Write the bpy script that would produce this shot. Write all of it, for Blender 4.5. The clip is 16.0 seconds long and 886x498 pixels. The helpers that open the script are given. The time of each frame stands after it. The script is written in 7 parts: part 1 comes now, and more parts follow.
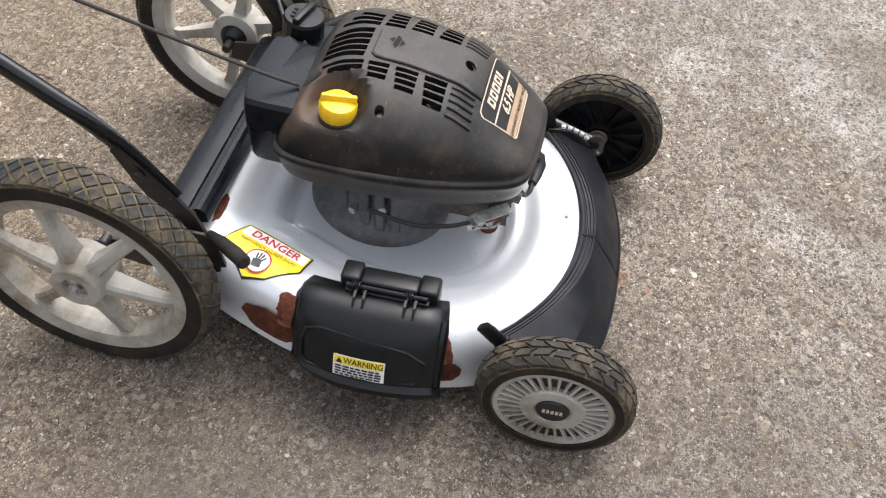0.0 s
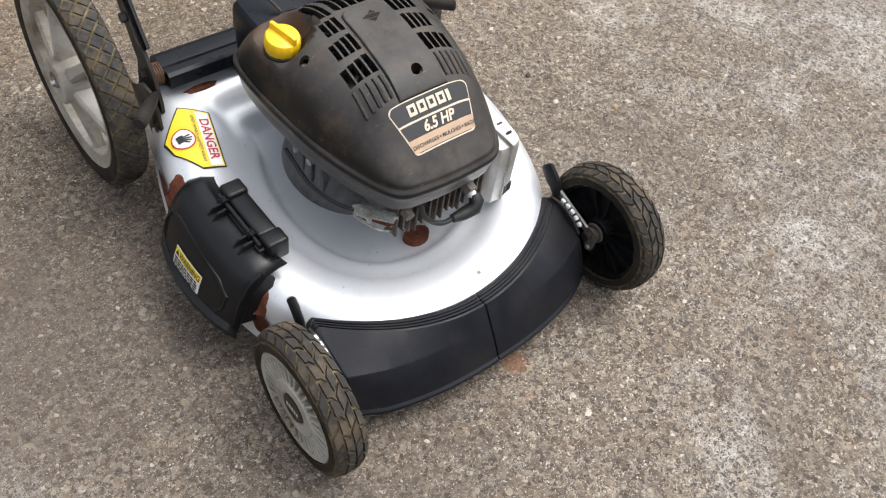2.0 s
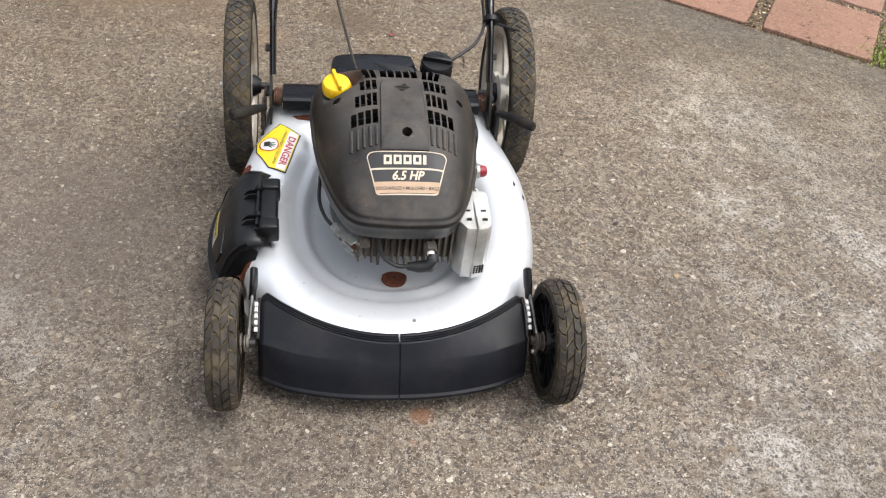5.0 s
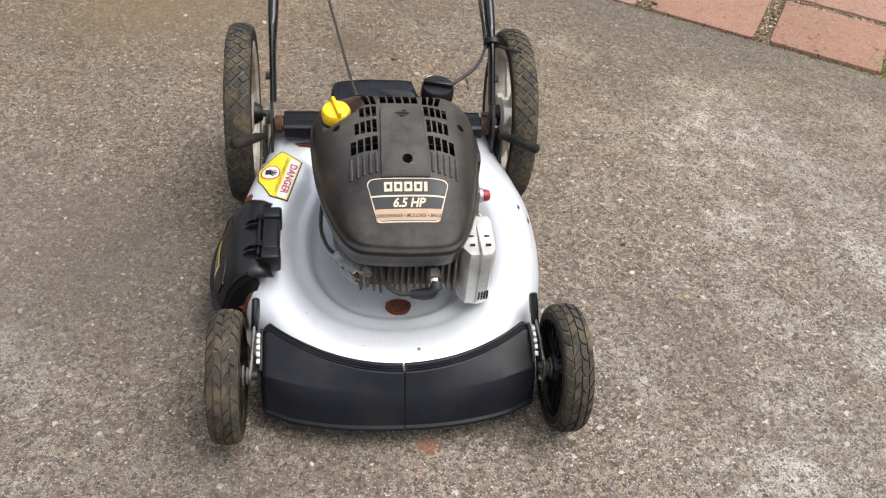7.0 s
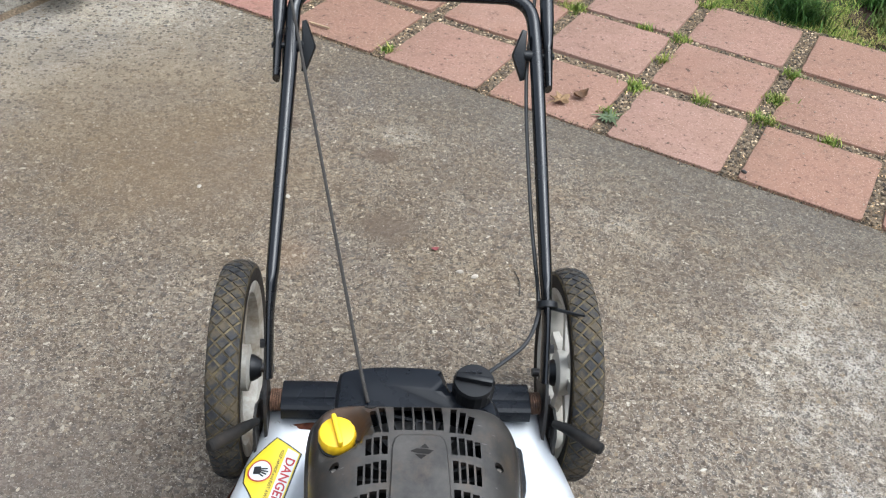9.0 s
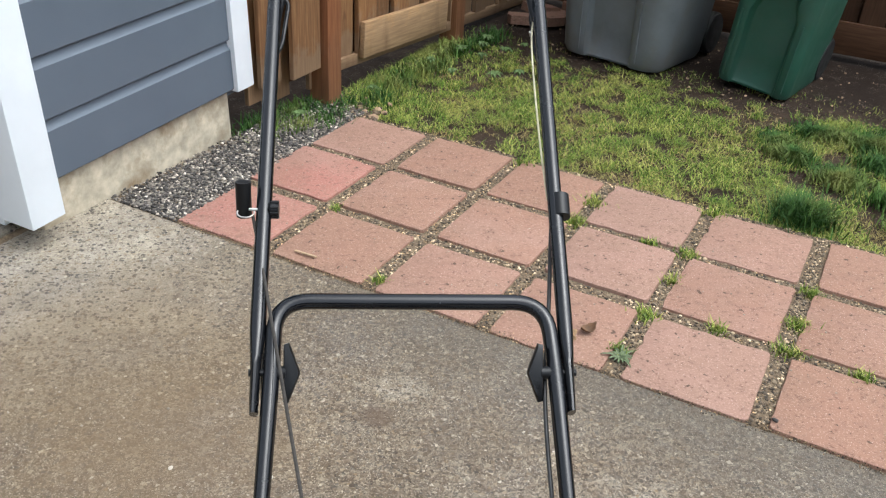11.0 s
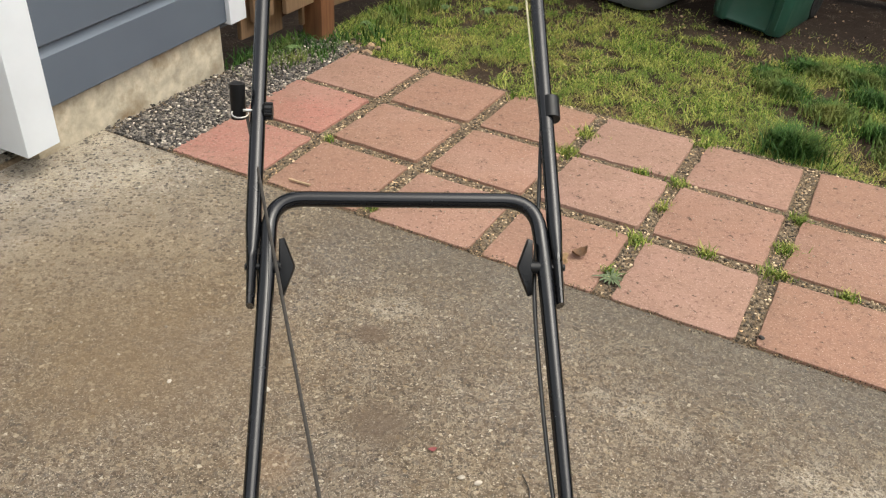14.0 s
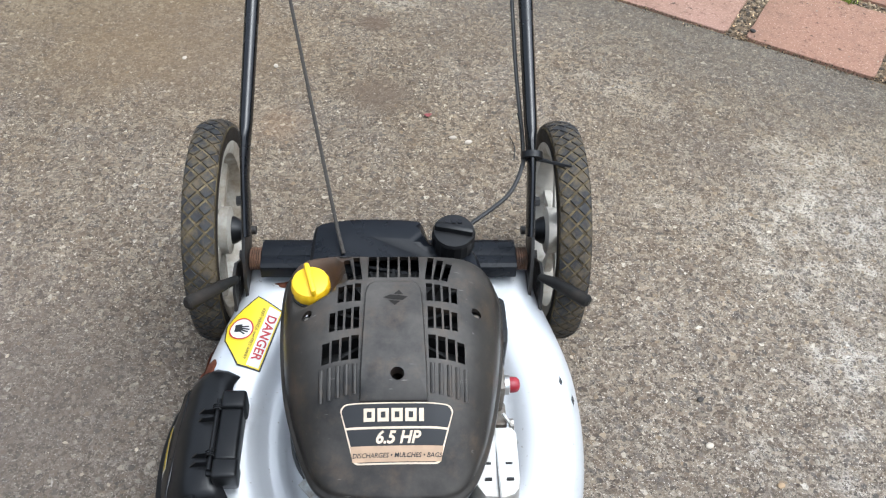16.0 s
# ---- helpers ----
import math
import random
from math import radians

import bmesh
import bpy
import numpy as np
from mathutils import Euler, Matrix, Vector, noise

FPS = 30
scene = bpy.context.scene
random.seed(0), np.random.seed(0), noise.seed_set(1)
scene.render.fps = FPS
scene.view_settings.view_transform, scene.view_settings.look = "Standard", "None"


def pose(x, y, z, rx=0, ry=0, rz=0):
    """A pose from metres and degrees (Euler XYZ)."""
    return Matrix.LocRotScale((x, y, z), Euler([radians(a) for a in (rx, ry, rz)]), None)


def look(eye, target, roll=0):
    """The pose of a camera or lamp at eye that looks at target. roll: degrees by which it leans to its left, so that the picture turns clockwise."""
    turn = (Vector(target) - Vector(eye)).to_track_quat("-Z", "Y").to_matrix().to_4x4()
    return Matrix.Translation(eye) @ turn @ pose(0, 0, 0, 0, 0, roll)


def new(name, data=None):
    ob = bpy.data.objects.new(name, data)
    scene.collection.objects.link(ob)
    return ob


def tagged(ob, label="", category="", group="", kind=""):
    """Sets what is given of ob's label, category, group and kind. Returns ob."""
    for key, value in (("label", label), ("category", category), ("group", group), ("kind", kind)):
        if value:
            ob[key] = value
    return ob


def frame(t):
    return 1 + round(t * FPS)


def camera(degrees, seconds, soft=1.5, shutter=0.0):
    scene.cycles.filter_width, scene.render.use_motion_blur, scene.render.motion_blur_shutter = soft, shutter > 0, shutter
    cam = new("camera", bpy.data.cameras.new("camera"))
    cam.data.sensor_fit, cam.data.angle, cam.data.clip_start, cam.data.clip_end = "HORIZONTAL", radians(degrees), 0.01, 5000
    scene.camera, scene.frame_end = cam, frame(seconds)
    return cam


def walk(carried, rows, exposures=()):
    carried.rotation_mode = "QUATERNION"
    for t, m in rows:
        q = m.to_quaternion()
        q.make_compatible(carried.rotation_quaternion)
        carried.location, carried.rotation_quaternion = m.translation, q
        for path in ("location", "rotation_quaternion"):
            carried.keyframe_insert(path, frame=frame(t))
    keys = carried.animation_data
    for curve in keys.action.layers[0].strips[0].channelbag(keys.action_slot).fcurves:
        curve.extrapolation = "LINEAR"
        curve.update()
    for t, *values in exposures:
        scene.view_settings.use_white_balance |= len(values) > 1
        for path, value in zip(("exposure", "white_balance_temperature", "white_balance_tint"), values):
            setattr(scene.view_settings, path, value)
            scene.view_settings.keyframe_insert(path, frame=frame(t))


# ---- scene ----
cam = camera(52.3, 16.0, 1.2)
PATH = [
    (0, (-0.751, 0.285, 1.059), (0.536, 0.558, -0.447), 4.0),
    (0.5, (-0.722, 0.122, 1.053), (0.56, 0.53, -0.426), 6.1),
    (1, (-0.629, 0.013, 1.065), (0.542, 0.568, -0.459), 5.5),
    (1.5, (-0.507, -0.065, 1.056), (0.521, 0.664, -0.497), 7.4),
    (2, (-0.41, -0.217, 1.075), (0.48, 0.709, -0.458), 10.5),
    (2.5, (-0.276, -0.33, 1.07), (0.446, 0.728, -0.466), 10.1),
    (3, (-0.162, -0.394, 1.071), (0.373, 0.796, -0.445), 10.0),
    (3.5, (-0.063, -0.537, 1.107), (0.232, 0.795, -0.355), 7.6),
    (4, (0.016, -0.617, 1.146), (0.257, 0.791, -0.253), 7.7),
    (4.5, (0.053, -0.664, 1.155), (0.258, 0.801, -0.191), 7.0),
    (4.7, (0.031, -0.657, 1.16), (0.276, 0.801, -0.187), 8.6),
    (6.8, (0.046, -0.659, 1.15), (0.261, 0.824, -0.174), 6.3),
    (7, (0.05, -0.634, 1.159), (0.261, 0.853, -0.162), 6.4),
    (7.5, (0.051, -0.526, 1.175), (0.272, 0.996, -0.104), 6.9),
    (8, (0.035, -0.385, 1.19), (0.254, 1.145, -0.08), 6.7),
    (8.5, (0.066, -0.249, 1.213), (0.205, 1.278, -0.072), 5.0),
    (9, (0.1, -0.113, 1.234), (0.18, 1.433, -0.032), 5.1),
    (9.5, (0.088, 0.052, 1.251), (0.222, 1.612, 0.007), 4.7),
    (10, (0.067, 0.142, 1.262), (0.179, 1.729, 0.05), 4.5),
    (10.2, (0.078, 0.174, 1.294), (0.175, 1.793, 0.125), 3.8),
    (12.3, (0.06, 0.223, 1.356), (0.145, 2.003, 0.448), 3.4),
    (12.5, (0.062, 0.219, 1.354), (0.148, 2.001, 0.449), 3.4),
    (13, (0.064, 0.217, 1.346), (0.14, 1.988, 0.419), 3.3),
    (13.5, (0.071, 0.199, 1.321), (0.162, 1.934, 0.331), 3.5),
    (14, (0.078, 0.146, 1.284), (0.183, 1.815, 0.187), 3.7),
    (14.5, (0.095, 0.072, 1.252), (0.196, 1.683, 0.072), 3.6),
    (15, (0.113, -0.008, 1.224), (0.212, 1.547, -0.029), 3.1),
    (15.5, (0.134, -0.081, 1.189), (0.226, 1.395, -0.157), 3.2),
    (16, (0.16, -0.124, 1.159), (0.204, 1.271, -0.274), 3.1),
]
walk(cam, [(t, look(eye, target, roll)) for t, eye, target, roll in PATH], [(0, 0.93, 6350, 10), (1.5, 0.80, 6400, 10), (2.5, 0.67, 6400, 10), (3.5, 0.73, 6400, 10), (4.7, 0.72, 6430, 10), (6.8, 0.70, 6480, 10), (7.0, 0.70, 6430, 10), (7.5, 0.58, 6400, 10), (8.0, 0.44, 6350, 9), (9.0, 0.76, 5800, 6), (9.5, 0.82, 5500, 5), (10.0, 0.84, 5400, 6), (10.2, 0.84, 5450, 6), (12.3, 0.69, 6850, 7), (13.5, 0.69, 6850, 7), (14.0, 0.63, 6850, 7), (14.5, 0.90, 6200, 6), (15.0, 1.2, 5620, 4), (15.5, 1.04, 5600, 5), (16, 0.83, 5800, 6)])

# ---- world and light ----
world = bpy.data.worlds.new("overcast")
scene.world = world
world.use_nodes = True
wn = world.node_tree
sky = wn.nodes.new("ShaderNodeTexSky")
sky.sky_type = "NISHITA"
sky.sun_disc = False
sky.sun_elevation = radians(66)
sky.sun_rotation = radians(106)
sky.dust_density = 4.0
soft_sky = wn.nodes.new("ShaderNodeHueSaturation")
soft_sky.inputs["Saturation"].default_value = 0.30
wn.links.new(sky.outputs[0], soft_sky.inputs["Color"])
wn.links.new(soft_sky.outputs[0], wn.nodes["Background"].inputs[0])
wn.nodes["Background"].inputs[1].default_value = 0.215
sun = new("sun", bpy.data.lights.new("sun", "SUN"))
sun.data.energy = 0.75
sun.data.angle = radians(60)
sun.data.color = (1.0, 0.96, 0.9)
sun.matrix_world = look((1.8, -0.5, 4.2), (0, 0, 0))


# ---- material helpers ----
class Mat:
    """A small builder for node materials in metres."""

    def __init__(self, name, rough=0.6, metal=0.0, spec=0.5):
        self.m = bpy.data.materials.new(name)
        self.m.use_nodes = True
        self.t = self.m.node_tree
        self.b = self.t.nodes["Principled BSDF"]
        self.b.inputs["Roughness"].default_value = rough
        self.b.inputs["Metallic"].default_value = metal
        self.b.inputs["Specular IOR Level"].default_value = spec
        self.geo = self.n("ShaderNodeNewGeometry")
        self.tex = self.n("ShaderNodeTexCoord")
        self.info = self.n("ShaderNodeObjectInfo")

    def n(self, kind, **inputs):
        return self.t.nodes.new(kind)

    def link(self, a, b):
        self.t.links.new(a, b)

    def pos(self, local=False):
        return self.tex.outputs["Object"] if local else self.geo.outputs["Position"]

    def noise(self, scale, detail=4.0, rough=0.6, local=False, stretch=None):
        n = self.n("ShaderNodeTexNoise")
        n.inputs["Scale"].default_value = scale
        n.inputs["Detail"].default_value = detail
        n.inputs["Roughness"].default_value = rough
        src = self.pos(local)
        if stretch:
            mp = self.n("ShaderNodeMapping")
            mp.inputs["Scale"].default_value = stretch
            self.link(src, mp.inputs["Vector"])
            src = mp.outputs[0]
        self.link(src, n.inputs["Vector"])
        return n.outputs["Fac"]

    def cells(self, scale, local=False, feature="F1"):
        n = self.n("ShaderNodeTexVoronoi")
        n.feature = feature
        n.inputs["Scale"].default_value = scale
        self.link(self.pos(local), n.inputs["Vector"])
        return n

    def ramp(self, fac, stops):
        r = self.n("ShaderNodeValToRGB")
        e = r.color_ramp.elements
        while len(e) < len(stops):
            e.new(0.5)
        for k, (p, c) in enumerate(stops):
            e[k].position = p
            e[k].color = (*c, 1) if len(c) == 3 else c
        self.link(fac, r.inputs["Fac"])
        return r.outputs["Color"]

    def grey(self, fac, lo, hi, a=0.0, b=1.0):
        r = self.n("ShaderNodeMapRange")
        for k, v in zip(("From Min", "From Max", "To Min", "To Max"), (lo, hi, a, b)):
            r.inputs[k].default_value = v
        self.link(fac, r.inputs["Value"])
        return r.outputs[0]

    def math(self, op, a, b):
        r = self.n("ShaderNodeMath")
        r.operation = op
        for k, v in enumerate((a, b)):
            if isinstance(v, (int, float)):
                r.inputs[k].default_value = v
            else:
                self.link(v, r.inputs[k])
        return r.outputs[0]

    def mix(self, fac, a, b, mode="MIX"):
        r = self.n("ShaderNodeMix")
        r.data_type = "RGBA"
        r.blend_type = mode
        for sock, v in ((r.inputs[0], fac), (r.inputs[6], a), (r.inputs[7], b)):
            if isinstance(v, (int, float)):
                sock.default_value = v
            elif isinstance(v, tuple):
                sock.default_value = (*v, 1)
            else:
                self.link(v, sock)
        return r.outputs[2]

    def colour(self, c):
        if isinstance(c, tuple):
            self.b.inputs["Base Color"].default_value = (*c, 1)
        else:
            self.link(c, self.b.inputs["Base Color"])
        return self

    def rough(self, sock):
        self.link(sock, self.b.inputs["Roughness"])
        return self

    def bump(self, height, strength=0.4, dist=0.002):
        b = self.n("ShaderNodeBump")
        b.inputs["Strength"].default_value = strength
        b.inputs["Distance"].default_value = dist
        self.link(height, b.inputs["Height"])
        self.link(b.outputs[0], self.b.inputs["Normal"])
        return self


def plain(name, c, rough=0.55, metal=0.0, wear=0.25, scale=60.0, bump=0.15, dirt=None, spec=0.5):
    """One colour with grain and slight blotches; dirt: a second colour in the blotches."""
    k = Mat(name, rough, metal, spec)
    a = tuple(v * (1 - wear) for v in c)
    b = tuple(min(1, v * (1 + wear)) for v in c)
    fine = k.noise(scale, 5)
    col = k.ramp(fine, [(0.3, a), (0.7, b)])
    if dirt:
        col = k.mix(k.grey(k.noise(scale * 0.22, 6, 0.7), 0.48, 0.68), col, dirt)
    k.colour(col)
    k.rough(k.grey(k.noise(scale * 0.5, 3), 0.3, 0.7, max(0.03, rough - 0.1), min(1, rough + 0.12)))
    k.bump(k.noise(scale * 8, 2), bump, 0.0006)
    return k.m


def concrete_mat():
    """Worn concrete: dark and brown stones bared in a paler cement, in blotches."""
    k = Mat("worn_aggregate_concrete", 0.92, spec=0.25)
    warp = k.n("ShaderNodeVectorMath")
    warp.operation = "MULTIPLY_ADD"
    wob = k.n("ShaderNodeTexNoise")
    wob.inputs["Scale"].default_value = 110
    wob.inputs["Detail"].default_value = 3
    k.link(k.geo.outputs["Position"], wob.inputs["Vector"])
    k.link(wob.outputs["Color"], warp.inputs[0])
    warp.inputs[1].default_value = (0.009, 0.009, 0.009)
    k.link(k.geo.outputs["Position"], warp.inputs[2])

    def cells(scale, feature):
        v = k.n("ShaderNodeTexVoronoi")
        v.feature = feature
        v.inputs["Scale"].default_value = scale
        k.link(warp.outputs[0], v.inputs["Vector"])
        return v

    big = k.noise(0.9, 4, 0.55)
    mid = k.noise(4.2, 5, 0.6)
    fine = k.noise(26, 5, 0.65)
    warp_far = k.n("ShaderNodeVectorMath")
    warp_far.operation = "MULTIPLY_ADD"
    wob_far = k.n("ShaderNodeTexNoise")
    wob_far.inputs["Scale"].default_value = 6
    wob_far.inputs["Detail"].default_value = 4
    k.link(k.geo.outputs["Position"], wob_far.inputs["Vector"])
    k.link(wob_far.outputs["Color"], warp_far.inputs[0])
    warp_far.inputs[1].default_value = (0.3, 0.3, 0.0)
    shifted = k.n("ShaderNodeVectorMath")
    shifted.operation = "SUBTRACT"
    k.link(k.geo.outputs["Position"], shifted.inputs[0])
    shifted.inputs[1].default_value = (0.15, 0.15, 0)
    k.link(shifted.outputs[0], warp_far.inputs[2])
    # a pale, scoured area on the east side of the drive
    sep = k.n("ShaderNodeSeparateXYZ")
    k.link(k.geo.outputs["Position"], sep.inputs[0])
    east = k.grey(sep.outputs[0], 0.1, 1.1, -0.085, 0.010)
    west = k.n("ShaderNodeVectorMath")
    west.operation = "DISTANCE"
    k.link(k.geo.outputs["Position"], west.inputs[0])
    west.inputs[1].default_value = (-1.0, 2.4, 0)
    east = k.math("ADD", east, k.grey(west.outputs["Value"], 0.95, 0.3, 0.0, 0.17))
    # scoured patches
    for px, py, r, amount in ((0.07, 1.83, 0.16, 0.07), (0.28, 1.55, 0.17, 0.05), (0.55, 1.53, 0.18, 0.06), (-0.43, 1.33, 0.20, 0.07), (0.9, 1.22, 0.22, 0.06), (1.06, 1.08, 0.2, 0.06), (-0.50, 0.40, 0.22, 0.05), (-0.38, 0.29, 0.16, 0.05), (0.55, 0.11, 0.10, 0.05), (0.72, 0.10, 0.14, 0.06)):
        spot = k.n("ShaderNodeVectorMath")
        spot.operation = "DISTANCE"
        k.link(warp_far.outputs[0], spot.inputs[0])
        spot.inputs[1].default_value = (px, py, 0)
        east = k.math("ADD", east, k.grey(spot.outputs["Value"], r, r * 0.2, 0.0, amount))
    south = k.grey(sep.outputs[1], 1.2, -0.6, -0.04, 0.03)
    blend = k.math("ADD", k.math("MULTIPLY", big, 0.25), k.math("ADD", k.math("MULTIPLY", mid, 0.42), k.math("MULTIPLY", fine, 0.33)))
    pale = k.grey(k.math("ADD", blend, k.math("ADD", east, south)), 0.44, 0.58)
    c1, c2 = cells(130, "F1"), cells(265, "F1")
    e1, e2 = cells(130, "DISTANCE_TO_EDGE"), cells(265, "DISTANCE_TO_EDGE")
    sep1 = k.n("ShaderNodeSeparateColor")
    k.link(c1.outputs["Color"], sep1.inputs[0])
    sep2 = k.n("ShaderNodeSeparateColor")
    k.link(c2.outputs["Color"], sep2.inputs[0])
    # stones: brown where the drive is dark, greyer where it is scoured
    brown = k.ramp(sep1.outputs[0], [(0.0, (0.055, 0.042, 0.033)), (0.4, (0.105, 0.080, 0.058)), (0.75, (0.165, 0.128, 0.094)), (0.95, (0.215, 0.178, 0.138)), (0.985, (0.29, 0.23, 0.16)), (1.0, (0.52, 0.48, 0.41))])
    slate = k.ramp(sep1.outputs[0], [(0.0, (0.062, 0.060, 0.060)), (0.4, (0.112, 0.106, 0.102)), (0.75, (0.182, 0.168, 0.155)), (0.95, (0.25, 0.222, 0.19)), (0.985, (0.33, 0.26, 0.18)), (1.0, (0.56, 0.52, 0.46))])
    stone = k.mix(pale, brown, slate)
    pebble = k.ramp(sep2.outputs[0], [(0.0, (0.048, 0.039, 0.032)), (0.4, (0.108, 0.087, 0.067)), (0.8, (0.19, 0.158, 0.123)), (0.96, (0.31, 0.265, 0.21)), (1.0, (0.56, 0.51, 0.44))])
    # some places show the large stones, others only sand and pebbles
    large = k.math("MULTIPLY", k.grey(sep1.outputs[1], 0.38, 0.42), k.grey(k.noise(14, 3), 0.36, 0.46))
    col = k.mix(large, pebble, stone)
    edge = k.mix(large, e2.outputs["Distance"], e1.outputs["Distance"])
    ragged = k.noise(105, 4, 0.65)
    c0 = cells(70, "F1")
    sep0 = k.n("ShaderNodeSeparateColor")
    k.link(c0.outputs["Color"], sep0.inputs[0])
    cobble = k.math("MULTIPLY", k.grey(sep0.outputs[1], 0.58, 0.60), k.grey(k.math("ADD", c0.outputs["Distance"], k.grey(ragged, 0.3, 0.7, -0.08, 0.08)), 0.36, 0.31))
    cobble_col = k.ramp(sep0.outputs[0], [(0.0, (0.05, 0.047, 0.045)), (0.45, (0.10, 0.09, 0.08)), (0.7, (0.15, 0.118, 0.085)), (0.9, (0.22, 0.16, 0.10)), (1.0, (0.45, 0.40, 0.32))])
    width = k.math("ADD", k.grey(ragged, 0.38, 0.62, -0.05, 0.15), k.grey(pale, 0.0, 1.0, 0.0, 0.12))
    web = k.grey(k.math("SUBTRACT", width, edge), -0.012, 0.03)
    cement = k.mix(pale, (0.32, 0.272, 0.218), (0.53, 0.50, 0.455))
    cement = k.mix(k.grey(k.noise(3.0, 4, 0.6), 0.5, 0.7, 0.0, 0.5), cement, (0.20, 0.155, 0.105))
    cement = k.mix(k.grey(k.noise(70, 4, 0.7), 0.35, 0.65, 0.0, 0.45), cement, (0.17, 0.145, 0.12))
    col = k.mix(k.math("MULTIPLY", web, k.grey(pale, 0.0, 1.0, 0.5, 1.0)), col, cement)
    # smears of whole cement skin left on
    skin = k.math("MULTIPLY", k.grey(k.noise(38, 6, 0.72), 0.54, 0.62), k.grey(pale, 0.1, 0.9, 0.1, 0.45))
    col = k.mix(skin, col, cement)
    # smoother, greyer cement that has kept its skin by the house
    intact = k.math("MULTIPLY", k.grey(west.outputs["Value"], 0.85, 0.3, 0.0, 0.7), k.grey(k.noise(48, 5, 0.7), 0.36, 0.56))
    col = k.mix(intact, col, k.mix(k.grey(k.noise(9, 4), 0.4, 0.65), (0.34, 0.31, 0.26), (0.45, 0.42, 0.37)))
    col = k.mix(k.math("MULTIPLY", cobble, 0.85), col, cobble_col)
    bare = k.math("MULTIPLY", large, k.grey(e1.outputs["Distance"], 0.02, 0.2))
    # worn stones keep less contrast than fresh ones
    col = k.mix(k.grey(sep.outputs[1], 0.6, 1.3, 0.06, 0.14), col, (0.140, 0.112, 0.085))
    # a ragged, coral-like net of pale cement between the stones
    vein = k.math("ABSOLUTE", k.math("SUBTRACT", k.noise(50, 4, 0.68), 0.5), 0.0)
    net = k.math("MULTIPLY", k.grey(vein, 0.020, 0.006), k.grey(k.noise(11, 5, 0.7), 0.42, 0.59, 0.0, 0.9))
    net = k.math("MULTIPLY", net, k.grey(sep.outputs[1], 1.4, 0.3, 0.75, 1.0))
    net = k.math("MULTIPLY", net, k.grey(k.noise(170, 2), 0.36, 0.5))
    col = k.mix(net, col, k.mix(pale, (0.40, 0.35, 0.285), (0.60, 0.565, 0.51)))
    # dark rounded pebbles standing out by the house
    c3 = cells(88, "F1")
    sep3 = k.n("ShaderNodeSeparateColor")
    k.link(c3.outputs["Color"], sep3.inputs[0])
    dots = k.math("MULTIPLY", k.grey(sep3.outputs[1], 0.70, 0.72), k.grey(c3.outputs["Distance"], 0.50, 0.44))
    dots = k.math("MULTIPLY", dots, k.grey(west.outputs["Value"], 1.25, 0.7, 0.4, 0.9))
    col = k.mix(dots, col, k.ramp(sep3.outputs[0], [(0.0, (0.045, 0.045, 0.047)), (0.6, (0.085, 0.08, 0.075)), (0.8, (0.16, 0.12, 0.08)), (1.0, (0.5, 0.46, 0.38))]))
    pits = k.grey(k.noise(240, 2), 0.42, 0.33)
    col = k.mix(k.math("MULTIPLY", pits, 0.75), col, (0.03, 0.025, 0.021))
    flecks = k.grey(k.noise(290, 2), 0.63, 0.67)
    col = k.mix(k.math("MULTIPLY", flecks, 0.75), col, (0.60, 0.56, 0.49))
    grime = k.grey(k.noise(1.7, 5, 0.6), 0.40, 0.65, 0.0, 0.32)
    col = k.mix(grime, col, (0.075, 0.061, 0.049))
    wash = k.math("MULTIPLY", k.grey(sep.outputs[1], 0.5, 1.3), k.grey(mid, 0.36, 0.58, 0.35, 1.0))
    col = k.mix(wash, col, (1.0, 0.945, 0.84), "MULTIPLY")
    # a darker, damp band along the edge of the drive
    edge_v = k.math("ADD", k.math("MULTIPLY", sep.outputs[0], 0.494), k.math("MULTIPLY", sep.outputs[1], 0.869))
    band = k.math("MULTIPLY", k.grey(k.math("ADD", edge_v, k.math("MULTIPLY", fine, 0.4)), 1.80, 2.08), k.grey(west.outputs["Value"], 0.7, 1.2))
    col = k.mix(k.math("MULTIPLY", band, 0.4), col, (0.085, 0.08, 0.07))
    # brown and dark stains, and broad darker patches by the mower
    def stain(x, y, r, c, amount, col):
        d = k.n("ShaderNodeVectorMath")
        d.operation = "DISTANCE"
        k.link(k.geo.outputs["Position"], d.inputs[0])
        d.inputs[1].default_value = (x, y, 0)
        f = k.math("SUBTRACT", d.outputs["Value"], k.math("ADD", k.math("MULTIPLY", mid, r * 0.6), k.math("MULTIPLY", fine, r * 0.9)))
        return k.mix(k.grey(f, r * 0.35, r * -0.35, 0.0, amount), col, c)

    for x, y, r, c, amount in ((-0.62, 1.90, 0.48, (0.145, 0.100, 0.052), 0.45), (-0.38, 1.62, 0.30, (0.17, 0.12, 0.072), 0.42), (0.053, 1.454, 0.075, (0.10, 0.072, 0.05), 0.6), (0.028, 1.742, 0.045, (0.09, 0.062, 0.042), 0.6),
                               (-0.14, 1.35, 0.07, (0.24, 0.15, 0.085), 0.28), (-0.212, 1.86, 0.032, (0.07, 0.05, 0.036), 0.75), (0.18, 0.209, 0.020, (0.24, 0.10, 0.045), 0.55), (0.166, 0.158, 0.008, (0.24, 0.10, 0.06), 0.4), (-0.62, 0.7, 0.35, (0.11, 0.09, 0.075), 0.45), (-0.30, 0.55, 0.30, (0.075, 0.062, 0.052), 0.45), (-0.1, 0.08, 0.25, (0.075, 0.062, 0.052), 0.35)):
        col = stain(x, y, r, c, amount, col)
    k.colour(col)
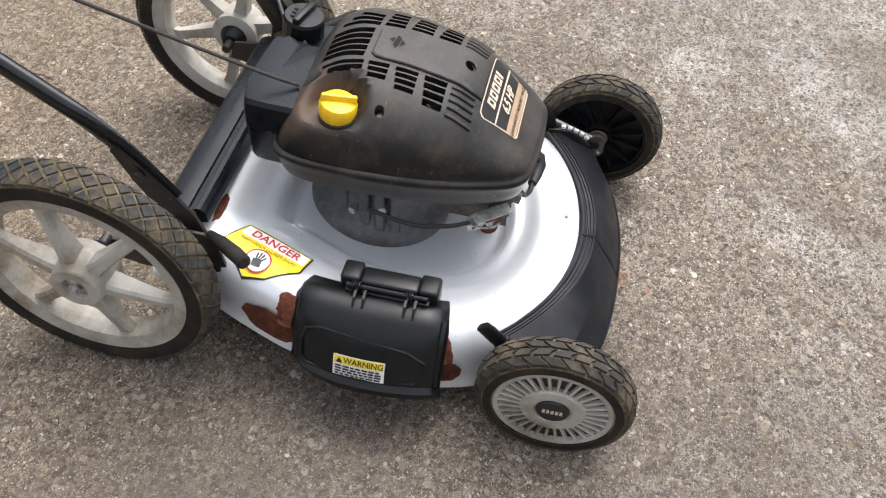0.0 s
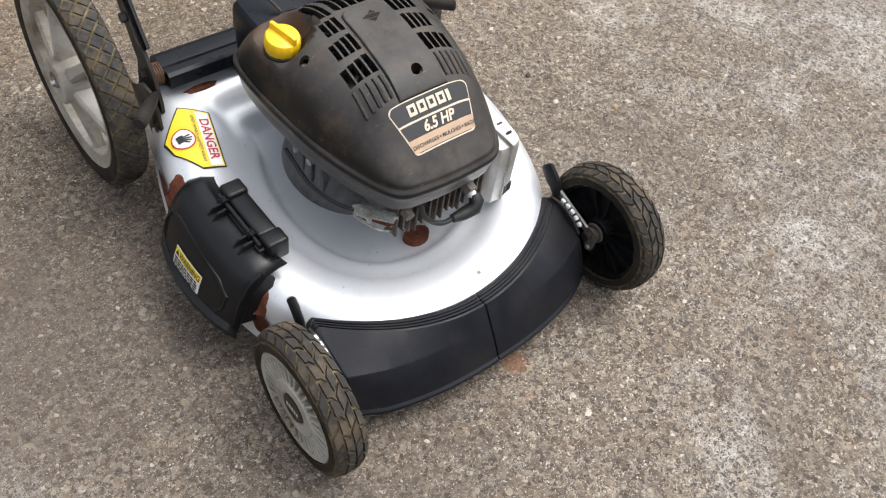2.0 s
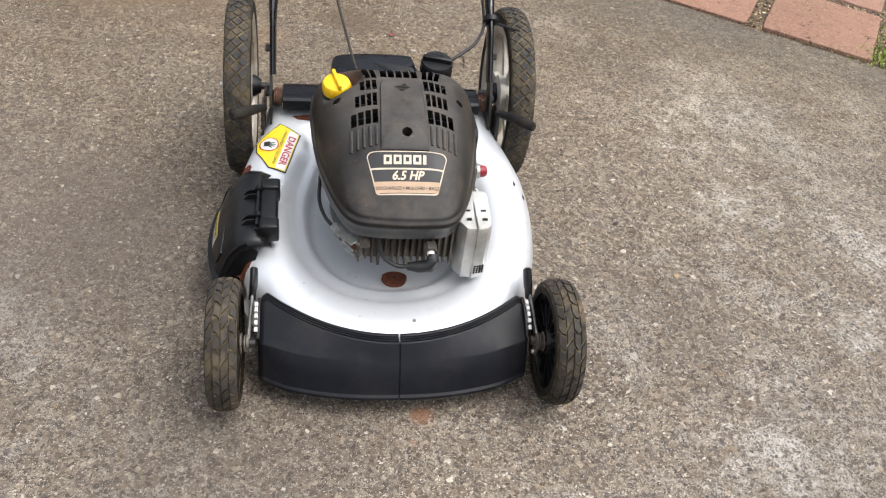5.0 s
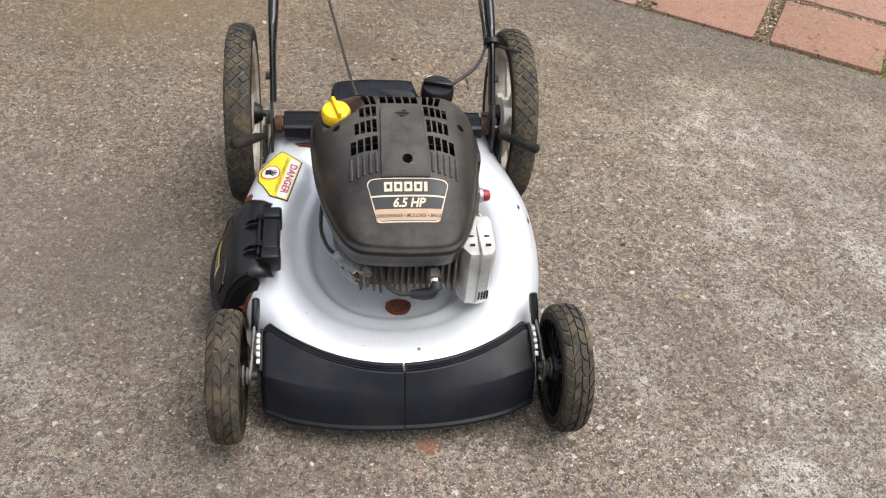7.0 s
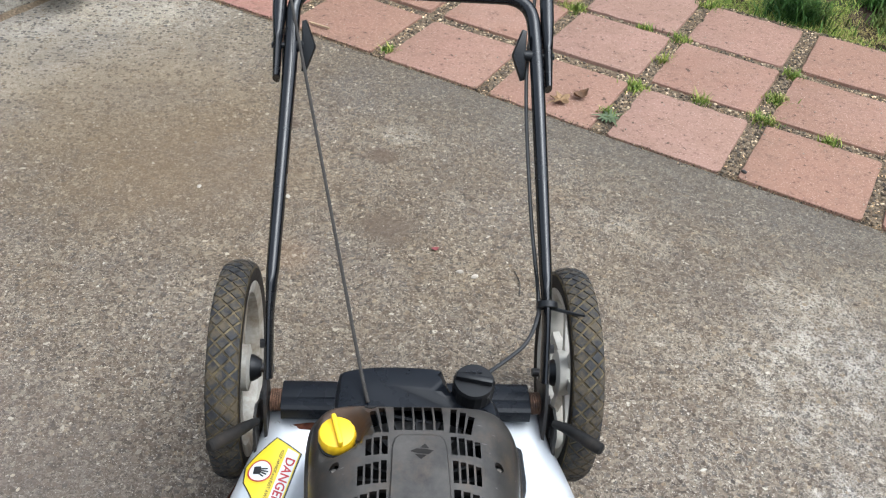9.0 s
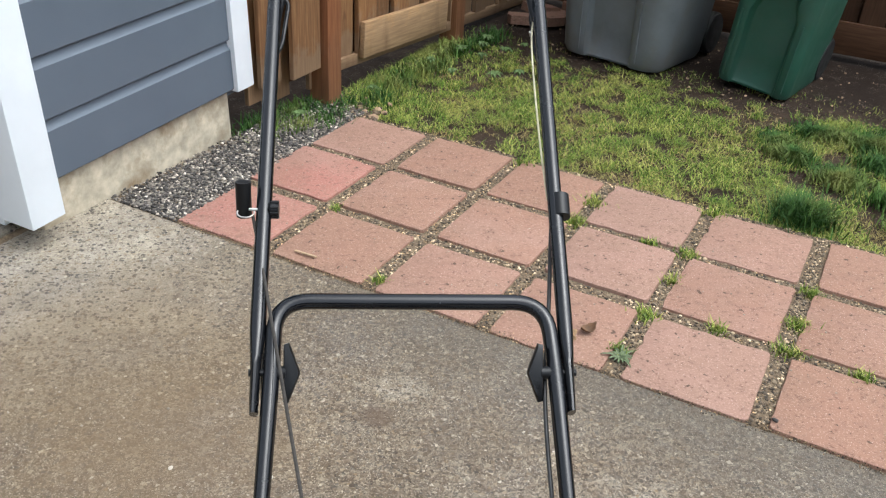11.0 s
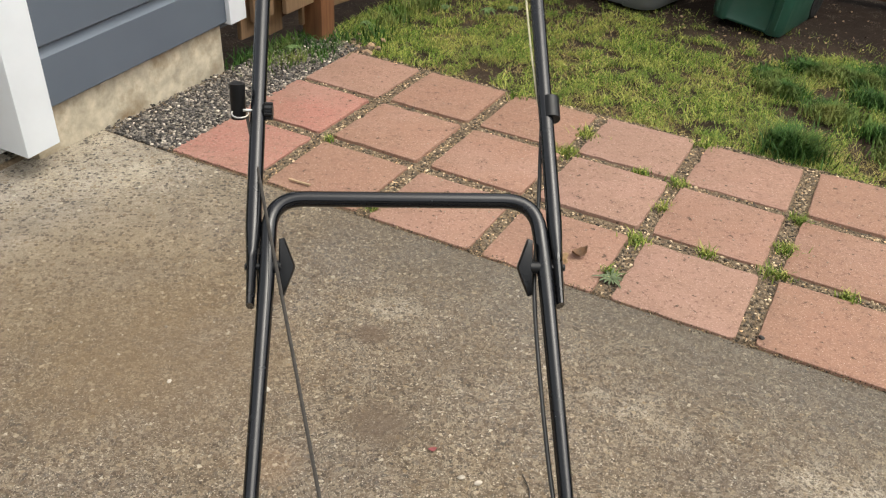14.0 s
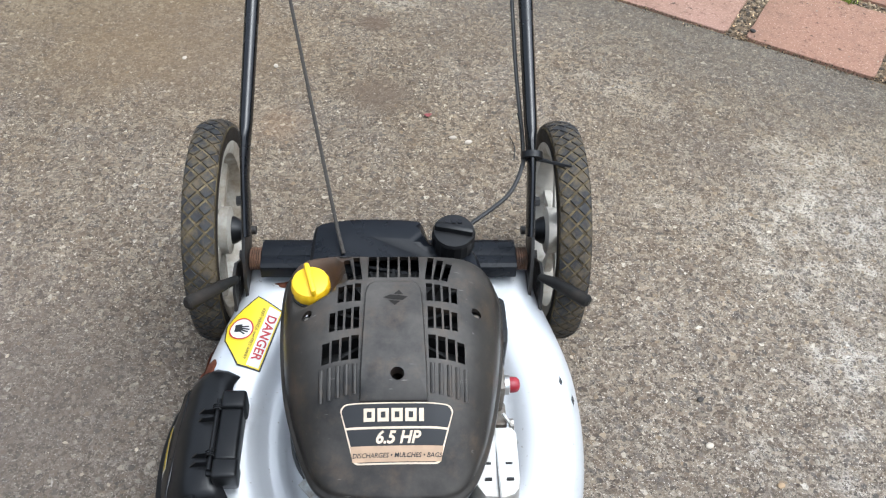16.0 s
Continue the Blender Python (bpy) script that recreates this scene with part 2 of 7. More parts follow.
    h = k.math("ADD", k.math("MULTIPLY", bare, 0.8), k.math("MULTIPLY", k.noise(210, 4), 1.3))
    return k.bump(h, 0.5, 0.0022).m


def paver_mat(name, tones):
    k = Mat(name, 0.9, spec=0.25)
    tone = k.ramp(k.info.outputs["Random"], [(0.0, tones[0]), (0.5, tones[1]), (1.0, tones[2])])
    stain = k.grey(k.noise(4, 6, 0.7), 0.42, 0.70)
    col = k.mix(k.math("MULTIPLY", stain, 0.55), tone, (0.215, 0.135, 0.092))
    bloom = k.grey(k.noise(2.2, 4), 0.52, 0.7)
    col = k.mix(k.math("MULTIPLY", bloom, 0.35), col, (0.35, 0.225, 0.185))
    spec = k.cells(120)
    col = k.mix(k.math("MULTIPLY", k.grey(spec.outputs["Distance"], 0.14, 0.08), 0.7), col, (0.58, 0.48, 0.41))
    col = k.mix(k.math("MULTIPLY", k.grey(k.noise(80, 4, 0.7), 0.45, 0.34), 0.7), col, (0.12, 0.066, 0.045))
    col = k.mix(k.math("MULTIPLY", k.grey(k.noise(200, 3, 0.7), 0.54, 0.64), 0.6), col, (0.42, 0.28, 0.215))
    col = k.mix(k.math("MULTIPLY", k.grey(k.noise(22, 6, 0.75), 0.5, 0.7), 0.45), col, (0.18, 0.108, 0.08))
    # dark crumbs of moss and soil
    col = k.mix(k.math("MULTIPLY", k.grey(k.noise(44, 3, 0.6), 0.66, 0.70), 0.8), col, (0.06, 0.042, 0.028))
    k.colour(col)
    return k.bump(k.math("ADD", k.noise(220, 4), k.math("MULTIPLY", k.noise(45, 4), 1.5)), 0.5, 0.002).m


def siding_mat():
    k = Mat("slate_blue_siding", 0.55)
    k.colour(k.ramp(k.noise(3, 3), [(0.3, (0.092, 0.115, 0.146)), (0.7, (0.105, 0.130, 0.163))]))
    return k.bump(k.noise(60, 3, stretch=(1, 0.05, 1)), 0.06, 0.0006).m


def wood_mat(name, a, b, c, greyed):
    k = Mat(name, 0.8, spec=0.3)
    grain = k.noise(16, 6, 0.65, local=True, stretch=(6, 6, 0.35))
    col = k.ramp(grain, [(0.28, a), (0.52, b), (0.75, c)])
    tint = k.ramp(k.info.outputs["Random"], [(0.0, (0.66, 0.60, 0.54)), (0.5, (0.95, 0.92, 0.88)), (1.0, (1.15, 1.04, 0.90))])
    col = k.mix(1.0, col, tint, "MULTIPLY")
    knot = k.grey(k.noise(7, 2, local=True, stretch=(2.4, 2.4, 0.8)), 0.68, 0.76)
    col = k.mix(k.math("MULTIPLY", knot, 0.7), col, (0.09, 0.035, 0.015))
    # greyed, splashed feet of the boards
    sep = k.n("ShaderNodeSeparateXYZ")
    k.link(k.geo.outputs["Position"], sep.inputs[0])
    foot = k.grey(k.math("ADD", sep.outputs[2], k.grey(k.noise(14, 4, 0.7), 0.3, 0.7, -0.09, 0.09)), 0.28, 0.20, 0.0, greyed)
    col = k.mix(foot, col, (0.20, 0.155, 0.105))
    col = k.mix(k.math("MULTIPLY", k.grey(k.noise(3.5, 4, 0.6, stretch=(3, 3, 0.8)), 0.55, 0.75), 0.5), col, (0.10, 0.052, 0.028))
    k.colour(col)
    return k.bump(grain, 0.25, 0.002).m


def soil_mat():
    k = Mat("dark_soil", 0.95, spec=0.2)
    col = k.ramp(k.noise(9, 6, 0.7), [(0.3, (0.018, 0.012, 0.008)), (0.55, (0.042, 0.027, 0.018)), (0.8, (0.082, 0.055, 0.036))])
    # darker soil along the north fence, with a ragged edge
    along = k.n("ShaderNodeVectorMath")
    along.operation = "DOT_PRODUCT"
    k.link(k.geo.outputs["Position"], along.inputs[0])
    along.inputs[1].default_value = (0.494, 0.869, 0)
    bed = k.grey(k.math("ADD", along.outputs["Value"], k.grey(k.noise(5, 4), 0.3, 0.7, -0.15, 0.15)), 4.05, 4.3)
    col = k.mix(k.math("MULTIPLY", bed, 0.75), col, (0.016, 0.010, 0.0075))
    v = k.cells(140)
    col = k.mix(k.math("MULTIPLY", k.grey(v.outputs["Distance"], 0.35, 0.15), k.grey(k.noise(20, 2), 0.5, 0.62)), col, (0.2, 0.16, 0.12))
    k.colour(col)
    return k.bump(k.noise(90, 5), 0.7, 0.006).m


def grass_mat(name, a, b, c):
    k = Mat(name, 0.75, spec=0.25)
    col = k.ramp(k.geo.outputs["Random Per Island"], [(0.0, a), (0.55, b), (1.0, c)])
    patch = k.grey(k.noise(3.2, 3), 0.47, 0.64)
    col = k.mix(k.math("MULTIPLY", patch, 0.4), col, (0.38, 0.34, 0.10))
    k.colour(k.mix(k.math("MULTIPLY", k.grey(k.noise(5.5, 3), 0.52, 0.66), 0.5), col, (0.07, 0.16, 0.018)))
    return k.m


def gravel_mat(name="grey_gravel", f=1.0, tint=(1, 1, 1)):
    k = Mat(name, 0.85, spec=0.3)
    k.colour(k.mix(1.0, k.ramp(k.geo.outputs["Random Per Island"], [(0.0, (0.022, 0.021, 0.021)), (0.45, (0.075, 0.072, 0.07)), (0.8, (0.18, 0.165, 0.145)), (0.94, (0.30, 0.275, 0.235)), (1.0, (0.56, 0.52, 0.46))]), tuple(f * t for t in tint), "MULTIPLY"))
    return k.bump(k.noise(300, 3), 0.3, 0.001).m


def deck_mat():
    """Silver-white metallic enamel, dulled by a film of grime."""
    k = Mat("silver_white_enamel", 0.36, 0.38, 0.5)
    paint = k.ramp(k.noise(5, 4, local=True), [(0.3, (0.585, 0.60, 0.62)), (0.7, (0.645, 0.66, 0.68))])
    grime = k.grey(k.noise(26, 5, 0.7, local=True), 0.56, 0.76)
    col = k.mix(k.math("MULTIPLY", grime, 0.2), paint, (0.34, 0.31, 0.27))
    specks = k.grey(k.noise(160, 2, local=True), 0.71, 0.74)
    k.colour(k.mix(k.math("MULTIPLY", specks, 0.5), col, (0.2, 0.16, 0.12)))
    k.b.inputs["Coat Weight"].default_value = 0.35
    k.b.inputs["Coat Roughness"].default_value = 0.12
    k.rough(k.grey(grime, 0, 1, 0.34, 0.5))
    return k.bump(k.noise(420, 2, local=True), 0.05, 0.0005).m


def rust_mat():
    k = Mat("flaking_rust", 0.9, spec=0.2)
    k.colour(k.ramp(k.noise(70, 6, 0.7, local=True), [(0.25, (0.035, 0.014, 0.01)), (0.5, (0.10, 0.032, 0.018)), (0.78, (0.2, 0.075, 0.035))]))
    return k.bump(k.noise(240, 4, local=True), 0.6, 0.0015).m


def shroud_mat():
    """Black moulded plastic: grey dust on its upper sides, brown dirt round the filler and in smears."""
    k = Mat("dusty_black_plastic", 0.42, spec=0.3)
    base = k.ramp(k.noise(40, 4, local=True), [(0.3, (0.009, 0.0088, 0.0086)), (0.7, (0.016, 0.0152, 0.0146))])
    up = k.n("ShaderNodeSeparateXYZ")
    k.link(k.geo.outputs["Normal"], up.inputs[0])
    flat = k.grey(up.outputs[2], 0.25, 0.95)
    dust = k.math("MULTIPLY", flat, k.grey(k.noise(13, 6, 0.7, local=True), 0.28, 0.68))
    col = k.mix(k.math("MULTIPLY", dust, 0.7), base, (0.113, 0.102, 0.090))
    col = k.mix(k.math("MULTIPLY", k.grey(k.noise(24, 6, 0.75, local=True), 0.50, 0.70), 0.36), col, (0.12, 0.080, 0.050))
    # brown dirt lying round the oil filler
    far = k.n("ShaderNodeVectorMath")
    far.operation = "DISTANCE"
    k.link(k.tex.outputs["Object"], far.inputs[0])
    far.inputs[1].default_value = (-0.084, 0.392, 0.350)
    ragged = k.math("ADD", far.outputs["Value"], k.grey(k.noise(34, 5, 0.7, local=True), 0.3, 0.7, -0.016, 0.016))
    col = k.mix(k.grey(ragged, 0.052, 0.020, 0.0, 0.55), col, (0.105, 0.052, 0.024))
    # fine pale scuffs
    scuff = k.math("MULTIPLY", k.grey(k.noise(30, 3, 0.5, local=True, stretch=(1, 9, 4)), 0.70, 0.74), 0.5)
    col = k.mix(scuff, col, (0.2, 0.19, 0.175))
    k.colour(col)
    k.rough(k.grey(dust, 0, 0.8, 0.33, 0.66))
    return k.bump(k.noise(700, 2, local=True), 0.12, 0.0006).m


def tyre_mat():
    k = Mat("muddy_tyre_rubber", 0.8, spec=0.3)
    base = k.ramp(k.noise(60, 4, local=True), [(0.3, (0.020, 0.020, 0.021)), (0.7, (0.046, 0.046, 0.047))])
    mud = k.grey(k.noise(30, 6, 0.75), 0.44, 0.60)
    col = k.mix(k.math("MULTIPLY", mud, 0.8), base, (0.105, 0.080, 0.048))
    k.colour(col)
    return k.bump(k.noise(180, 4, local=True), 0.5, 0.0015).m


def mud_mat():
    """Tyre carcass with dried mud and grass pressed between the lugs."""
    k = Mat("mud_in_tread", 0.9, spec=0.2)
    k.colour(k.ramp(k.noise(55, 6, 0.7, local=True), [(0.32, (0.026, 0.021, 0.014)), (0.5, (0.090, 0.070, 0.040)), (0.70, (0.200, 0.160, 0.092))]))
    return k.bump(k.noise(200, 4, local=True), 0.6, 0.002).m


MUD = mud_mat()
CONCRETE, SIDING, SOIL, GRAVEL = concrete_mat(), siding_mat(), soil_mat(), gravel_mat("grey_gravel", 1.15, (1.05, 1.0, 0.95))
PAVER = paver_mat("pink_concrete_paver", ((0.255, 0.142, 0.098), (0.280, 0.160, 0.118), (0.292, 0.180, 0.140)))
RED_PAVER = paver_mat("red_concrete_paver", ((0.300, 0.128, 0.098), (0.315, 0.140, 0.110), (0.325, 0.155, 0.125)))
CEDAR = wood_mat("weathered_cedar", (0.115, 0.055, 0.024), (0.195, 0.104, 0.046), (0.29, 0.172, 0.085), 0.4)
# fence wood darkened: the north side's shade is put into its colour
SHADED_WOOD = wood_mat("shaded_fence_wood", (0.05, 0.024, 0.012), (0.085, 0.042, 0.022), (0.12, 0.065, 0.035), 0.0)
REDWOOD = wood_mat("red_stained_post", (0.13, 0.055, 0.027), (0.20, 0.088, 0.042), (0.26, 0.125, 0.06), 0.1)
GRASS = grass_mat("lawn_grass", (0.03, 0.07, 0.008), (0.165, 0.25, 0.03), (0.46, 0.44, 0.13))
JOINT = gravel_mat("mixed_joint_gravel", 1.35, (1.15, 0.96, 0.72))
JOINT_STRAW = gravel_mat("tan_joint_litter", 1.5, (1.3, 0.95, 0.58))
STRAW = gravel_mat("dry_brown_litter", 0.8, (1.3, 0.95, 0.6))
THATCH = grass_mat("dry_straw_thatch", (0.11, 0.075, 0.03), (0.24, 0.185, 0.07), (0.40, 0.32, 0.14))
TUFT = grass_mat("dark_tuft_grass", (0.014, 0.042, 0.008), (0.034, 0.09, 0.015), (0.08, 0.155, 0.032))
DECK, RUST, SHROUD, TYRE = deck_mat(), rust_mat(), shroud_mat(), tyre_mat()
GRIT = plain("loose_grit_stone", (0.27, 0.225, 0.17), 0.85, wear=0.5, scale=25)
DUSTY_TREAD = plain("dusty_tread_rubber", (0.040, 0.036, 0.031), 0.75, wear=0.45, scale=70, bump=0.6, dirt=(0.135, 0.100, 0.064), spec=0.25)
SIDEWALL = plain("brown_black_sidewall", (0.021, 0.0175, 0.0145), 0.8, wear=0.3, scale=60, bump=0.4, dirt=(0.052, 0.037, 0.024), spec=0.2)
# backing kept dark so its colour carries the shade of the wheel cover's slots
SHADE_GREY = plain("shaded_cover_backing", (0.055, 0.050, 0.042), 0.85, wear=0.4, scale=60)
SPRING = plain("rusty_spring_steel", (0.12, 0.062, 0.036), 0.7, 0.3, wear=0.5, scale=90, dirt=(0.04, 0.025, 0.018))
GRIP = plain("worn_black_rubber", (0.011, 0.0105, 0.010), 0.65, wear=0.3, scale=40, dirt=(0.035, 0.028, 0.022), spec=0.2)
CASTING = plain("grimy_dark_casting", (0.105, 0.107, 0.11), 0.5, 0.25, wear=0.3, scale=80, dirt=(0.04, 0.03, 0.02))
WHITE_TRIM = plain("white_trim_paint", (0.84, 0.895, 0.945), 0.5, wear=0.03, scale=8, bump=0.05)
FOOTING = plain("stained_footing_concrete", (0.47, 0.415, 0.315), 0.92, wear=0.3, scale=22, bump=0.5, dirt=(0.25, 0.18, 0.105))
BLACK = plain("black_plastic", (0.0065, 0.0067, 0.0074), 0.36, wear=0.15, scale=40, bump=0.12, spec=0.3)
BUMPER = plain("charcoal_plastic", (0.007, 0.0078, 0.0110), 0.42, wear=0.2, scale=50, bump=0.25, spec=0.22, dirt=(0.016, 0.015, 0.016))
SATIN = plain("satin_blue_black_plastic", (0.006, 0.0072, 0.0098), 0.30, wear=0.15, scale=50, bump=0.1, spec=0.22)
TUBE = plain("black_tube_enamel", (0.0045, 0.005, 0.0065), 0.2, wear=0.2, scale=40, bump=0.05)
BRACKET = plain("dirty_black_steel", (0.016, 0.0145, 0.0135), 0.5, wear=0.3, scale=70, dirt=(0.05, 0.033, 0.022))
STEEL = plain("zinc_steel", (0.52, 0.52, 0.5), 0.38, 0.85, wear=0.2, scale=90, dirt=(0.22, 0.17, 0.12))
ZINC = plain("dull_zinc_plate", (0.36, 0.37, 0.35), 0.45, 0.6, wear=0.35, scale=120, dirt=(0.16, 0.12, 0.085))
MUFFLER = plain("silver_heat_shield", (0.6, 0.6, 0.58), 0.42, 0.55, wear=0.1, scale=60, dirt=(0.45, 0.42, 0.37))
FIN = plain("oily_fin_casting", (0.115, 0.098, 0.08), 0.65, 0.3, wear=0.4, scale=90, dirt=(0.05, 0.032, 0.02))
ALLOY = plain("dirty_cast_alloy", (0.17, 0.155, 0.135), 0.6, 0.4, wear=0.3, scale=80, dirt=(0.08, 0.05, 0.03))
RIM = plain("grey_plastic_rim", (0.40, 0.375, 0.325), 0.55, wear=0.15, scale=40, dirt=(0.17, 0.13, 0.085))
YELLOW = plain("yellow_plastic", (0.85, 0.52, 0.01), 0.4, wear=0.05, scale=60, bump=0.08)
RED = plain("red_rubber", (0.24, 0.012, 0.022), 0.4, wear=0.15)
# near-black with shade put in, for holes, slots and engine depths
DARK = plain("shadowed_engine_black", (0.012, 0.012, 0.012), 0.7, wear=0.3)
PALEWOOD = wood_mat("pale_cedar_board", (0.19, 0.115, 0.06), (0.30, 0.195, 0.105), (0.41, 0.29, 0.17), 0.3)
FADED = plain("faded_emblem_black", (0.022, 0.020, 0.018), 0.85, wear=0.3, spec=0.15)
RING_DARK = plain("dark_ring_shade", (0.055, 0.06, 0.045), 0.95, wear=0.5, scale=2, spec=0.1)
TAPE = plain("green_masking_tape", (0.27, 0.47, 0.16), 0.7, wear=0.08)
CABLE = plain("black_cable", (0.015, 0.015, 0.015), 0.5)
ROPE = plain("dark_starter_rope", (0.035, 0.03, 0.025), 0.85, wear=0.4, scale=300)
WIRE = plain("pale_cable_sleeve", (0.42, 0.38, 0.26), 0.6)
INK_WHITE = plain("label_white", (0.78, 0.77, 0.74), 0.4, wear=0.03)
INK_YELLOW = plain("label_yellow", (0.80, 0.60, 0.02), 0.4, wear=0.04)
INK_BLACK = plain("label_black", (0.014, 0.014, 0.015), 0.42, wear=0.1)
INK_RED = plain("label_red", (0.45, 0.025, 0.03), 0.4, wear=0.1)
INK_GOLD = plain("label_tan_foil", (0.42, 0.29, 0.19), 0.45, 0.15, wear=0.15, scale=40, dirt=(0.26, 0.16, 0.09))
INK_CREAM = plain("label_cream", (0.62, 0.5, 0.38), 0.45, wear=0.1)
BIN_GREY = plain("grey_bin_plastic", (0.138, 0.152, 0.160), 0.55, wear=0.12, scale=12, bump=0.3, dirt=(0.14, 0.13, 0.115))
BIN_GREEN = plain("green_bin_plastic", (0.020, 0.082, 0.053), 0.5, wear=0.12, scale=12, bump=0.3, dirt=(0.036, 0.085, 0.06))
LITTER = gravel_mat("bark_litter", 0.85, (1.25, 0.92, 0.68))
PALE_STONE = plain("pale_pebble", (0.42, 0.37, 0.30), 0.7, wear=0.2, scale=90)
TAN_STONE = plain("tan_pebble", (0.34, 0.24, 0.14), 0.7, wear=0.2, scale=90)
DARK_STONE = plain("dark_pebble", (0.035, 0.03, 0.026), 0.7, wear=0.2, scale=90)
SAND = plain("gritty_joint_soil", (0.155, 0.115, 0.075), 0.95, wear=0.5, scale=150, bump=0.8, dirt=(0.09, 0.062, 0.04), spec=0.2)
CHIP = plain("bleached_wood_chip", (0.38, 0.27, 0.16), 0.8, wear=0.3)
GREY_WEED = plain("greyish_weed_leaf", (0.12, 0.155, 0.075), 0.7, wear=0.35)
LEAF = plain("dead_leaf", (0.115, 0.06, 0.028), 0.8, wear=0.4)
TAN_LEAF = plain("tan_dead_leaf", (0.25, 0.155, 0.075), 0.8, wear=0.35, scale=90)
REDLEAF = plain("red_scrap", (0.22, 0.055, 0.055), 0.7, wear=0.2)
WEED = plain("weed_leaf", (0.085, 0.14, 0.04), 0.7, wear=0.3)


# ---- mesh helpers ----
def finish(bm, name, mat, smooth=0.6):
    """A mesh from bm; edges sharper than smooth (radians) stay sharp."""
    bmesh.ops.recalc_face_normals(bm, faces=bm.faces)
    for f in bm.faces:
        f.smooth = smooth > 0
    if smooth > 0:
        for e in bm.edges:
            if len(e.link_faces) == 2 and e.calc_face_angle(0) > smooth:
                e.smooth = False
    me = bpy.data.meshes.new(name)
    bm.to_mesh(me)
    bm.free()
    me.materials.append(mat)
    return me


def part(name, bm, mat, parent, label="", smooth=0.6):
    """Links bm as one mesh object under parent, in its axes."""
    ob = new(name, finish(bm, name, mat, smooth))
    ob.parent = parent
    if label:
        ob["label"] = label
    return ob


def thing(name, bm, mat, label, category, group="", kind="", smooth=0.6):
    return tagged(new(name, finish(bm, name, mat, smooth)), label, category, group, kind)


def box(bm, lo, hi, m=None, bevel=0.0, seg=2):
    g = bmesh.ops.create_cube(bm, size=1.0)["verts"]
    for v in g:
        v.co = Vector([(a + b) / 2 + c * (b - a) for a, b, c in zip(lo, hi, v.co)])
    if bevel:
        es = list({e for v in g for e in v.link_edges})
        r = bmesh.ops.bevel(bm, geom=es, offset=bevel, segments=seg, affect="EDGES", profile=0.5)
        g = list({v for f in r["faces"] for v in f.verts} | {v for v in g if v.is_valid})
    if m is not None:
        bmesh.ops.transform(bm, matrix=m, verts=g)
    return g


def rings(bm, loops, closed=True, caps=(False, False)):
    """Bridges equal loops of points."""
    vs = [[bm.verts.new(p) for p in lp] for lp in loops]
    n = len(vs[0])
    for a, b in zip(vs, vs[1:]):
        for k in range(n if closed else n - 1):
            bm.faces.new((a[k], a[(k + 1) % n], b[(k + 1) % n], b[k]))
    if caps[0]:
        bm.faces.new(vs[0][::-1])
    if caps[1]:
        bm.faces.new(vs[-1])
    return vs


def smooth_path(pts, per=8):
    """Catmull-Rom through pts."""
    p = [Vector(q) for q in pts]
    p = [2 * p[0] - p[1]] + p + [2 * p[-1] - p[-2]]
    out = []
    for a, b, c, d in zip(p, p[1:], p[2:], p[3:]):
        for k in range(per):
            t = k / per
            out.append(0.5 * ((2 * b) + (c - a) * t + (2 * a - 5 * b + 4 * c - d) * t * t + (3 * b - a - 3 * c + d) * t ** 3))
    return out + [p[-2]]


def fillet(pts, radius, seg=7):
    """A polyline with its inner corners rounded."""
    p = [Vector(q) for q in pts]
    out = [p[0]]
    for a, b, c in zip(p, p[1:], p[2:]):
        u, w = (a - b).normalized(), (c - b).normalized()
        r = min(radius, (a - b).length * 0.49, (c - b).length * 0.49)
        for k in range(seg + 1):
            t = k / seg
            out.append((1 - t) ** 2 * (b + u * r) + 2 * t * (1 - t) * b + t * t * (b + w * r))
    return out + [p[-1]]


def sweep(bm, pts, radius, seg=12, flat=None):
    """A tube along pts; radius may be a list; flat: (scale across, scale up) by point."""
    p = [Vector(q) for q in pts]
    up = Vector((0, 0, 1))
    loops = []
    nrm = None
    for k, q in enumerate(p):
        d = (p[min(k + 1, len(p) - 1)] - p[max(k - 1, 0)]).normalized()
        if nrm is None:
            nrm = d.orthogonal() if abs(d.dot(up)) > 0.95 else up.cross(d).normalized()
        nrm = (nrm - d * nrm.dot(d)).normalized()
        bi = d.cross(nrm)
        r = radius[k] if isinstance(radius, (list, tuple)) else radius
        fx, fy = flat[k] if flat else (1, 1)
        loops.append([q + nrm * (r * fx * math.cos(a)) + bi * (r * fy * math.sin(a)) for a in (2 * math.pi * i / seg for i in range(seg))])
    rings(bm, loops, True, (True, True))


def lathe(bm, profile, seg=48, m=None, closed=False):
    """Turns (radius, along) about the x axis."""
    loops = []
    for k in range(seg):
        a = 2 * math.pi * k / seg
        loops.append([Vector((h, r * math.cos(a), r * math.sin(a))) for r, h in profile])
    loops.append(loops[0])
    vs = [[bm.verts.new(p) for p in lp] for lp in loops[:-1]]
    n = len(profile)
    for k in range(seg):
        a, b = vs[k], vs[(k + 1) % seg]
        for i in range(n if closed else n - 1):
            j = (i + 1) % n
            quad = [a[i], b[i], b[j], a[j]]
            try:
                bm.faces.new(quad)
            except ValueError:
                pass
    bmesh.ops.remove_doubles(bm, verts=bm.verts, dist=1e-6)
    if m is not None:
        bmesh.ops.transform(bm, matrix=m, verts=bm.verts)


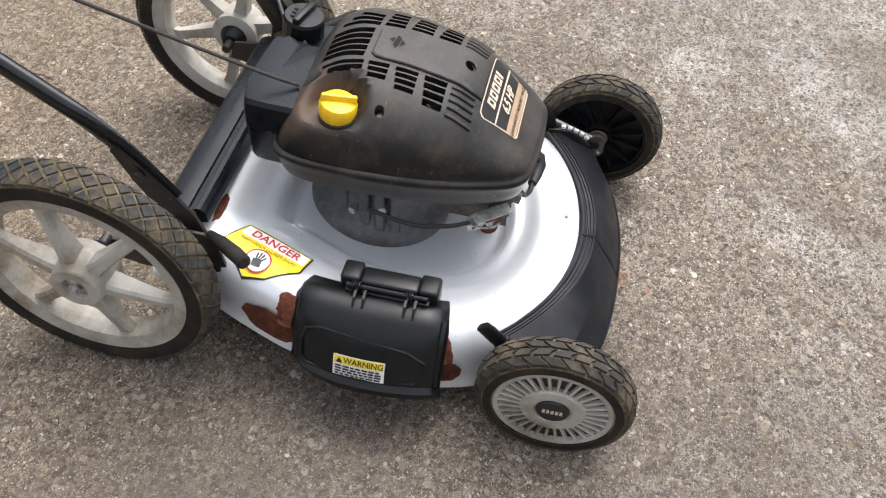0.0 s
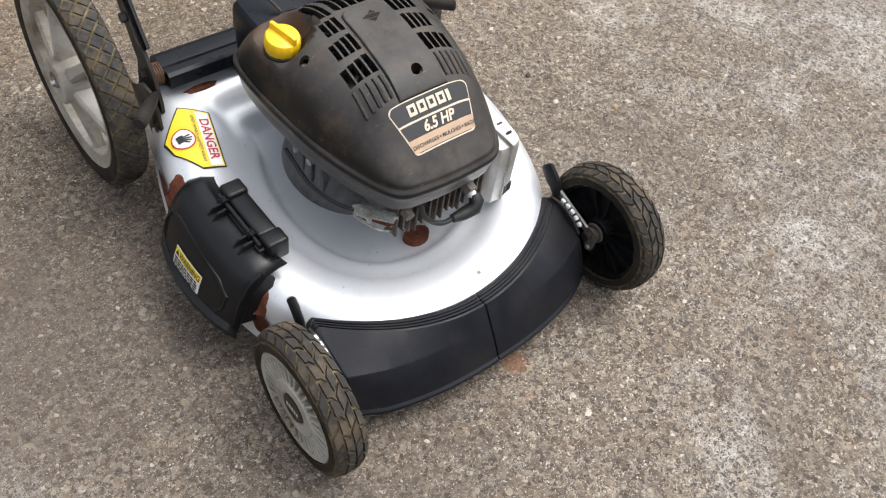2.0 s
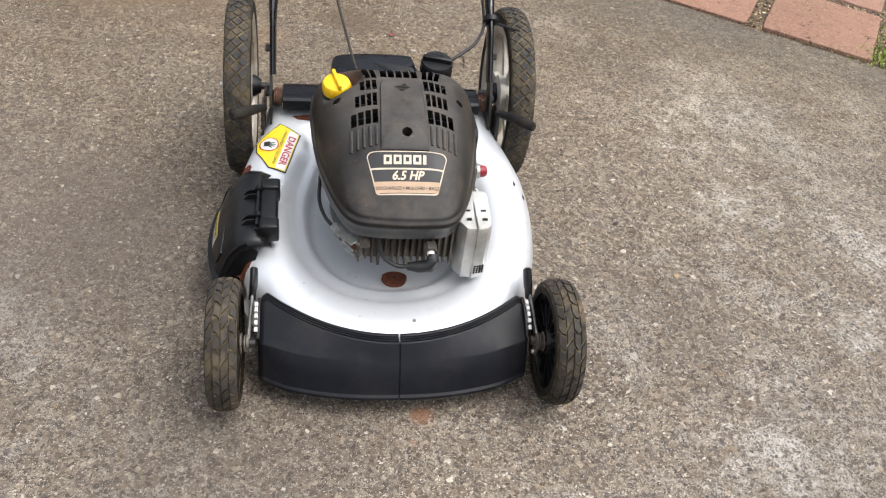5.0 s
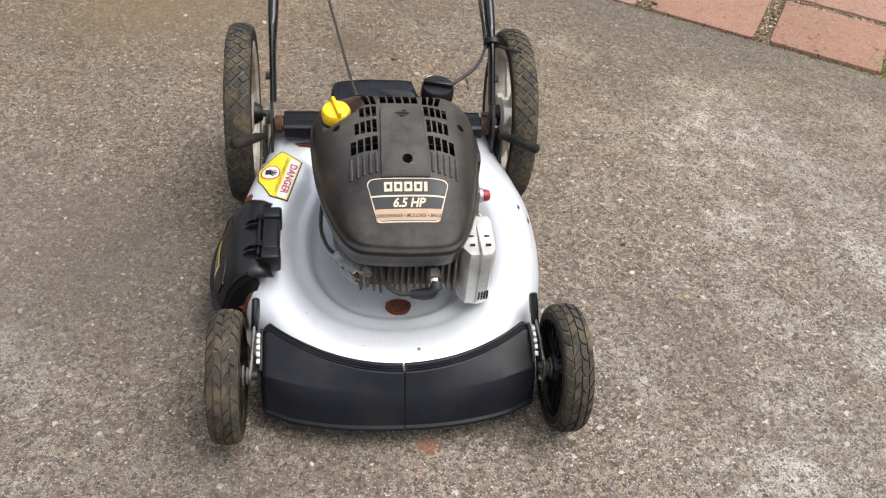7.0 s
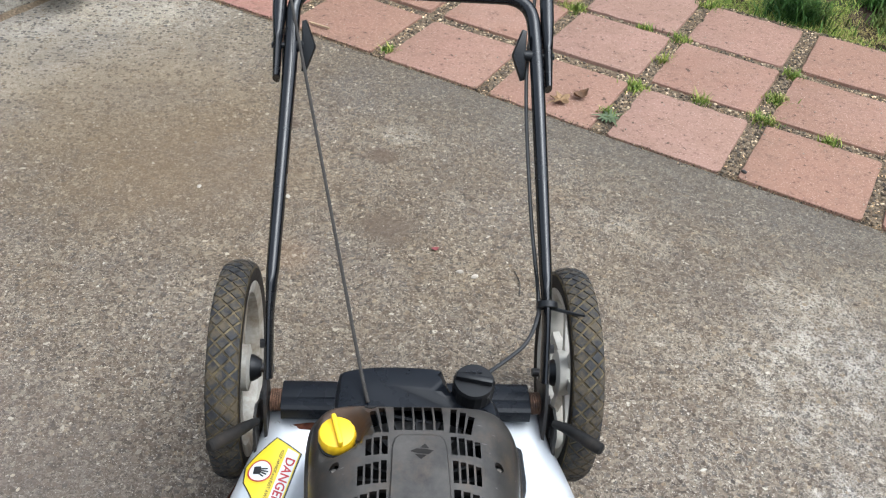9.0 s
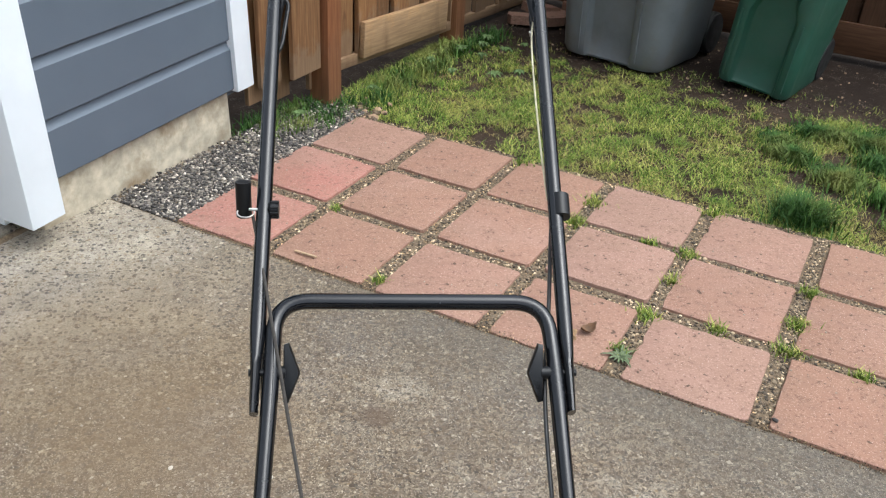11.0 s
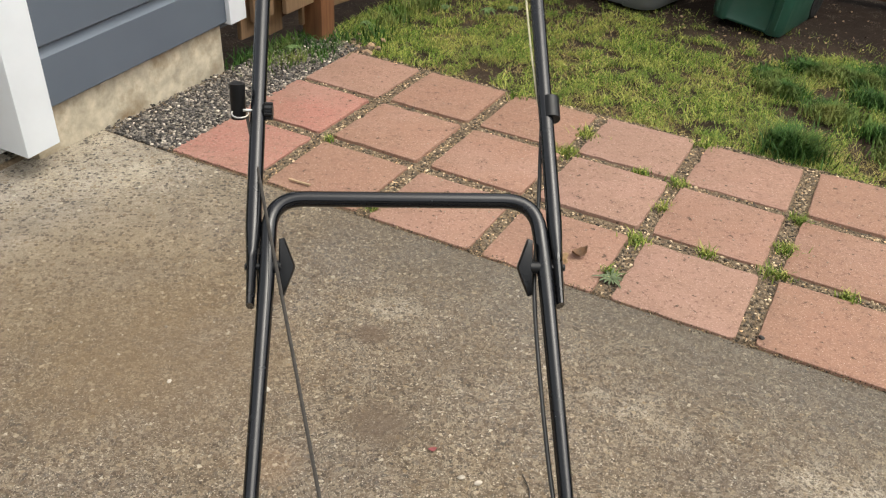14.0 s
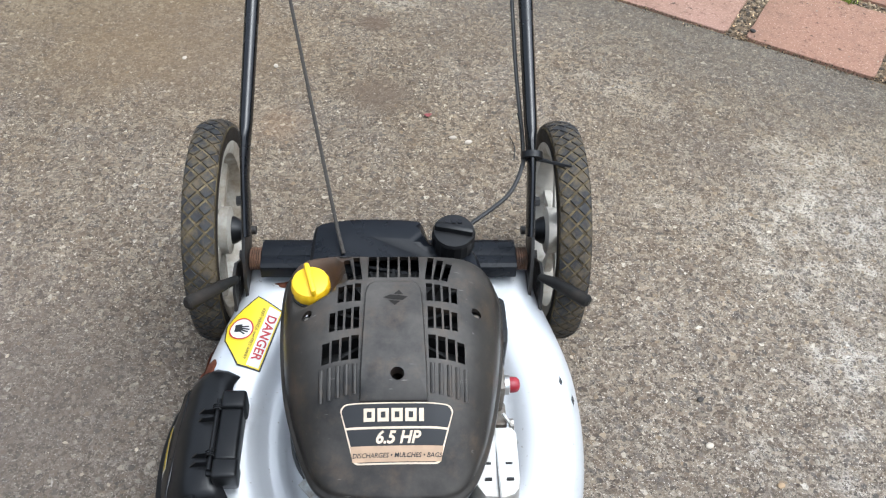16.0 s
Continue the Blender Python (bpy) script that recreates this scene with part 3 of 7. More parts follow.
def disc(bm, c, axis, r, h, seg=20, bevel=0.0):
    """A short cylinder from c along axis."""
    q = Vector(axis).normalized().to_track_quat("Z", "Y").to_matrix().to_4x4()
    m = Matrix.Translation(c) @ q
    prof = [(0, 0), (r - bevel, 0), (r, bevel), (r, h - bevel), (r - bevel, h), (0, h)] if bevel else [(0, 0), (r, 0), (r, h), (0, h)]
    vs = []
    for rr, z in prof:
        vs.append([bm.verts.new(m @ Vector((rr * math.cos(2 * math.pi * k / seg), rr * math.sin(2 * math.pi * k / seg), z))) for k in range(seg)] if rr else [bm.verts.new(m @ Vector((0, 0, z)))])
    for a, b in zip(vs, vs[1:]):
        for k in range(seg):
            if len(a) == 1:
                bm.faces.new((a[0], b[k], b[(k + 1) % seg]))
            elif len(b) == 1:
                bm.faces.new((a[k], a[(k + 1) % seg], b[0]))
            else:
                bm.faces.new((a[k], a[(k + 1) % seg], b[(k + 1) % seg], b[k]))


def prism(bm, outline, z0, z1, f=None):
    """A flat-sided block over a 2D outline; f maps points."""
    lo = [Vector((x, y, z0)) for x, y in outline]
    hi = [Vector((x, y, z1)) for x, y in outline]
    if f:
        lo, hi = [f(p) for p in lo], [f(p) for p in hi]
    rings(bm, [lo, hi], True, (True, True))


def letters(text, size, align="CENTER", shear=0.0, weight=0.0):
    """The built-in font's letters as a flat bmesh in the xy plane."""
    cu = bpy.data.curves.new("letters", "FONT")
    cu.body, cu.size, cu.align_x, cu.align_y, cu.shear, cu.offset = text, size, align, "CENTER", shear, weight
    cu.resolution_u = 3
    ob = bpy.data.objects.new("letters", cu)
    me = bpy.data.meshes.new_from_object(ob)
    bm = bmesh.new()
    bm.from_mesh(me)
    bpy.data.objects.remove(ob)
    bpy.data.curves.remove(cu)
    bpy.data.meshes.remove(me)
    return bm


def cut_with(bm, cutter):
    """bm less cutter, as a new bmesh."""
    a = bpy.data.objects.new("whole", bpy.data.meshes.new("whole"))
    b = bpy.data.objects.new("cutter", bpy.data.meshes.new("cutter"))
    for o, src in ((a, bm), (b, cutter)):
        bmesh.ops.recalc_face_normals(src, faces=src.faces)
        src.to_mesh(o.data)
        src.free()
        scene.collection.objects.link(o)
    md = a.modifiers.new("cut", "BOOLEAN")
    md.operation, md.object, md.solver = "DIFFERENCE", b, "EXACT"
    md.use_self = True
    bpy.context.view_layer.update()
    me = bpy.data.meshes.new_from_object(a.evaluated_get(bpy.context.evaluated_depsgraph_get()))
    out = bmesh.new()
    out.from_mesh(me)
    for o in (a, b):
        d = o.data
        bpy.data.objects.remove(o)
        bpy.data.meshes.remove(d)
    bpy.data.meshes.remove(me)
    return out


# ---- the yard: axes along the house wall (u along its face's normal, v along the wall) ----
YARD = Matrix.Rotation(math.atan2(-0.494, 0.869), 4, "Z")


def yard(u, v, z=0.0):
    return YARD @ Vector((u, v, z))


def slab(bm, u0, u1, v0, v1, z0, z1, bevel=0.0):
    box(bm, (u0, v0, z0), (u1, v1, z1), YARD, bevel)


# ---- ground ----
bm = bmesh.new()
bmesh.ops.create_grid(bm, x_segments=1, y_segments=1, size=60)
for v in bm.verts:
    v.co.z = -0.03
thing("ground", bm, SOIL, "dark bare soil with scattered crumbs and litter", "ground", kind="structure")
bm = bmesh.new()
slab(bm, -7.0, 7.0, -8.0, 1.948, -0.12, 0.0, 0.006)
thing("driveway", bm, CONCRETE, "worn exposed-aggregate concrete driveway with pale and brown stains", "driveway", kind="structure")
# an added ring, never in view, that keeps light near the horizon low
bm = bmesh.new()
n = 48
loops = []
for r, z in ((11.0, -0.1), (11.0, 3.6), (11.6, 4.0), (12.0, -0.1)):
    loops.append([(r * math.cos(2 * math.pi * k / n), 1.0 + r * math.sin(2 * math.pi * k / n), z + (0.5 * math.sin(k * 2.1) if z > 1 else 0)) for k in range(n)])
rings(bm, loops)
thing("backdrop", bm, RING_DARK, "unseen dark ring added round the yard to hold back low light", "hedge", kind="structure")


# ---- house corner ----
HOUSE = YARD @ Matrix.Translation((0, 2.14, 0)) @ Matrix.Rotation(radians(2.4), 4, "X") @ Matrix.Translation((0, -2.14, 0))
wall = tagged(new("wall_west"), "garage wall of slate-blue lap siding on a low stained concrete footing", "wall", kind="structure")
wall.matrix_world = HOUSE
bm = bmesh.new()
box(bm, (-2.30, 1.68, 0.14), (-2.075, 2.60, 2.7))
part("wall_core", bm, SIDING, wall)
bm = bmesh.new()
box(bm, (-2.30, 1.705, -0.12), (-2.073, 2.53, 0.163), None, 0.006)
part("footing", bm, FOOTING, wall, "low stained concrete footing")
for k in range(15):
    z = 0.165 + 0.178 * k
    bm = bmesh.new()
    prof = [(-2.052, z), (-2.046, z + 0.006), (-2.046, z + 0.148), (-2.056, z + 0.158), (-2.060, z + 0.176), (-2.075, z + 0.176), (-2.075, z)]
    rings(bm, [[(u, 1.68, h) for u, h in prof], [(u, 2.535, h) for u, h in prof]], True, (True, True))
    part("siding_board", bm, SIDING, wall)
bm = bmesh.new()
box(bm, (-2.30, 2.535, 0.16), (-2.028, 2.622, 2.7), None, 0.003)
part("corner_trim", bm, WHITE_TRIM, wall, "white painted corner board")
bm = bmesh.new()
box(bm, (-2.14, 1.608, 0.094), (-1.985, 1.720, 2.7), None, 0.003)
part("door_trim", bm, WHITE_TRIM, wall, "white painted garage door trim")
bm = bmesh.new()
box(bm, (-2.32, 1.632, 0.05), (-2.14, 1.70, 2.7), None, 0.003)
part("door_jamb", bm, WHITE_TRIM, wall, "white painted garage door jamb")
bm = bmesh.new()
box(bm, (-4.8, 1.70, 0.0), (-2.30, 1.78, 2.7))
part("garage_front", bm, WHITE_TRIM, wall, "plain white garage front")

# brown dirt washed along the foot of the wall, and the garage slab behind it
bm = bmesh.new()
box(bm, (-5.2, -1.2, -0.1), (-2.135, 1.66, 0.012), YARD, 0.004)
thing("garage_slab", bm, CONCRETE, "pale concrete edge of the garage floor", "slab", kind="structure")
bm = bmesh.new()
rnd = random.Random(77)
loops = []
for k in range(60):
    v = -0.6 + 2.55 * k / 59
    w = 0.002 + 0.008 * rnd.random() + (0.016 * rnd.random() + 0.006 if v > 1.7 else 0)
    loops.append([yard(-2.135, v, -0.002), yard(-2.128, v, 0.008 + 0.004 * rnd.random()), yard(-2.122 + w * 0.4, v, 0.006 + 0.004 * rnd.random()), yard(-2.115 + w, v, -0.0015)])
rings(bm, loops, False)
thing("washed_dirt", bm, SAND, "brown dirt washed against the garage wall", "dirt", kind="stuff")

# ---- fences ----
def fence(name, label, origin, along, length, boards, posts, rail_face, wood, loose=(), rail_from=0.0, fall=0.0, rail_z=0.055):
    """A board fence from origin; along: its direction; boards start above the soil."""
    f = tagged(new(name), label, "fence", kind="structure")
    f.matrix_world = YARD @ Matrix.Translation(origin) @ Matrix.Rotation(along, 4, "Z")
    rnd = random.Random(name)
    x, k = 0.0, 0
    # loose boards of uneven length come first
    for a, b, y, z0 in loose:
        bm = bmesh.new()
        box(bm, (a, y - 0.010, z0), (b, y + 0.010, 1.85), None, 0.002, 1)
        part("fence_board", bm, wood, f)
        x = max(x, b + 0.004)
    while x < length:
        w = rnd.uniform(0.118, 0.142)
        z0 = boards(x) + rnd.uniform(-0.012, 0.012)
        bm = bmesh.new()
        box(bm, (x + 0.004, -0.011, z0), (x + w - 0.004, 0.011, 1.85), None, 0.002, 1)
        b = part("fence_board", bm, wood, f)
        if k % 2:
            b.location.y = 0.02 * rail_face
        x += w + (0.006 if k % 2 else 0.002)
        k += 1
    # an added dark sheet behind the boards paints shade into the gaps
    bm = bmesh.new()
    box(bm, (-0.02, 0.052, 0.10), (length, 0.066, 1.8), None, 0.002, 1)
    part("fence_backing", bm, SHADED_WOOD, f, "added dark sheet standing for the shade in the fence gaps")
    for px, mat in posts:
        bm = bmesh.new()
        box(bm, (px - 0.045, 0.015 * rail_face - 0.045, -0.1), (px + 0.045, 0.015 * rail_face + 0.045, 1.9), None, 0.004)
        part("fence_post", bm, mat, f)
    for z in (0.055, 0.95, 1.65):
        bm = bmesh.new()
        low = z < 0.5
        half = 0.022 if low and fall else 0.0425
        box(bm, (-half, -0.019, rail_from if low else 0.0), (half, 0.019, length), None, 0.003)
        rail = part("fence_rail", bm, wood, f)
        rail.matrix_local = Matrix.Translation((0, 0.012 * rail_face if low and fall else 0.034 * rail_face, (rail_z if low else z) + half)) @ Matrix.Rotation(math.pi / 2 + (radians(fall) if low else 0.0), 4, "Y")
    return f


fence("fence_west", "weathered cedar board fence with square posts", (-2.02, 2.66, 0), math.pi / 2, 2.4,
      lambda x: 0.160 - 0.07 * x, ((0.36, REDWOOD), (1.43, REDWOOD)), -1, CEDAR,
      ((-0.035, 0.06, 0.055, 0.085), (-0.012, 0.105, 0.012, 0.152), (0.05, 0.20, 0.05, 0.06), (0.122, 0.295, -0.030, 0.155), (0.30, 0.42, 0.03, 0.05)), 0.36, 4.0, 0.131)
bm = bmesh.new()
box(bm, (-0.073, -0.012, -0.36), (0.073, 0.012, 0.36), None, 0.003)
kick = thing("kick_board", bm, PALEWOOD, "pale cedar kick board nailed along the fence foot", "board", kind="structure")
kick.matrix_world = YARD @ Matrix.Translation((-1.972, 3.59, 0.17)) @ Matrix.Rotation(math.pi / 2, 4, "Z") @ Matrix.Rotation(math.pi / 2 + radians(4.0), 4, "Y")
fence("fence_north", "brown board fence behind the wheeled bins, its shade put into the colour", (-2.0, 5.05, 0), 0.0, 4.4, lambda x: 0.08, ((0.3, SHADED_WOOD), (2.2, SHADED_WOOD), (4.0, SHADED_WOOD)), -1, SHADED_WOOD)


bm = bmesh.new()
box(bm, (-0.078, -0.012, -2.0), (0.078, 0.012, 2.0), None, 0.003)
kick = thing("kick_board", bm, SHADED_WOOD, "long brown kick board at the fence foot, its shade put into the colour", "board", kind="structure")
kick.matrix_world = YARD @ Matrix.Translation((0.1, 4.985, 0.088)) @ Matrix.Rotation(math.pi / 2, 4, "Y")


# ---- lawn mower: x across, y to the rear, z up, from the ground under the front axle ----
MOWER = pose(0.137, 0.225, 0, 0, 0, 2.6)
mower = tagged(new("lawn_mower"), "worn push lawn mower with silver-white deck and dusty black engine", "lawn mower")
mower.matrix_world = MOWER


def catmull_closed(pts, per):
    p = [Vector(q) for q in pts]
    n = len(p)
    out = []
    for i in range(n):
        a, b, c, d = p[i - 1], p[i], p[(i + 1) % n], p[(i + 2) % n]
        for k in range(per):
            t = k / per
            out.append(0.5 * ((2 * b) + (c - a) * t + (2 * a - 5 * b + 4 * c - d) * t * t + (3 * b - a - 3 * c + d) * t ** 3))
    return out


def by_angle(pts, centre, n):
    """The outline's reach from centre at n even angles, and a function of the angle."""
    ang = np.array([math.atan2(p[1] - centre[1], p[0] - centre[0]) for p in pts])
    rad = np.array([math.hypot(p[0] - centre[0], p[1] - centre[1]) for p in pts])
    o = np.argsort(ang)
    ang, rad = ang[o], rad[o]
    a2 = np.concatenate((ang - 2 * math.pi, ang, ang + 2 * math.pi))
    r2 = np.tile(rad, 3)
    return lambda a: float(np.interp(a, a2, r2))


def mirrored(half):
    return half + [(-x, y) for x, y in half[::-1] if abs(x) > 1e-6]


# deck
DECK_C = (0.0, 0.29)
deck_half = [(0.0, 0.03), (0.10, 0.045), (0.17, 0.085), (0.217, 0.14), (0.247, 0.21), (0.260, 0.30), (0.256, 0.39), (0.238, 0.46), (0.215, 0.53), (0.208, 0.585), (0.17, 0.605), (0.0, 0.605)]
deck_reach = by_angle(catmull_closed([(x, y, 0) for x, y in mirrored(deck_half)], 10), DECK_C, 0)
DECK_R = [0.0, 0.20, 0.47, 0.495, 0.515, 0.535, 0.56, 0.595, 0.625, 0.65, 0.675, 0.71, 0.77, 0.84, 0.875, 0.905, 0.93, 0.95, 0.968, 0.982, 0.992, 1.0]
DECK_Z = [-0.034, -0.034, -0.034, -0.0325, -0.027, -0.0205, -0.0185, -0.0180, -0.0160, -0.0115, -0.0068, -0.0030, 0.000, 0.0018, 0.001, -0.0012, -0.0045, -0.009, -0.0145, -0.021, -0.029, -0.038]


def shoulder(y):
    return 0.118 + (y - 0.07) * 0.155


def deck_z(x, y):
    a = math.atan2(y - DECK_C[1], x - DECK_C[0])
    r = math.hypot(x - DECK_C[0], y - DECK_C[1]) / deck_reach(a)
    return shoulder(y) + float(np.interp(r, DECK_R, DECK_Z))


bm = bmesh.new()
N = 128
loops = []
for r, dz in list(zip(DECK_R, DECK_Z))[1:]:
    lp = []
    for k in range(N):
        a = 2 * math.pi * k / N - math.pi
        d = deck_reach(a) * r
        x, y = DECK_C[0] + d * math.cos(a), DECK_C[1] + d * math.sin(a)
        lp.append((x, y, shoulder(y) + dz))
    loops.append(lp)
for out, drop in ((1.004, 0.06), (1.006, 0.083), (1.022, 0.087), (1.022, 0.09), (0.995, 0.09), (0.985, 0.05)):
    lp = []
    for k in range(N):
        a = 2 * math.pi * k / N - math.pi
        d = deck_reach(a) * out
        x, y = DECK_C[0] + d * math.cos(a), DECK_C[1] + d * math.sin(a)
        lp.append((x, y, shoulder(y) - drop))
    loops.append(lp)
rings(bm, loops, True, (True, False))
deck = part("deck", bm, DECK, mower, "silver-white enamelled steel deck with a dished centre", 0.9)


def on_deck(p, lift):
    return Vector((p[0], p[1], deck_z(p[0], p[1]) + lift))


# flaked rust by the chute and crossbar
def rust_patch(cx, cy, rx, ry, seed, side=None):
    rnd = random.Random(seed)
    bm = bmesh.new()
    n = 26
    wob = [rnd.uniform(0.6, 1.1) for _ in range(n)]
    wob = [(wob[k - 1] + wob[k] * 2 + wob[(k + 1) % n]) / 4 for k in range(n)]
    loops = []
    for f in (0.02, 0.4, 0.75, 1.0):
        lp = []
        for k in range(n):
            a = 2 * math.pi * k / n
            dx, dy = rx * f * wob[k] * math.cos(a), ry * f * wob[k] * math.sin(a)
            if side is None:
                lp.append(on_deck((cx + dx, cy + dy), 0.0022 if f < 1 else -0.0003))
            else:
                y = cy + dx
                x = side * (deck_reach(math.atan2(y - DECK_C[1], side * 0.25)) * abs(math.cos(math.atan2(y - DECK_C[1], side * 0.25))) * 1.006 + (0.0012 if f < 1 else 0.0))
                lp.append((x, y, shoulder(y) - 0.058 + dy))
        loops.append(lp)
    rings(bm, loops, True, (True, False))
    return bm


part("rust_patch", rust_patch(-0.246, 0.395, 0.017, 0.022, 3), RUST, deck, "flaked brown rust")
part("rust_patch", rust_patch(0.40, 0.418, 0.058, 0.034, 9, -1.0), RUST, deck, "flaked brown rust")
part("rust_patch", rust_patch(-0.238, 0.203, 0.018, 0.020, 5), RUST, deck, "flaked brown rust")
part("rust_patch", rust_patch(0.2, 0.19, 0.02, 0.024, 6, -1.0), RUST, deck, "flaked brown rust")
part("rust_patch", rust_patch(-0.135, 0.523, 0.036, 0.007, 7), RUST, deck, "flaked brown rust")
# rusty boss in front of the engine
bm = bmesh.new()
zb = deck_z(0.006, 0.172)
prism(bm, [(0.006 + 0.021 * math.cos(a) * (1 + 0.05 * math.sin(3 * a)), 0.183 + 0.0145 * math.sin(a)) for a in (2 * math.pi * k / 14 for k in range(14))], zb - 0.006, zb + 0.009)
rust_boss = part("rusty_bracket", bm, RUST, deck, "rusty bolted bracket on the deck")
bm = bmesh.new()
disc(bm, (0.006, 0.183, zb + 0.0085), (0, 0, 1), 0.003, 0.0015, 12)
part("bolt_hole", bm, DARK, rust_boss)
bm = bmesh.new()
disc(bm, (0.029, 0.075, deck_z(0.029, 0.075) - 0.001), (0.05, -0.2, 1), 0.003, 0.0022, 10)
part("paint_chip", bm, ALLOY, deck)
bm = bmesh.new()
prism(bm, [(0.247, 0.335), (0.2495, 0.345), (0.2465, 0.352), (0.2445, 0.343)], 0, 0.0012, lambda p: on_deck(p, p[2]))
part("paint_chip", bm, INK_BLACK, deck)
bm = bmesh.new()
prism(bm, [(0.232, 0.36), (0.2345, 0.366), (0.231, 0.374), (0.2295, 0.366)], 0, 0.0012, lambda p: on_deck(p, p[2]))
part("paint_chip", bm, INK_BLACK, deck)


# danger label: its own axes on the deck
D_O, D_E, D_P = Vector((-0.148, 0.479)), Vector((-0.174, 0.385)), Vector((-0.231, 0.452))
D_X = (D_E - D_O).normalized()
D_Y = Vector((-D_X.y, D_X.x))
if D_Y.dot(D_P - D_O) > 0:
    D_Y = -D_Y
D_W = (D_E - D_O).length


def on_label(p, lift):
    """x along the label's head from its first corner, y up to the head."""
    q = D_O + D_X * p[0] + D_Y * p[1]
    return on_deck(q, lift)


def label_piece(outline, lift, name, mat, parent):
    bm = bmesh.new()
    f = [bm.verts.new((x, y, 0)) for x, y in outline]
    bm.faces.new(f)
    bmesh.ops.triangulate(bm, faces=bm.faces)
    bmesh.ops.subdivide_edges(bm, edges=[e for e in bm.edges if e.calc_length() > 0.012], cuts=3, use_grid_fill=True)
    for v in bm.verts:
        v.co = on_label(v.co, lift)
    return part(name, bm, mat, parent)


def hexa(inset):
    w, i = D_W, inset
    return [(i, -i), (w - i, -i), (w + 0.001 - i * 1.3, -0.032 + i * 0.2), (w * 0.66, -0.064 + i), (w * 0.38, -0.073 + i * 1.4), (-0.012 + i * 1.2, -0.042 + i * 0.6)]


label = label_piece(hexa(0.0), 0.0012, "danger_label", INK_BLACK, deck)
label["label"] = "yellow and white danger sticker with black border"
label_piece(hexa(0.002), 0.0018, "sticker_face", INK_YELLOW, label)
label_piece([(0.0035, -0.0035), (D_W - 0.0035, -0.0035), (D_W - 0.0035, -0.0205), (0.0005, -0.0205)], 0.0023, "sticker_head", INK_WHITE, label)
for text, size, at, mat in (("DANGER", 0.0175, (D_W / 2, -0.012), INK_RED), ("KEEP HANDS and FEET AWAY", 0.0062, (D_W / 2 - 0.002, -0.0262), INK_BLACK)):
    bm = letters(text, size, weight=0.0004 if size > 0.01 else 0.0)
    for v in bm.verts:
        v.co = on_label((v.co.x + at[0], v.co.y + at[1]), 0.0029)
    part("lettering", bm, mat, label, smooth=0)
ring_c = (D_W * 0.46, -0.046)


def round_piece(r0, r1, lift, mat, name):
    bm = bmesh.new()
    n = 28
    rings(bm, [[on_label((ring_c[0] + r * math.cos(2 * math.pi * k / n), ring_c[1] + r * math.sin(2 * math.pi * k / n)), lift) for k in range(n)] for r in (r0, r1)])
    part(name, bm, mat, label, smooth=0)


round_piece(0.0002, 0.0165, 0.0024, INK_WHITE, "symbol_ground")
round_piece(0.0152, 0.0172, 0.0030, INK_RED, "symbol_ring")
for dx, dy, w, h, rot in ((0.0, -0.004, 0.012, 0.010, 0.2), (-0.004, 0.004, 0.0022, 0.012, 0.25), (-0.0008, 0.0055, 0.0022, 0.013, 0.05), (0.0024, 0.005, 0.0022, 0.012, -0.15), (0.0056, 0.003, 0.0022, 0.010, -0.4)):
    bm = bmesh.new()
    c, s = math.cos(rot), math.sin(rot)
    f = [bm.verts.new(on_label((ring_c[0] + dx + c * a * w / 2 - s * b * h / 2, ring_c[1] + dy + s * a * w / 2 + c * b * h / 2), 0.0032)) for a, b in ((-1, -1), (1, -1), (1, 1), (-1, 1))]
    bm.faces.new(f)
    part("symbol_bar", bm, INK_BLACK, label, smooth=0)

# front bumper in two halves
def bumper_section(x):
    q = abs(x) / 0.2
    yt = 0.050 + (0.088 if x < 0 else 0.076) * q ** 2.1
    yb = 0.014 + 0.030 * q ** 2.2 + 0.022 * max(0, q - 0.8)
    yf = -0.013 + 0.034 * q ** 2.4 + 0.03 * max(0, q - 0.85)
    lift = 0.004 * q
    pts = [(yt + 0.012, 0.098), (yt + 0.006, 0.112 + lift), (yt, 0.1175 + lift), (yt - 0.003, 0.1180 + lift)]
    for k in range(3):
        y0 = yt - 0.0045 - 0.0048 * k
        pts += [(y0, 0.1172 + lift), (y0 - 0.0009, 0.1152 + lift), (y0 - 0.0022, 0.1152 + lift), (y0 - 0.0031, 0.1172 + lift)]
    y0 = yt - 0.0195
    pts += [(y0, 0.1165 + lift), (y0 * 0.5 + yb * 0.5, 0.1055 + lift), (yb + 0.001, 0.0935 + lift), (yb - 0.001, 0.0915 + lift), ((yb + yf) / 2 - 0.003, 0.068 + lift / 2), (yf, 0.0475), (yf - 0.004, 0.0445), (yf - 0.005, 0.041), (yf + 0.002, 0.036), (yf + 0.03, 0.032)]
    return [(x, y, z) for y, z in pts]


for sgn in (-1, 1):
    bm = bmesh.new()
    wide = 0.201 if sgn < 0 else 0.197
    xs = [sgn * (0.0014 + wide * k / 26) for k in range(27)]
    loops = [bumper_section(x + 0.004) for x in xs]
    end = loops[-1]
    for out, turn, drop in ((0.0045, 0.03, 0.001), (0.0085, 0.09, 0.0035), (0.0115, 0.18, 0.0075), (0.0130, 0.32, 0.013), (0.0125, 0.55, 0.021), (0.010, 0.8, 0.028)):
        loops.append([(x + sgn * out, y + (0.085 - y) * turn, z - drop * (z - 0.03) / 0.09) for x, y, z in end])
    rings(bm, loops, False)
    part("bumper_half", bm, BUMPER, mower, "charcoal ribbed plastic front bumper half", 0.28)
# dark strip behind the seam, its colour standing for shade in the gap
bm = bmesh.new()
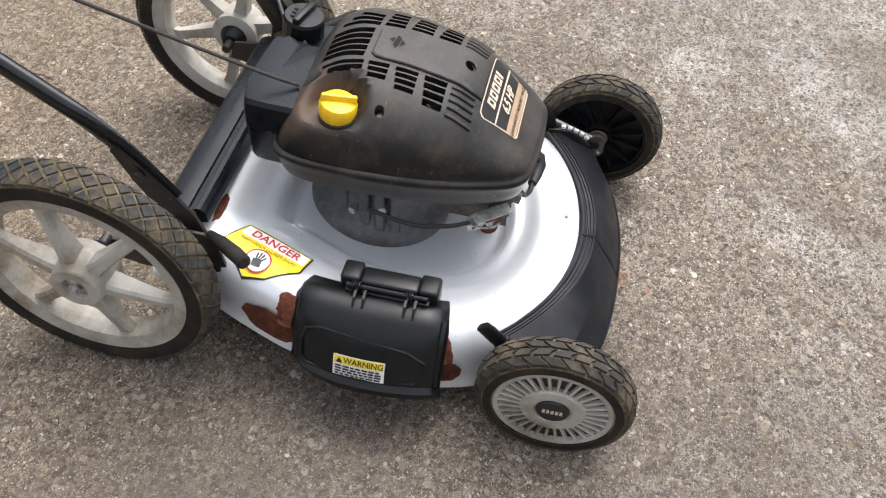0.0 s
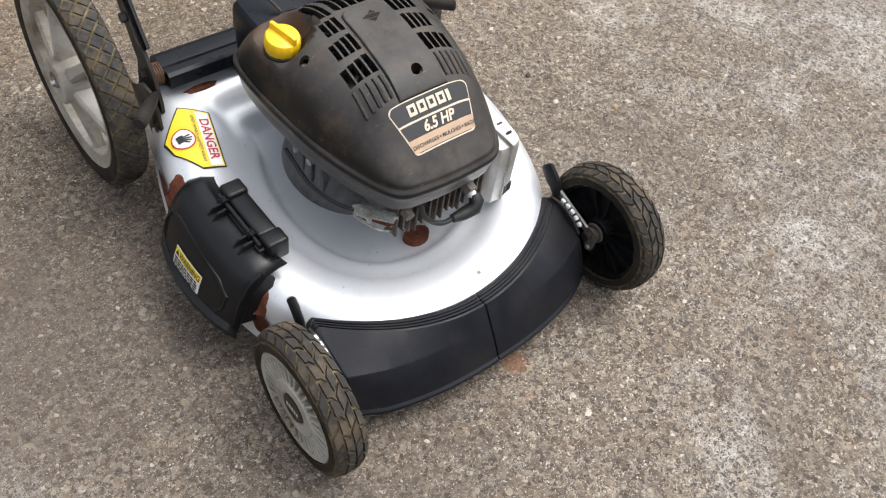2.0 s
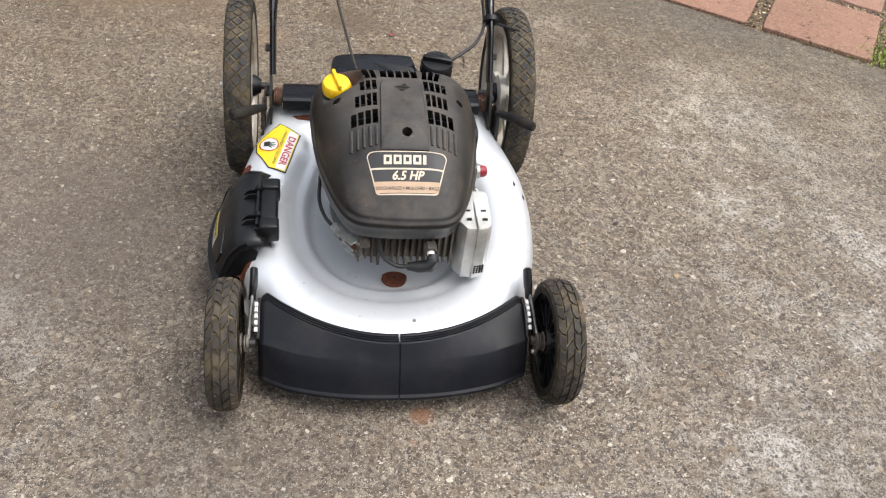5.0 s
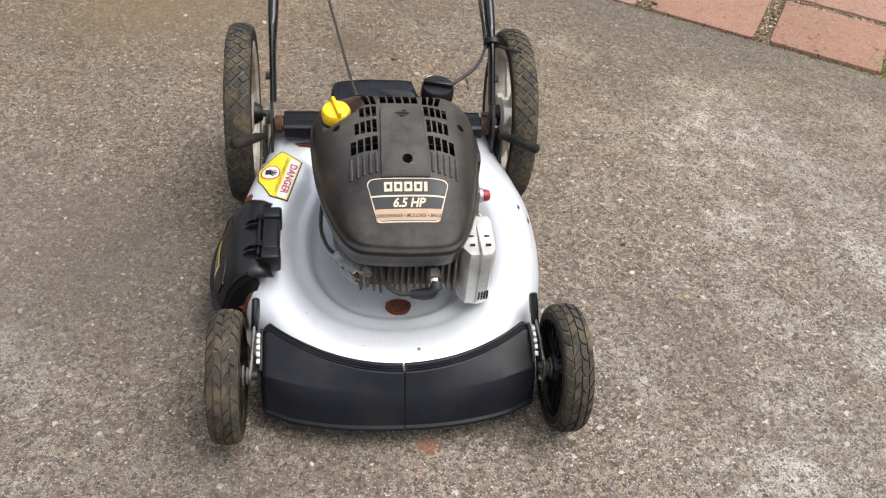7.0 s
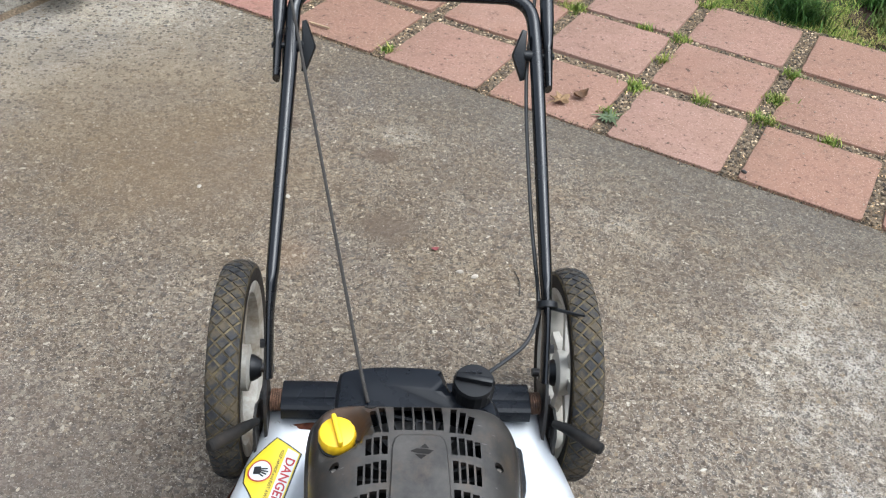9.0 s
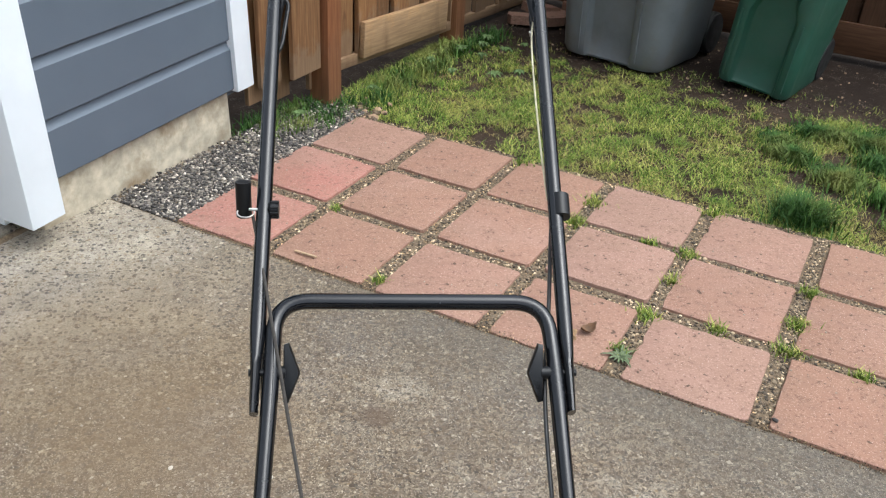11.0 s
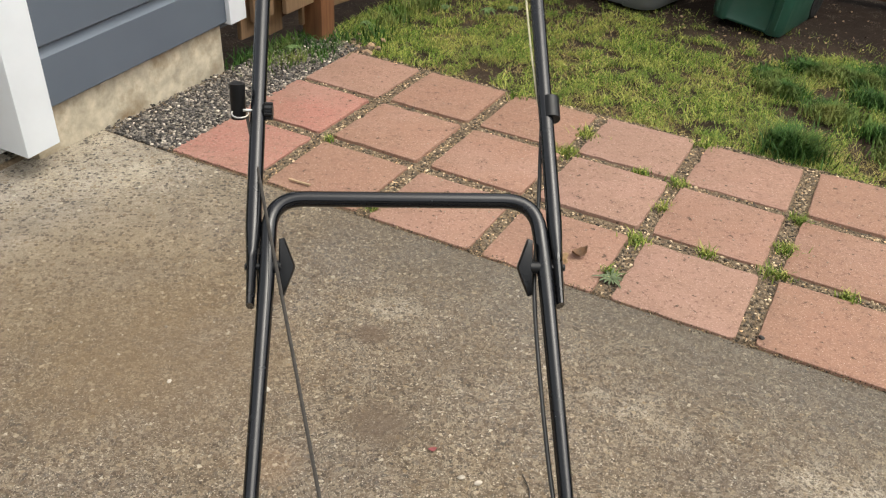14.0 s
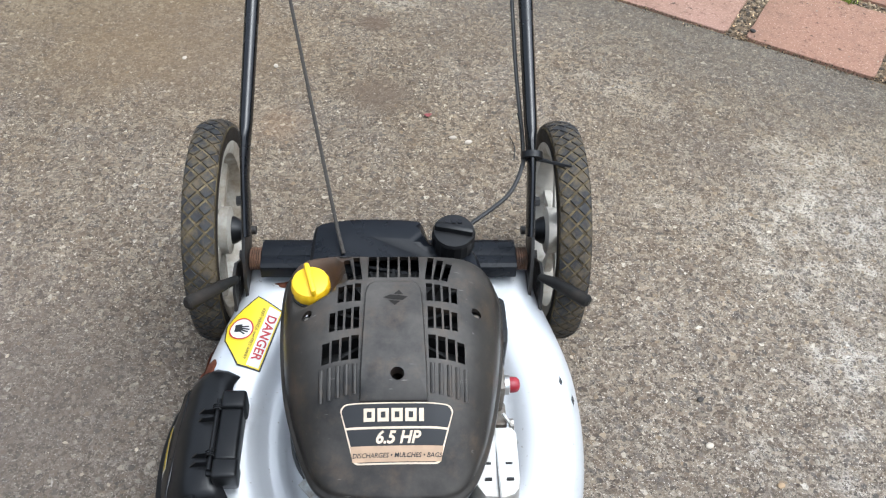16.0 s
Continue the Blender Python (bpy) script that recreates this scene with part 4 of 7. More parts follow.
rings(bm, [[(x + 0.004, y + 0.004, z - 0.003) for x, y, z in bumper_section(x)[16:]] for x in (-0.02, 0.02)], False)
part("bumper_backing", bm, DARK, mower)
bm = bmesh.new()
prism(bm, [(0.028, -0.0005), (0.037, 0.0005), (0.036, 0.0022), (0.029, 0.0008)], 0.0665, 0.0672)
part("paint_chip", bm, INK_WHITE, mower)


# ---- wheels ----
def tread_lugs(r, w, rows, n, lift, parent, diamond):
    """Lugs round a tyre, each a piece of its own: a diamond lattice, or slanting blocks."""
    def at(h, a, up):
        rr = r - 0.0075 * (abs(h) / (w / 2)) ** 3 + up
        return Vector((h, rr * math.sin(a), rr * math.cos(a)))

    da = math.pi / n
    step = w / (rows - 1) if diamond else w / rows
    for row in range(rows):
        hb = (row - (rows - 1) / 2) * step
        if diamond:
            out = [(0, hb - step), (da, hb), (0, hb + step), (-da, hb)]
            if row == 0:
                out = [(da, hb), (0, hb + step), (-da, hb)]
            elif row == rows - 1:
                out = [(0, hb - step), (da, hb), (-da, hb)]
            ca, ch = 0.0, sum(h for a, h in out) / len(out)
            f0, f1 = 0.86, 0.74
        else:
            sk = (0.5, -0.6, 0.4, -0.7)[row % 4] * da
            hw = step * 0.5
            out = [(-da + sk, hb - hw), (da + sk, hb - hw), (da * 0.8 - sk * 0.2, hb), (da - sk, hb + hw), (-da - sk, hb + hw), (-da * 1.2 - sk * 0.2, hb)]
            ca, ch = 0.0, hb
            f0, f1 = 0.90, 0.76
        bm = bmesh.new()
        lo = [at(ch + (h - ch) * f0, ca + (a - ca) * f0, -0.003) for a, h in out]
        hi = [at(ch + (h - ch) * f1, ca + (a - ca) * f1, lift) for a, h in out]
        rings(bm, [lo, hi], True, (False, True))
        mesh = finish(bm, "tread_lug", TYRE if diamond else DUSTY_TREAD, 0.3)
        for k in range(n):
            ob = new("tread_lug", mesh)
            ob.parent = parent
            ob.matrix_local = Matrix.Rotation(2 * math.pi * (k + (0.5 if row % 2 else 0)) / n, 4, "X")


def tyre(r, w, rim_r, rows, n, lift, parent, diamond=False):
    bm = bmesh.new()
    h = w / 2
    prof = [(rim_r, -h * 0.72), (rim_r + 0.004, -h * 0.86), (r - 0.022, -h), (r - 0.010, -h * 0.97), (r - 0.004, -h * 0.8), (r - 0.0012, -h * 0.4), (r - 0.001, 0), (r - 0.0012, h * 0.4), (r - 0.004, h * 0.8), (r - 0.010, h * 0.97), (r - 0.022, h), (rim_r + 0.004, h * 0.86), (rim_r, h * 0.72)]
    lathe(bm, prof, 72, None, True)
    t = part("tyre", bm, MUD, parent, "black rubber tyre with dried mud in its tread", 0.5)
    side = bmesh.new()
    for s in (-1, 1):
        lathe(side, [(rim_r + 0.001, s * h * 0.88), (rim_r + 0.005, s * (h * 0.86 + 0.0015)), (r - 0.021, s * (h + 0.0008)), (r - 0.011, s * (h * 0.975 + 0.0008))], 72)
    part("sidewall", side, SIDEWALL, parent, "brown-dusted black rubber sidewall", 0.5)
    tread_lugs(r, w * 0.97, rows, n, lift, parent, diamond)
    return t


def front_wheel(side, at):
    """A small wheel: slotted grey cover outside, ribbed black web inside."""
    bm = bmesh.new()
    lathe(bm, [(0.072, -0.018), (0.079, -0.018), (0.079, 0.018), (0.072, 0.018), (0.070, 0.006), (0.02, 0.004), (0.012, 0.004), (0.012, -0.018), (0.02, -0.02), (0.024, -0.006), (0.069, -0.004)], 48, None, True)
    w = part("front_wheel", bm, BLACK, mower, "small front wheel with black ribbed web and grey slotted cover")
    w.matrix_local = pose(*at, 0, 0, 0 if side > 0 else 180)
    for k in range(14):
        bm = bmesh.new()
        box(bm, (-0.015, -0.0015, 0.018), (0.004, 0.0015, 0.071))
        f = part("web_rib", bm, BLACK, w)
        f.matrix_local = Matrix.Rotation(2 * math.pi * k / 14, 4, "X")
    tyre(0.0985, 0.046, 0.0775, 4, 26, 0.0024, w)
    bm = bmesh.new()
    lathe(bm, [(0.0765, 0.0165), (0.0770, 0.0205), (0.0745, 0.0225), (0.0685, 0.0215), (0.0670, 0.0165)], 64, None, True)
    part("wheel_cover", bm, RIM, w, "grey plastic wheel cover ring")
    bm = bmesh.new()
    lathe(bm, [(0.0, 0.021), (0.021, 0.021), (0.024, 0.0235), (0.0385, 0.0235), (0.041, 0.0205), (0.041, 0.0145), (0.0, 0.0145)], 48)
    part("cover_centre", bm, RIM, w)
    for k in range(32):
        bm = bmesh.new()
        box(bm, (0.0155, -0.0019, 0.039), (0.0218, 0.0019, 0.069), None, 0.0008, 1)
        f = part("cover_fin", bm, RIM, w)
        f.matrix_local = Matrix.Rotation(2 * math.pi * k / 32, 4, "X")
    bm = bmesh.new()
    lathe(bm, [(0.0, 0.013), (0.07, 0.013), (0.07, 0.0145), (0.0, 0.0145)], 40, None, True)
    part("cover_backing", bm, SHADE_GREY, w)
    bm = bmesh.new()
    lathe(bm, [(0.0, 0.0245), (0.019, 0.0245), (0.021, 0.0225), (0.021, 0.020)], 32)
    cap = part("hub_cap", bm, INK_BLACK, w, "black hub cap with pale bars")
    for k in range(5):
        bm = bmesh.new()
        box(bm, (0.0244, -0.0125 + k * 0.0054, -0.0035), (0.0248, -0.0125 + k * 0.0054 + 0.0036, 0.0035))
        part("cap_bar", bm, INK_CREAM, cap)
    # crank, spring washer and axle on the inner side
    bm = bmesh.new()
    disc(bm, (-0.03, 0, 0), (1, 0, 0), 0.006, 0.025, 16)
    disc(bm, (-0.024, 0, 0), (1, 0, 0), 0.016, 0.003, 20, 0.001)
    disc(bm, (-0.030, 0, 0), (1, 0, 0), 0.013, 0.003, 20, 0.001)
    part("axle_bolt", bm, ALLOY, w, "rusty spring washers on the axle")
    bm = bmesh.new()
    rings(bm, [[(x, 0.013 * math.cos(2 * math.pi * k / 20) * (1 if math.sin(2 * math.pi * k / 20) > 0 else 0.7) - (0.0 if math.sin(2 * math.pi * k / 20) > 0 else 0.004), 0.014 * math.sin(2 * math.pi * k / 20) - (0.012 if math.sin(2 * math.pi * k / 20) < 0 else 0.0)) for k in range(20)] for x in (-0.0345, -0.0315)], True, (True, True))
    crank_arm = part("crank_link", bm, ALLOY, w, "dull zinc crank link at the axle")
    for dy, dz, r2 in ((0.0, 0.0, 0.0055), (-0.004, -0.019, 0.004)):
        bm = bmesh.new()
        disc(bm, (-0.0385, dy, dz), (1, 0, 0), r2, 0.005, 12, 0.001)
        part("link_rivet", bm, STEEL, crank_arm)
    return w


FW = 0.262
front_wheel(-1, (-FW + 0.003, 0.050, 0.0995))
front_wheel(1, (FW - 0.005, 0.048, 0.0995))

REAR_R = 0.170


def rear_wheel(side, at):
    bm = bmesh.new()
    lathe(bm, [(0.129, -0.021), (0.137, -0.022), (0.137, 0.022), (0.129, 0.021), (0.119, 0.017), (0.116, 0.004), (0.116, -0.004), (0.119, -0.017)], 72, None, True)
    w = part("rear_wheel", bm, RIM, mower, "high spoked rear wheel with grey rim")
    w.matrix_local = pose(*at, 0, 0, 0 if side > 0 else 180)
    tyre(REAR_R - 0.0015, 0.047, 0.135, 5, 46, 0.0016, w, True)
    for k in range(6):
        a = 2 * math.pi * k / 6 + 0.25
        bm = bmesh.new()
        loops = []
        for r, hw, x0, x1 in ((0.022, 0.0125, -0.004, 0.027), (0.045, 0.0095, -0.003, 0.023), (0.085, 0.0078, -0.002, 0.017), (0.108, 0.0085, -0.002, 0.013), (0.119, 0.014, -0.002, 0.011)):
            loops.append([(x0, -hw, r), (x0, hw, r), (x1 - 0.004, hw, r), (x1, hw * 0.6, r), (x1, -hw * 0.6, r), (x1 - 0.004, -hw, r)])
        rings(bm, loops, True, (True, True))
        s = part("spoke", bm, RIM, w)
        s.matrix_local = Matrix.Rotation(a, 4, "X")
    bm = bmesh.new()
    lathe(bm, [(0.0, 0.030), (0.015, 0.030), (0.017, 0.036), (0.031, 0.036), (0.033, 0.034), (0.035, 0.016), (0.037, -0.016), (0.012, -0.022), (0.0, -0.022)], 40)
    part("hub", bm, RIM, w, "grey wheel hub")
    bm = bmesh.new()
    lathe(bm, [(0.0, -0.036), (0.013, -0.036), (0.016, -0.032), (0.021, -0.024), (0.023, -0.014), (0.018, -0.012), (0.0, -0.012)], 28)
    part("inner_hub", bm, BLACK, w, "black inner hub and dust cover")
    bm = bmesh.new()
    disc(bm, (0.029, 0, 0), (1, 0, 0), 0.014, 0.003, 24, 0.0008)
    disc(bm, (0.031, 0, 0), (1, 0, 0), 0.0085, 0.006, 6)
    disc(bm, (0.036, 0, 0), (1, 0, 0), 0.005, 0.006, 12)
    part("axle_bolt", bm, STEEL, w)
    bm = bmesh.new()
    disc(bm, (-0.055, 0, 0), (1, 0, 0), 0.007, 0.045, 12)
    part("axle", bm, BRACKET, w)
    return w


rear_wheel(-1, (-0.261, 0.652, REAR_R))
rear_wheel(1, (0.260, 0.652, REAR_R))

# front height levers with notched quadrants
for sgn in (-1, 1):
    bm = bmesh.new()
    x0, x1 = sorted((sgn * 0.209, sgn * 0.213))
    arc = [(0.105 + 0.060 * math.cos(a), 0.065 + 0.060 * math.sin(a)) for a in (radians(b) for b in range(70, 150, 8))]
    rings(bm, [[(x, y, z) for y, z in arc] + [(x, 0.07, 0.07), (x, 0.12, 0.07)] for x in (x0, x1)], True, (True, True))
    q = part("lever_quadrant", bm, BRACKET, mower)
    for k in range(5):
        a = radians(91 + 9.5 * k)
        bm = bmesh.new()
        y, z = 0.105 + 0.063 * math.cos(a), 0.065 + 0.063 * math.sin(a)
        box(bm, (-0.0026, -0.0030, -0.0036), (0.0026, 0.0030, 0.0036), Matrix.Translation((sgn * 0.2145, y, z)) @ Matrix.Rotation(a, 4, "X"), 0.0008, 1)
        part("quadrant_tooth", bm, INK_WHITE, q, "bright worn steel tooth")
    bm = bmesh.new()
    sweep(bm, [(sgn * 0.226, 0.05, 0.1), (sgn * 0.224, 0.09, 0.116), (sgn * 0.221, 0.128, 0.132)], 0.006, 8, [(0.5, 1.2)] * 3)
    lv = part("height_lever", bm, STEEL, mower, "front height lever with black grip")
    bm = bmesh.new()
    sweep(bm, smooth_path([(sgn * 0.222, 0.121, 0.122), (sgn * 0.220, 0.133, 0.138), (sgn * 0.219, 0.147, 0.152), (sgn * 0.219, 0.155, 0.159)], 4), [0.0085] * 4 + [0.010] * 5 + [0.0095] * 3 + [0.006], 12, [(0.62, 1.25)] * 13)
    part("lever_grip", bm, BLACK, lv)
    bm = bmesh.new()
    sweep(bm, [(sgn * 0.215, 0.05, 0.1), (sgn * 0.242, 0.05, 0.1)], 0.0075, 12)
    part("axle", bm, BRACKET, mower)


# ---- engine ----
SH_C = (0.008, 0.285)
sh_half_r = [(0.080, 0.137), (0.107, 0.180), (0.127, 0.255), (0.139, 0.345), (0.136, 0.405), (0.110, 0.442), (0.05, 0.45)]
sh_half_l = [(-0.02, 0.45), (-0.09, 0.45), (-0.122, 0.437), (-0.131, 0.385), (-0.122, 0.275), (-0.099, 0.190), (-0.073, 0.143), (-0.03, 0.131), (0.035, 0.129)]
sh_reach = by_angle(catmull_closed([(x, y, 0) for x, y in sh_half_r + sh_half_l], 10), SH_C, 0)


def crown(y):
    """The height of the cover's ridge line."""
    return float(np.interp(y, [0.12, 0.132, 0.145, 0.158, 0.180, 0.205, 0.235, 0.30, 0.38, 0.41, 0.43, 0.46], [0.281, 0.296, 0.310, 0.322, 0.338, 0.357, 0.372, 0.384, 0.390, 0.387, 0.378, 0.35]))


def rim(y):
    return 0.281 + 0.06 * (y - 0.145)


def shroud_z(x, y):
    a = math.atan2(y - SH_C[1], x - SH_C[0])
    r = min(1.0, math.hypot(x - SH_C[0], y - SH_C[1]) / (sh_reach(a) * 0.985))
    z = rim(y) + (crown(y) - rim(y)) * (1 - r ** 3.3) ** (1 / 1.75)
    d = math.hypot(x + 0.095, y - 0.376) / 0.030
    if d < 1.6:
        f = min(1.0, max(0.0, (1.6 - d) / 0.75))
        z -= max(0.0, z - 0.341) * f * f * (3 - 2 * f)
    return z


def sh_loop(r, zf, n=192):
    lp = []
    for k in range(n):
        a = 2 * math.pi * k / n - math.pi
        d = sh_reach(a) * r
        x, y = SH_C[0] + d * math.cos(a), SH_C[1] + d * math.sin(a)
        lp.append((x, y, zf(x, y)))
    return lp


bm = bmesh.new()
loops = [sh_loop(r * 0.985, shroud_z) for r in (0.08, 0.2, 0.3, 0.38, 0.44, 0.5, 0.55, 0.6, 0.64, 0.68, 0.715, 0.75, 0.78, 0.81, 0.84, 0.865, 0.89, 0.912, 0.932, 0.95, 0.965, 0.977, 0.987, 0.995, 1.0)]
for r, z in ((0.995, 0.278), (1.008, 0.2765), (1.019, 0.274), (1.021, 0.270), (1.014, 0.266), (1.000, 0.262), (0.99, 0.254), (0.978, 0.246), (0.965, 0.240), (0.94, 0.240), (0.955, 0.252), (0.965, 0.266)):
    loops.append(sh_loop(r, lambda x, y, z=z: z + 0.075 * (y - 0.145) - max(0.0, 0.268 - z) * 0.1 * min(1.0, max(0.0, (y - 0.155) / 0.05))))
loops += [sh_loop(r * 0.95, lambda x, y: shroud_z(x, y) - 0.006 if math.hypot(x - SH_C[0], y - SH_C[1]) < 0.93 * sh_reach(math.atan2(y - SH_C[1], x - SH_C[0])) else shroud_z(x, y) - 0.012) for r in (0.95, 0.9, 0.8, 0.65, 0.45, 0.2, 0.08)]
rings(bm, loops, True, (True, True))
# vent slots cut through the cover
cut = bmesh.new()


def slot(x0, x1, y0, y1, turn=0.0, at=None):
    """A through-slot; turn about the given centre."""
    m = None
    if at:
        m = Matrix.Translation((*at, 0)) @ Matrix.Rotation(turn, 4, "Z") @ Matrix.Translation((-at[0], -at[1], 0))
    box(cut, (x0, y0, 0.30), (x1, y1, 0.42), m)


VENT_ROWS = ((0.249, 0.277, 0.037, 0.080), (0.285, 0.313, 0.037, 0.073), (0.321, 0.347, 0.036, 0.074))
for y0, y1, xa, xb in VENT_ROWS:
    w = (xb - xa) / 4
    for k in range(4):
        for sgn in (-1, 1):
            # the filler's well takes the corner of the rear row
            if sgn < 0 and k > 2 and y0 > 0.31:
                continue
            xs = sorted((0.006 + sgn * (xa + w * k + 0.0012), 0.006 + sgn * (xa + w * (k + 1) - 0.0012)))
            slot(xs[0], xs[1], y0, y1 - 0.0015 * k)
# the rear slots stand in a fan behind the raised panel
for k in range(5):
    x = 0.006 + 0.0124 * (k - 2)
    slot(x - 0.0050, x + 0.0050, 0.3565, 0.411)
for sgn, count in ((-1, 2), (1, 3)):
    for k in range(count):
        x = 0.006 + sgn * (0.0405 + 0.0098 * k)
        slot(x - 0.0038, x + 0.0038, 0.353 - 0.0005 * k, 0.405 - 0.010 * k, -sgn * (0.10 + 0.06 * k), (x, 0.36))
# the screw well
disc(cut, (0.010, 0.235, 0.355), (0, -0.2, 1), 0.0075, 0.05, 20)
for x in (-0.093, 0.101):
    disc(cut, (x, 0.318, 0.335), (0, 0, 1), 0.006, 0.08, 14)
bm = cut_with(bm, cut)
engine = part("engine_cover", bm, SHROUD, mower, "dusty black moulded engine cover with vent slots", 0.55)
# a dark oval laid on the cover stands for the starter rope's shaded hole
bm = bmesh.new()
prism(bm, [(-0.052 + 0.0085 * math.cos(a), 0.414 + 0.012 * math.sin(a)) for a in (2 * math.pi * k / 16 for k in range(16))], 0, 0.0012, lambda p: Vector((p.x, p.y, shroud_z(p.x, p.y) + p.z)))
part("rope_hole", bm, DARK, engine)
# screws sunk in the side wells, on dark plugs that paint the wells' shade
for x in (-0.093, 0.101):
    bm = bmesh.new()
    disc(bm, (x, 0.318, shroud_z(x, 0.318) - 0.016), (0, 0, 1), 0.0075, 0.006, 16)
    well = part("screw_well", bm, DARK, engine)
    bm = bmesh.new()
    disc(bm, (x, 0.318, shroud_z(x, 0.318) - 0.011), (0, 0, 1), 0.0035, 0.004, 6)
    part("cover_screw", bm, ALLOY, well)
# fan housing and floor below the slots, near-black for the shade inside
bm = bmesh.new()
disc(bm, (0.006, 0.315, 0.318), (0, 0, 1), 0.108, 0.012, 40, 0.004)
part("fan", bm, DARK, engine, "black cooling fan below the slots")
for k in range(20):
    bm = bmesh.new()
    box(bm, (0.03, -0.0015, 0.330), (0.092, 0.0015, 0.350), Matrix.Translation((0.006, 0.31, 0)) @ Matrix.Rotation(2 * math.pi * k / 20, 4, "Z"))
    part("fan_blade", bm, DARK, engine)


def on_cover(p, lift):
    return Vector((p[0], p[1], shroud_z(p[0], p[1]) + lift))


# raised panel on the crown
bm = bmesh.new()
outline = [(-0.031, 0.205), (0.043, 0.205), (0.0425, 0.235), (0.0385, 0.332), (0.0355, 0.343), (0.029, 0.349), (-0.017, 0.349), (-0.0235, 0.343), (-0.0265, 0.332), (-0.0305, 0.235)]
pan = [Vector((x, y, 0)) for x, y in outline]
loops = []
for f, h in ((1.0, -0.003), (0.985, 0.0022), (0.95, 0.0036), (0.6, 0.0036), (0.3, 0.0036), (0.05, 0.0036)):
    lp = []
    c = Vector((0.006, 0.28, 0))
    for a, b in zip(pan, pan[1:] + pan[:1]):
        for t in (0, 0.25, 0.5, 0.75):
            q = c + (a.lerp(b, t) - c) * f
            lp.append(on_cover(q, h))
    loops.append(lp)
rings(bm, loops, True, (True, True))
cut = bmesh.new()
disc(cut, (0.010, 0.235, 0.34), (0, -0.2, 1), 0.0078, 0.06, 24)
bm = cut_with(bm, cut)
panel = part("crown_panel", bm, SHROUD, engine, "raised dusty panel with a faded emblem", 0.5)
bm = bmesh.new()
for blob in ([(-0.014, 0.0), (-0.006, 0.004), (0.004, 0.0035), (0.014, 0.001), (0.008, -0.004), (-0.004, -0.003)], [(-0.002, 0.005), (0.004, 0.011), (0.009, 0.004)], [(-0.008, -0.004), (0.0, -0.0045), (0.006, -0.005), (-0.001, -0.011)]):
    f = [bm.verts.new(on_cover((0.008 + x, 0.322 + y, 0), 0.0041)) for x, y in blob]
    bm.faces.new(f)
part("emblem", bm, FADED, panel, "plain faded black emblem", smooth=0)
# grooves ahead of the slots
for sgn in (-1, 1):
    for k in range(5):
        x = 0.006 + sgn * (0.041 + 0.0092 * k)
        y0, y1 = 0.214 - 0.0005 * k, 0.243
        bm = bmesh.new()
        sweep(bm, [on_cover((x + sgn * 0.001, y, 0), 0.0004) for y in (y0, y0 + 0.01, y1 - 0.01, y1)], 0.0026, 8)
        part("cover_rib", bm, SHROUD, engine)


# rating plate on the sloping front
def plate(p, lift):
    """x across, y up the slope from the plate's foot."""
    return on_cover((0.0095 + p[0], 0.157 + p[1] * 0.79, 0), lift)


def plate_outline(i):
    w0, w1, h = 0.048 - i, 0.0605 - i, 0.061
    c = 0.007
    out = []
    for (x, y), n in (((-w0, i), 0), ((w0, i), 1), ((w1, h - i), 2), ((-w1, h - i), 3)):
        for t in range(5):
            a = math.pi * (1 + 0.5 * n) + t / 4 * math.pi / 2
            out.append((x + (c if x < 0 else -c) + c * math.cos(a), y + (c if y < 0.03 else -c) + c * math.sin(a)))
    return out


def plate_piece(outline, lift, name, mat, parent):
    bm = bmesh.new()
    cx = sum(p[0] for p in outline) / len(outline)
    cy = sum(p[1] for p in outline) / len(outline)
    dense = []
    for a, b in zip(outline, outline[1:] + outline[:1]):
        m = max(1, int(math.hypot(b[0] - a[0], b[1] - a[1]) / 0.006))
        dense += [(a[0] + (b[0] - a[0]) * t / m, a[1] + (b[1] - a[1]) * t / m) for t in range(m)]
    rings(bm, [[plate((cx + (x - cx) * f, cy + (y - cy) * f), lift) for x, y in dense] for f in (1, 0.8, 0.6, 0.4, 0.2, 0.03)], True, (False, True))
    return part(name, bm, mat, parent)


rating = plate_piece(plate_outline(0.0), 0.0008, "rating_plate", INK_CREAM, engine)
rating["label"] = "black and tan rating plate with cream border"
plate_piece(plate_outline(0.0015), 0.0012, "plate_face", INK_BLACK, rating)
plate_piece([(x, y) for x, y in ((-0.0473, 0.0022), (0.0473, 0.0022), (0.0500, 0.018), (-0.0500, 0.018))], 0.0016, "plate_foot", INK_GOLD, rating)
plate_piece([(-0.0545, 0.0345), (0.0545, 0.0345), (0.0550, 0.0368), (-0.0550, 0.0368)], 0.0017, "plate_bar", INK_CREAM, rating)
for text, size, at, mat, shear, weight in (("6.5 HP", 0.0172, (0.0, 0.0255), INK_CREAM, 0.25, 0.0005), ("DISCHARGES \u2022 MULCHES \u2022 BAGS", 0.0066, (0.0, 0.0082), INK_BLACK, 0.2, 0.0001)):
    bm = letters(text, size, shear=shear, weight=weight)
    for v in bm.verts:
        v.co = plate((v.co.x + at[0], v.co.y + at[1]), 0.0022)
    part("lettering", bm, mat, rating, smooth=0)
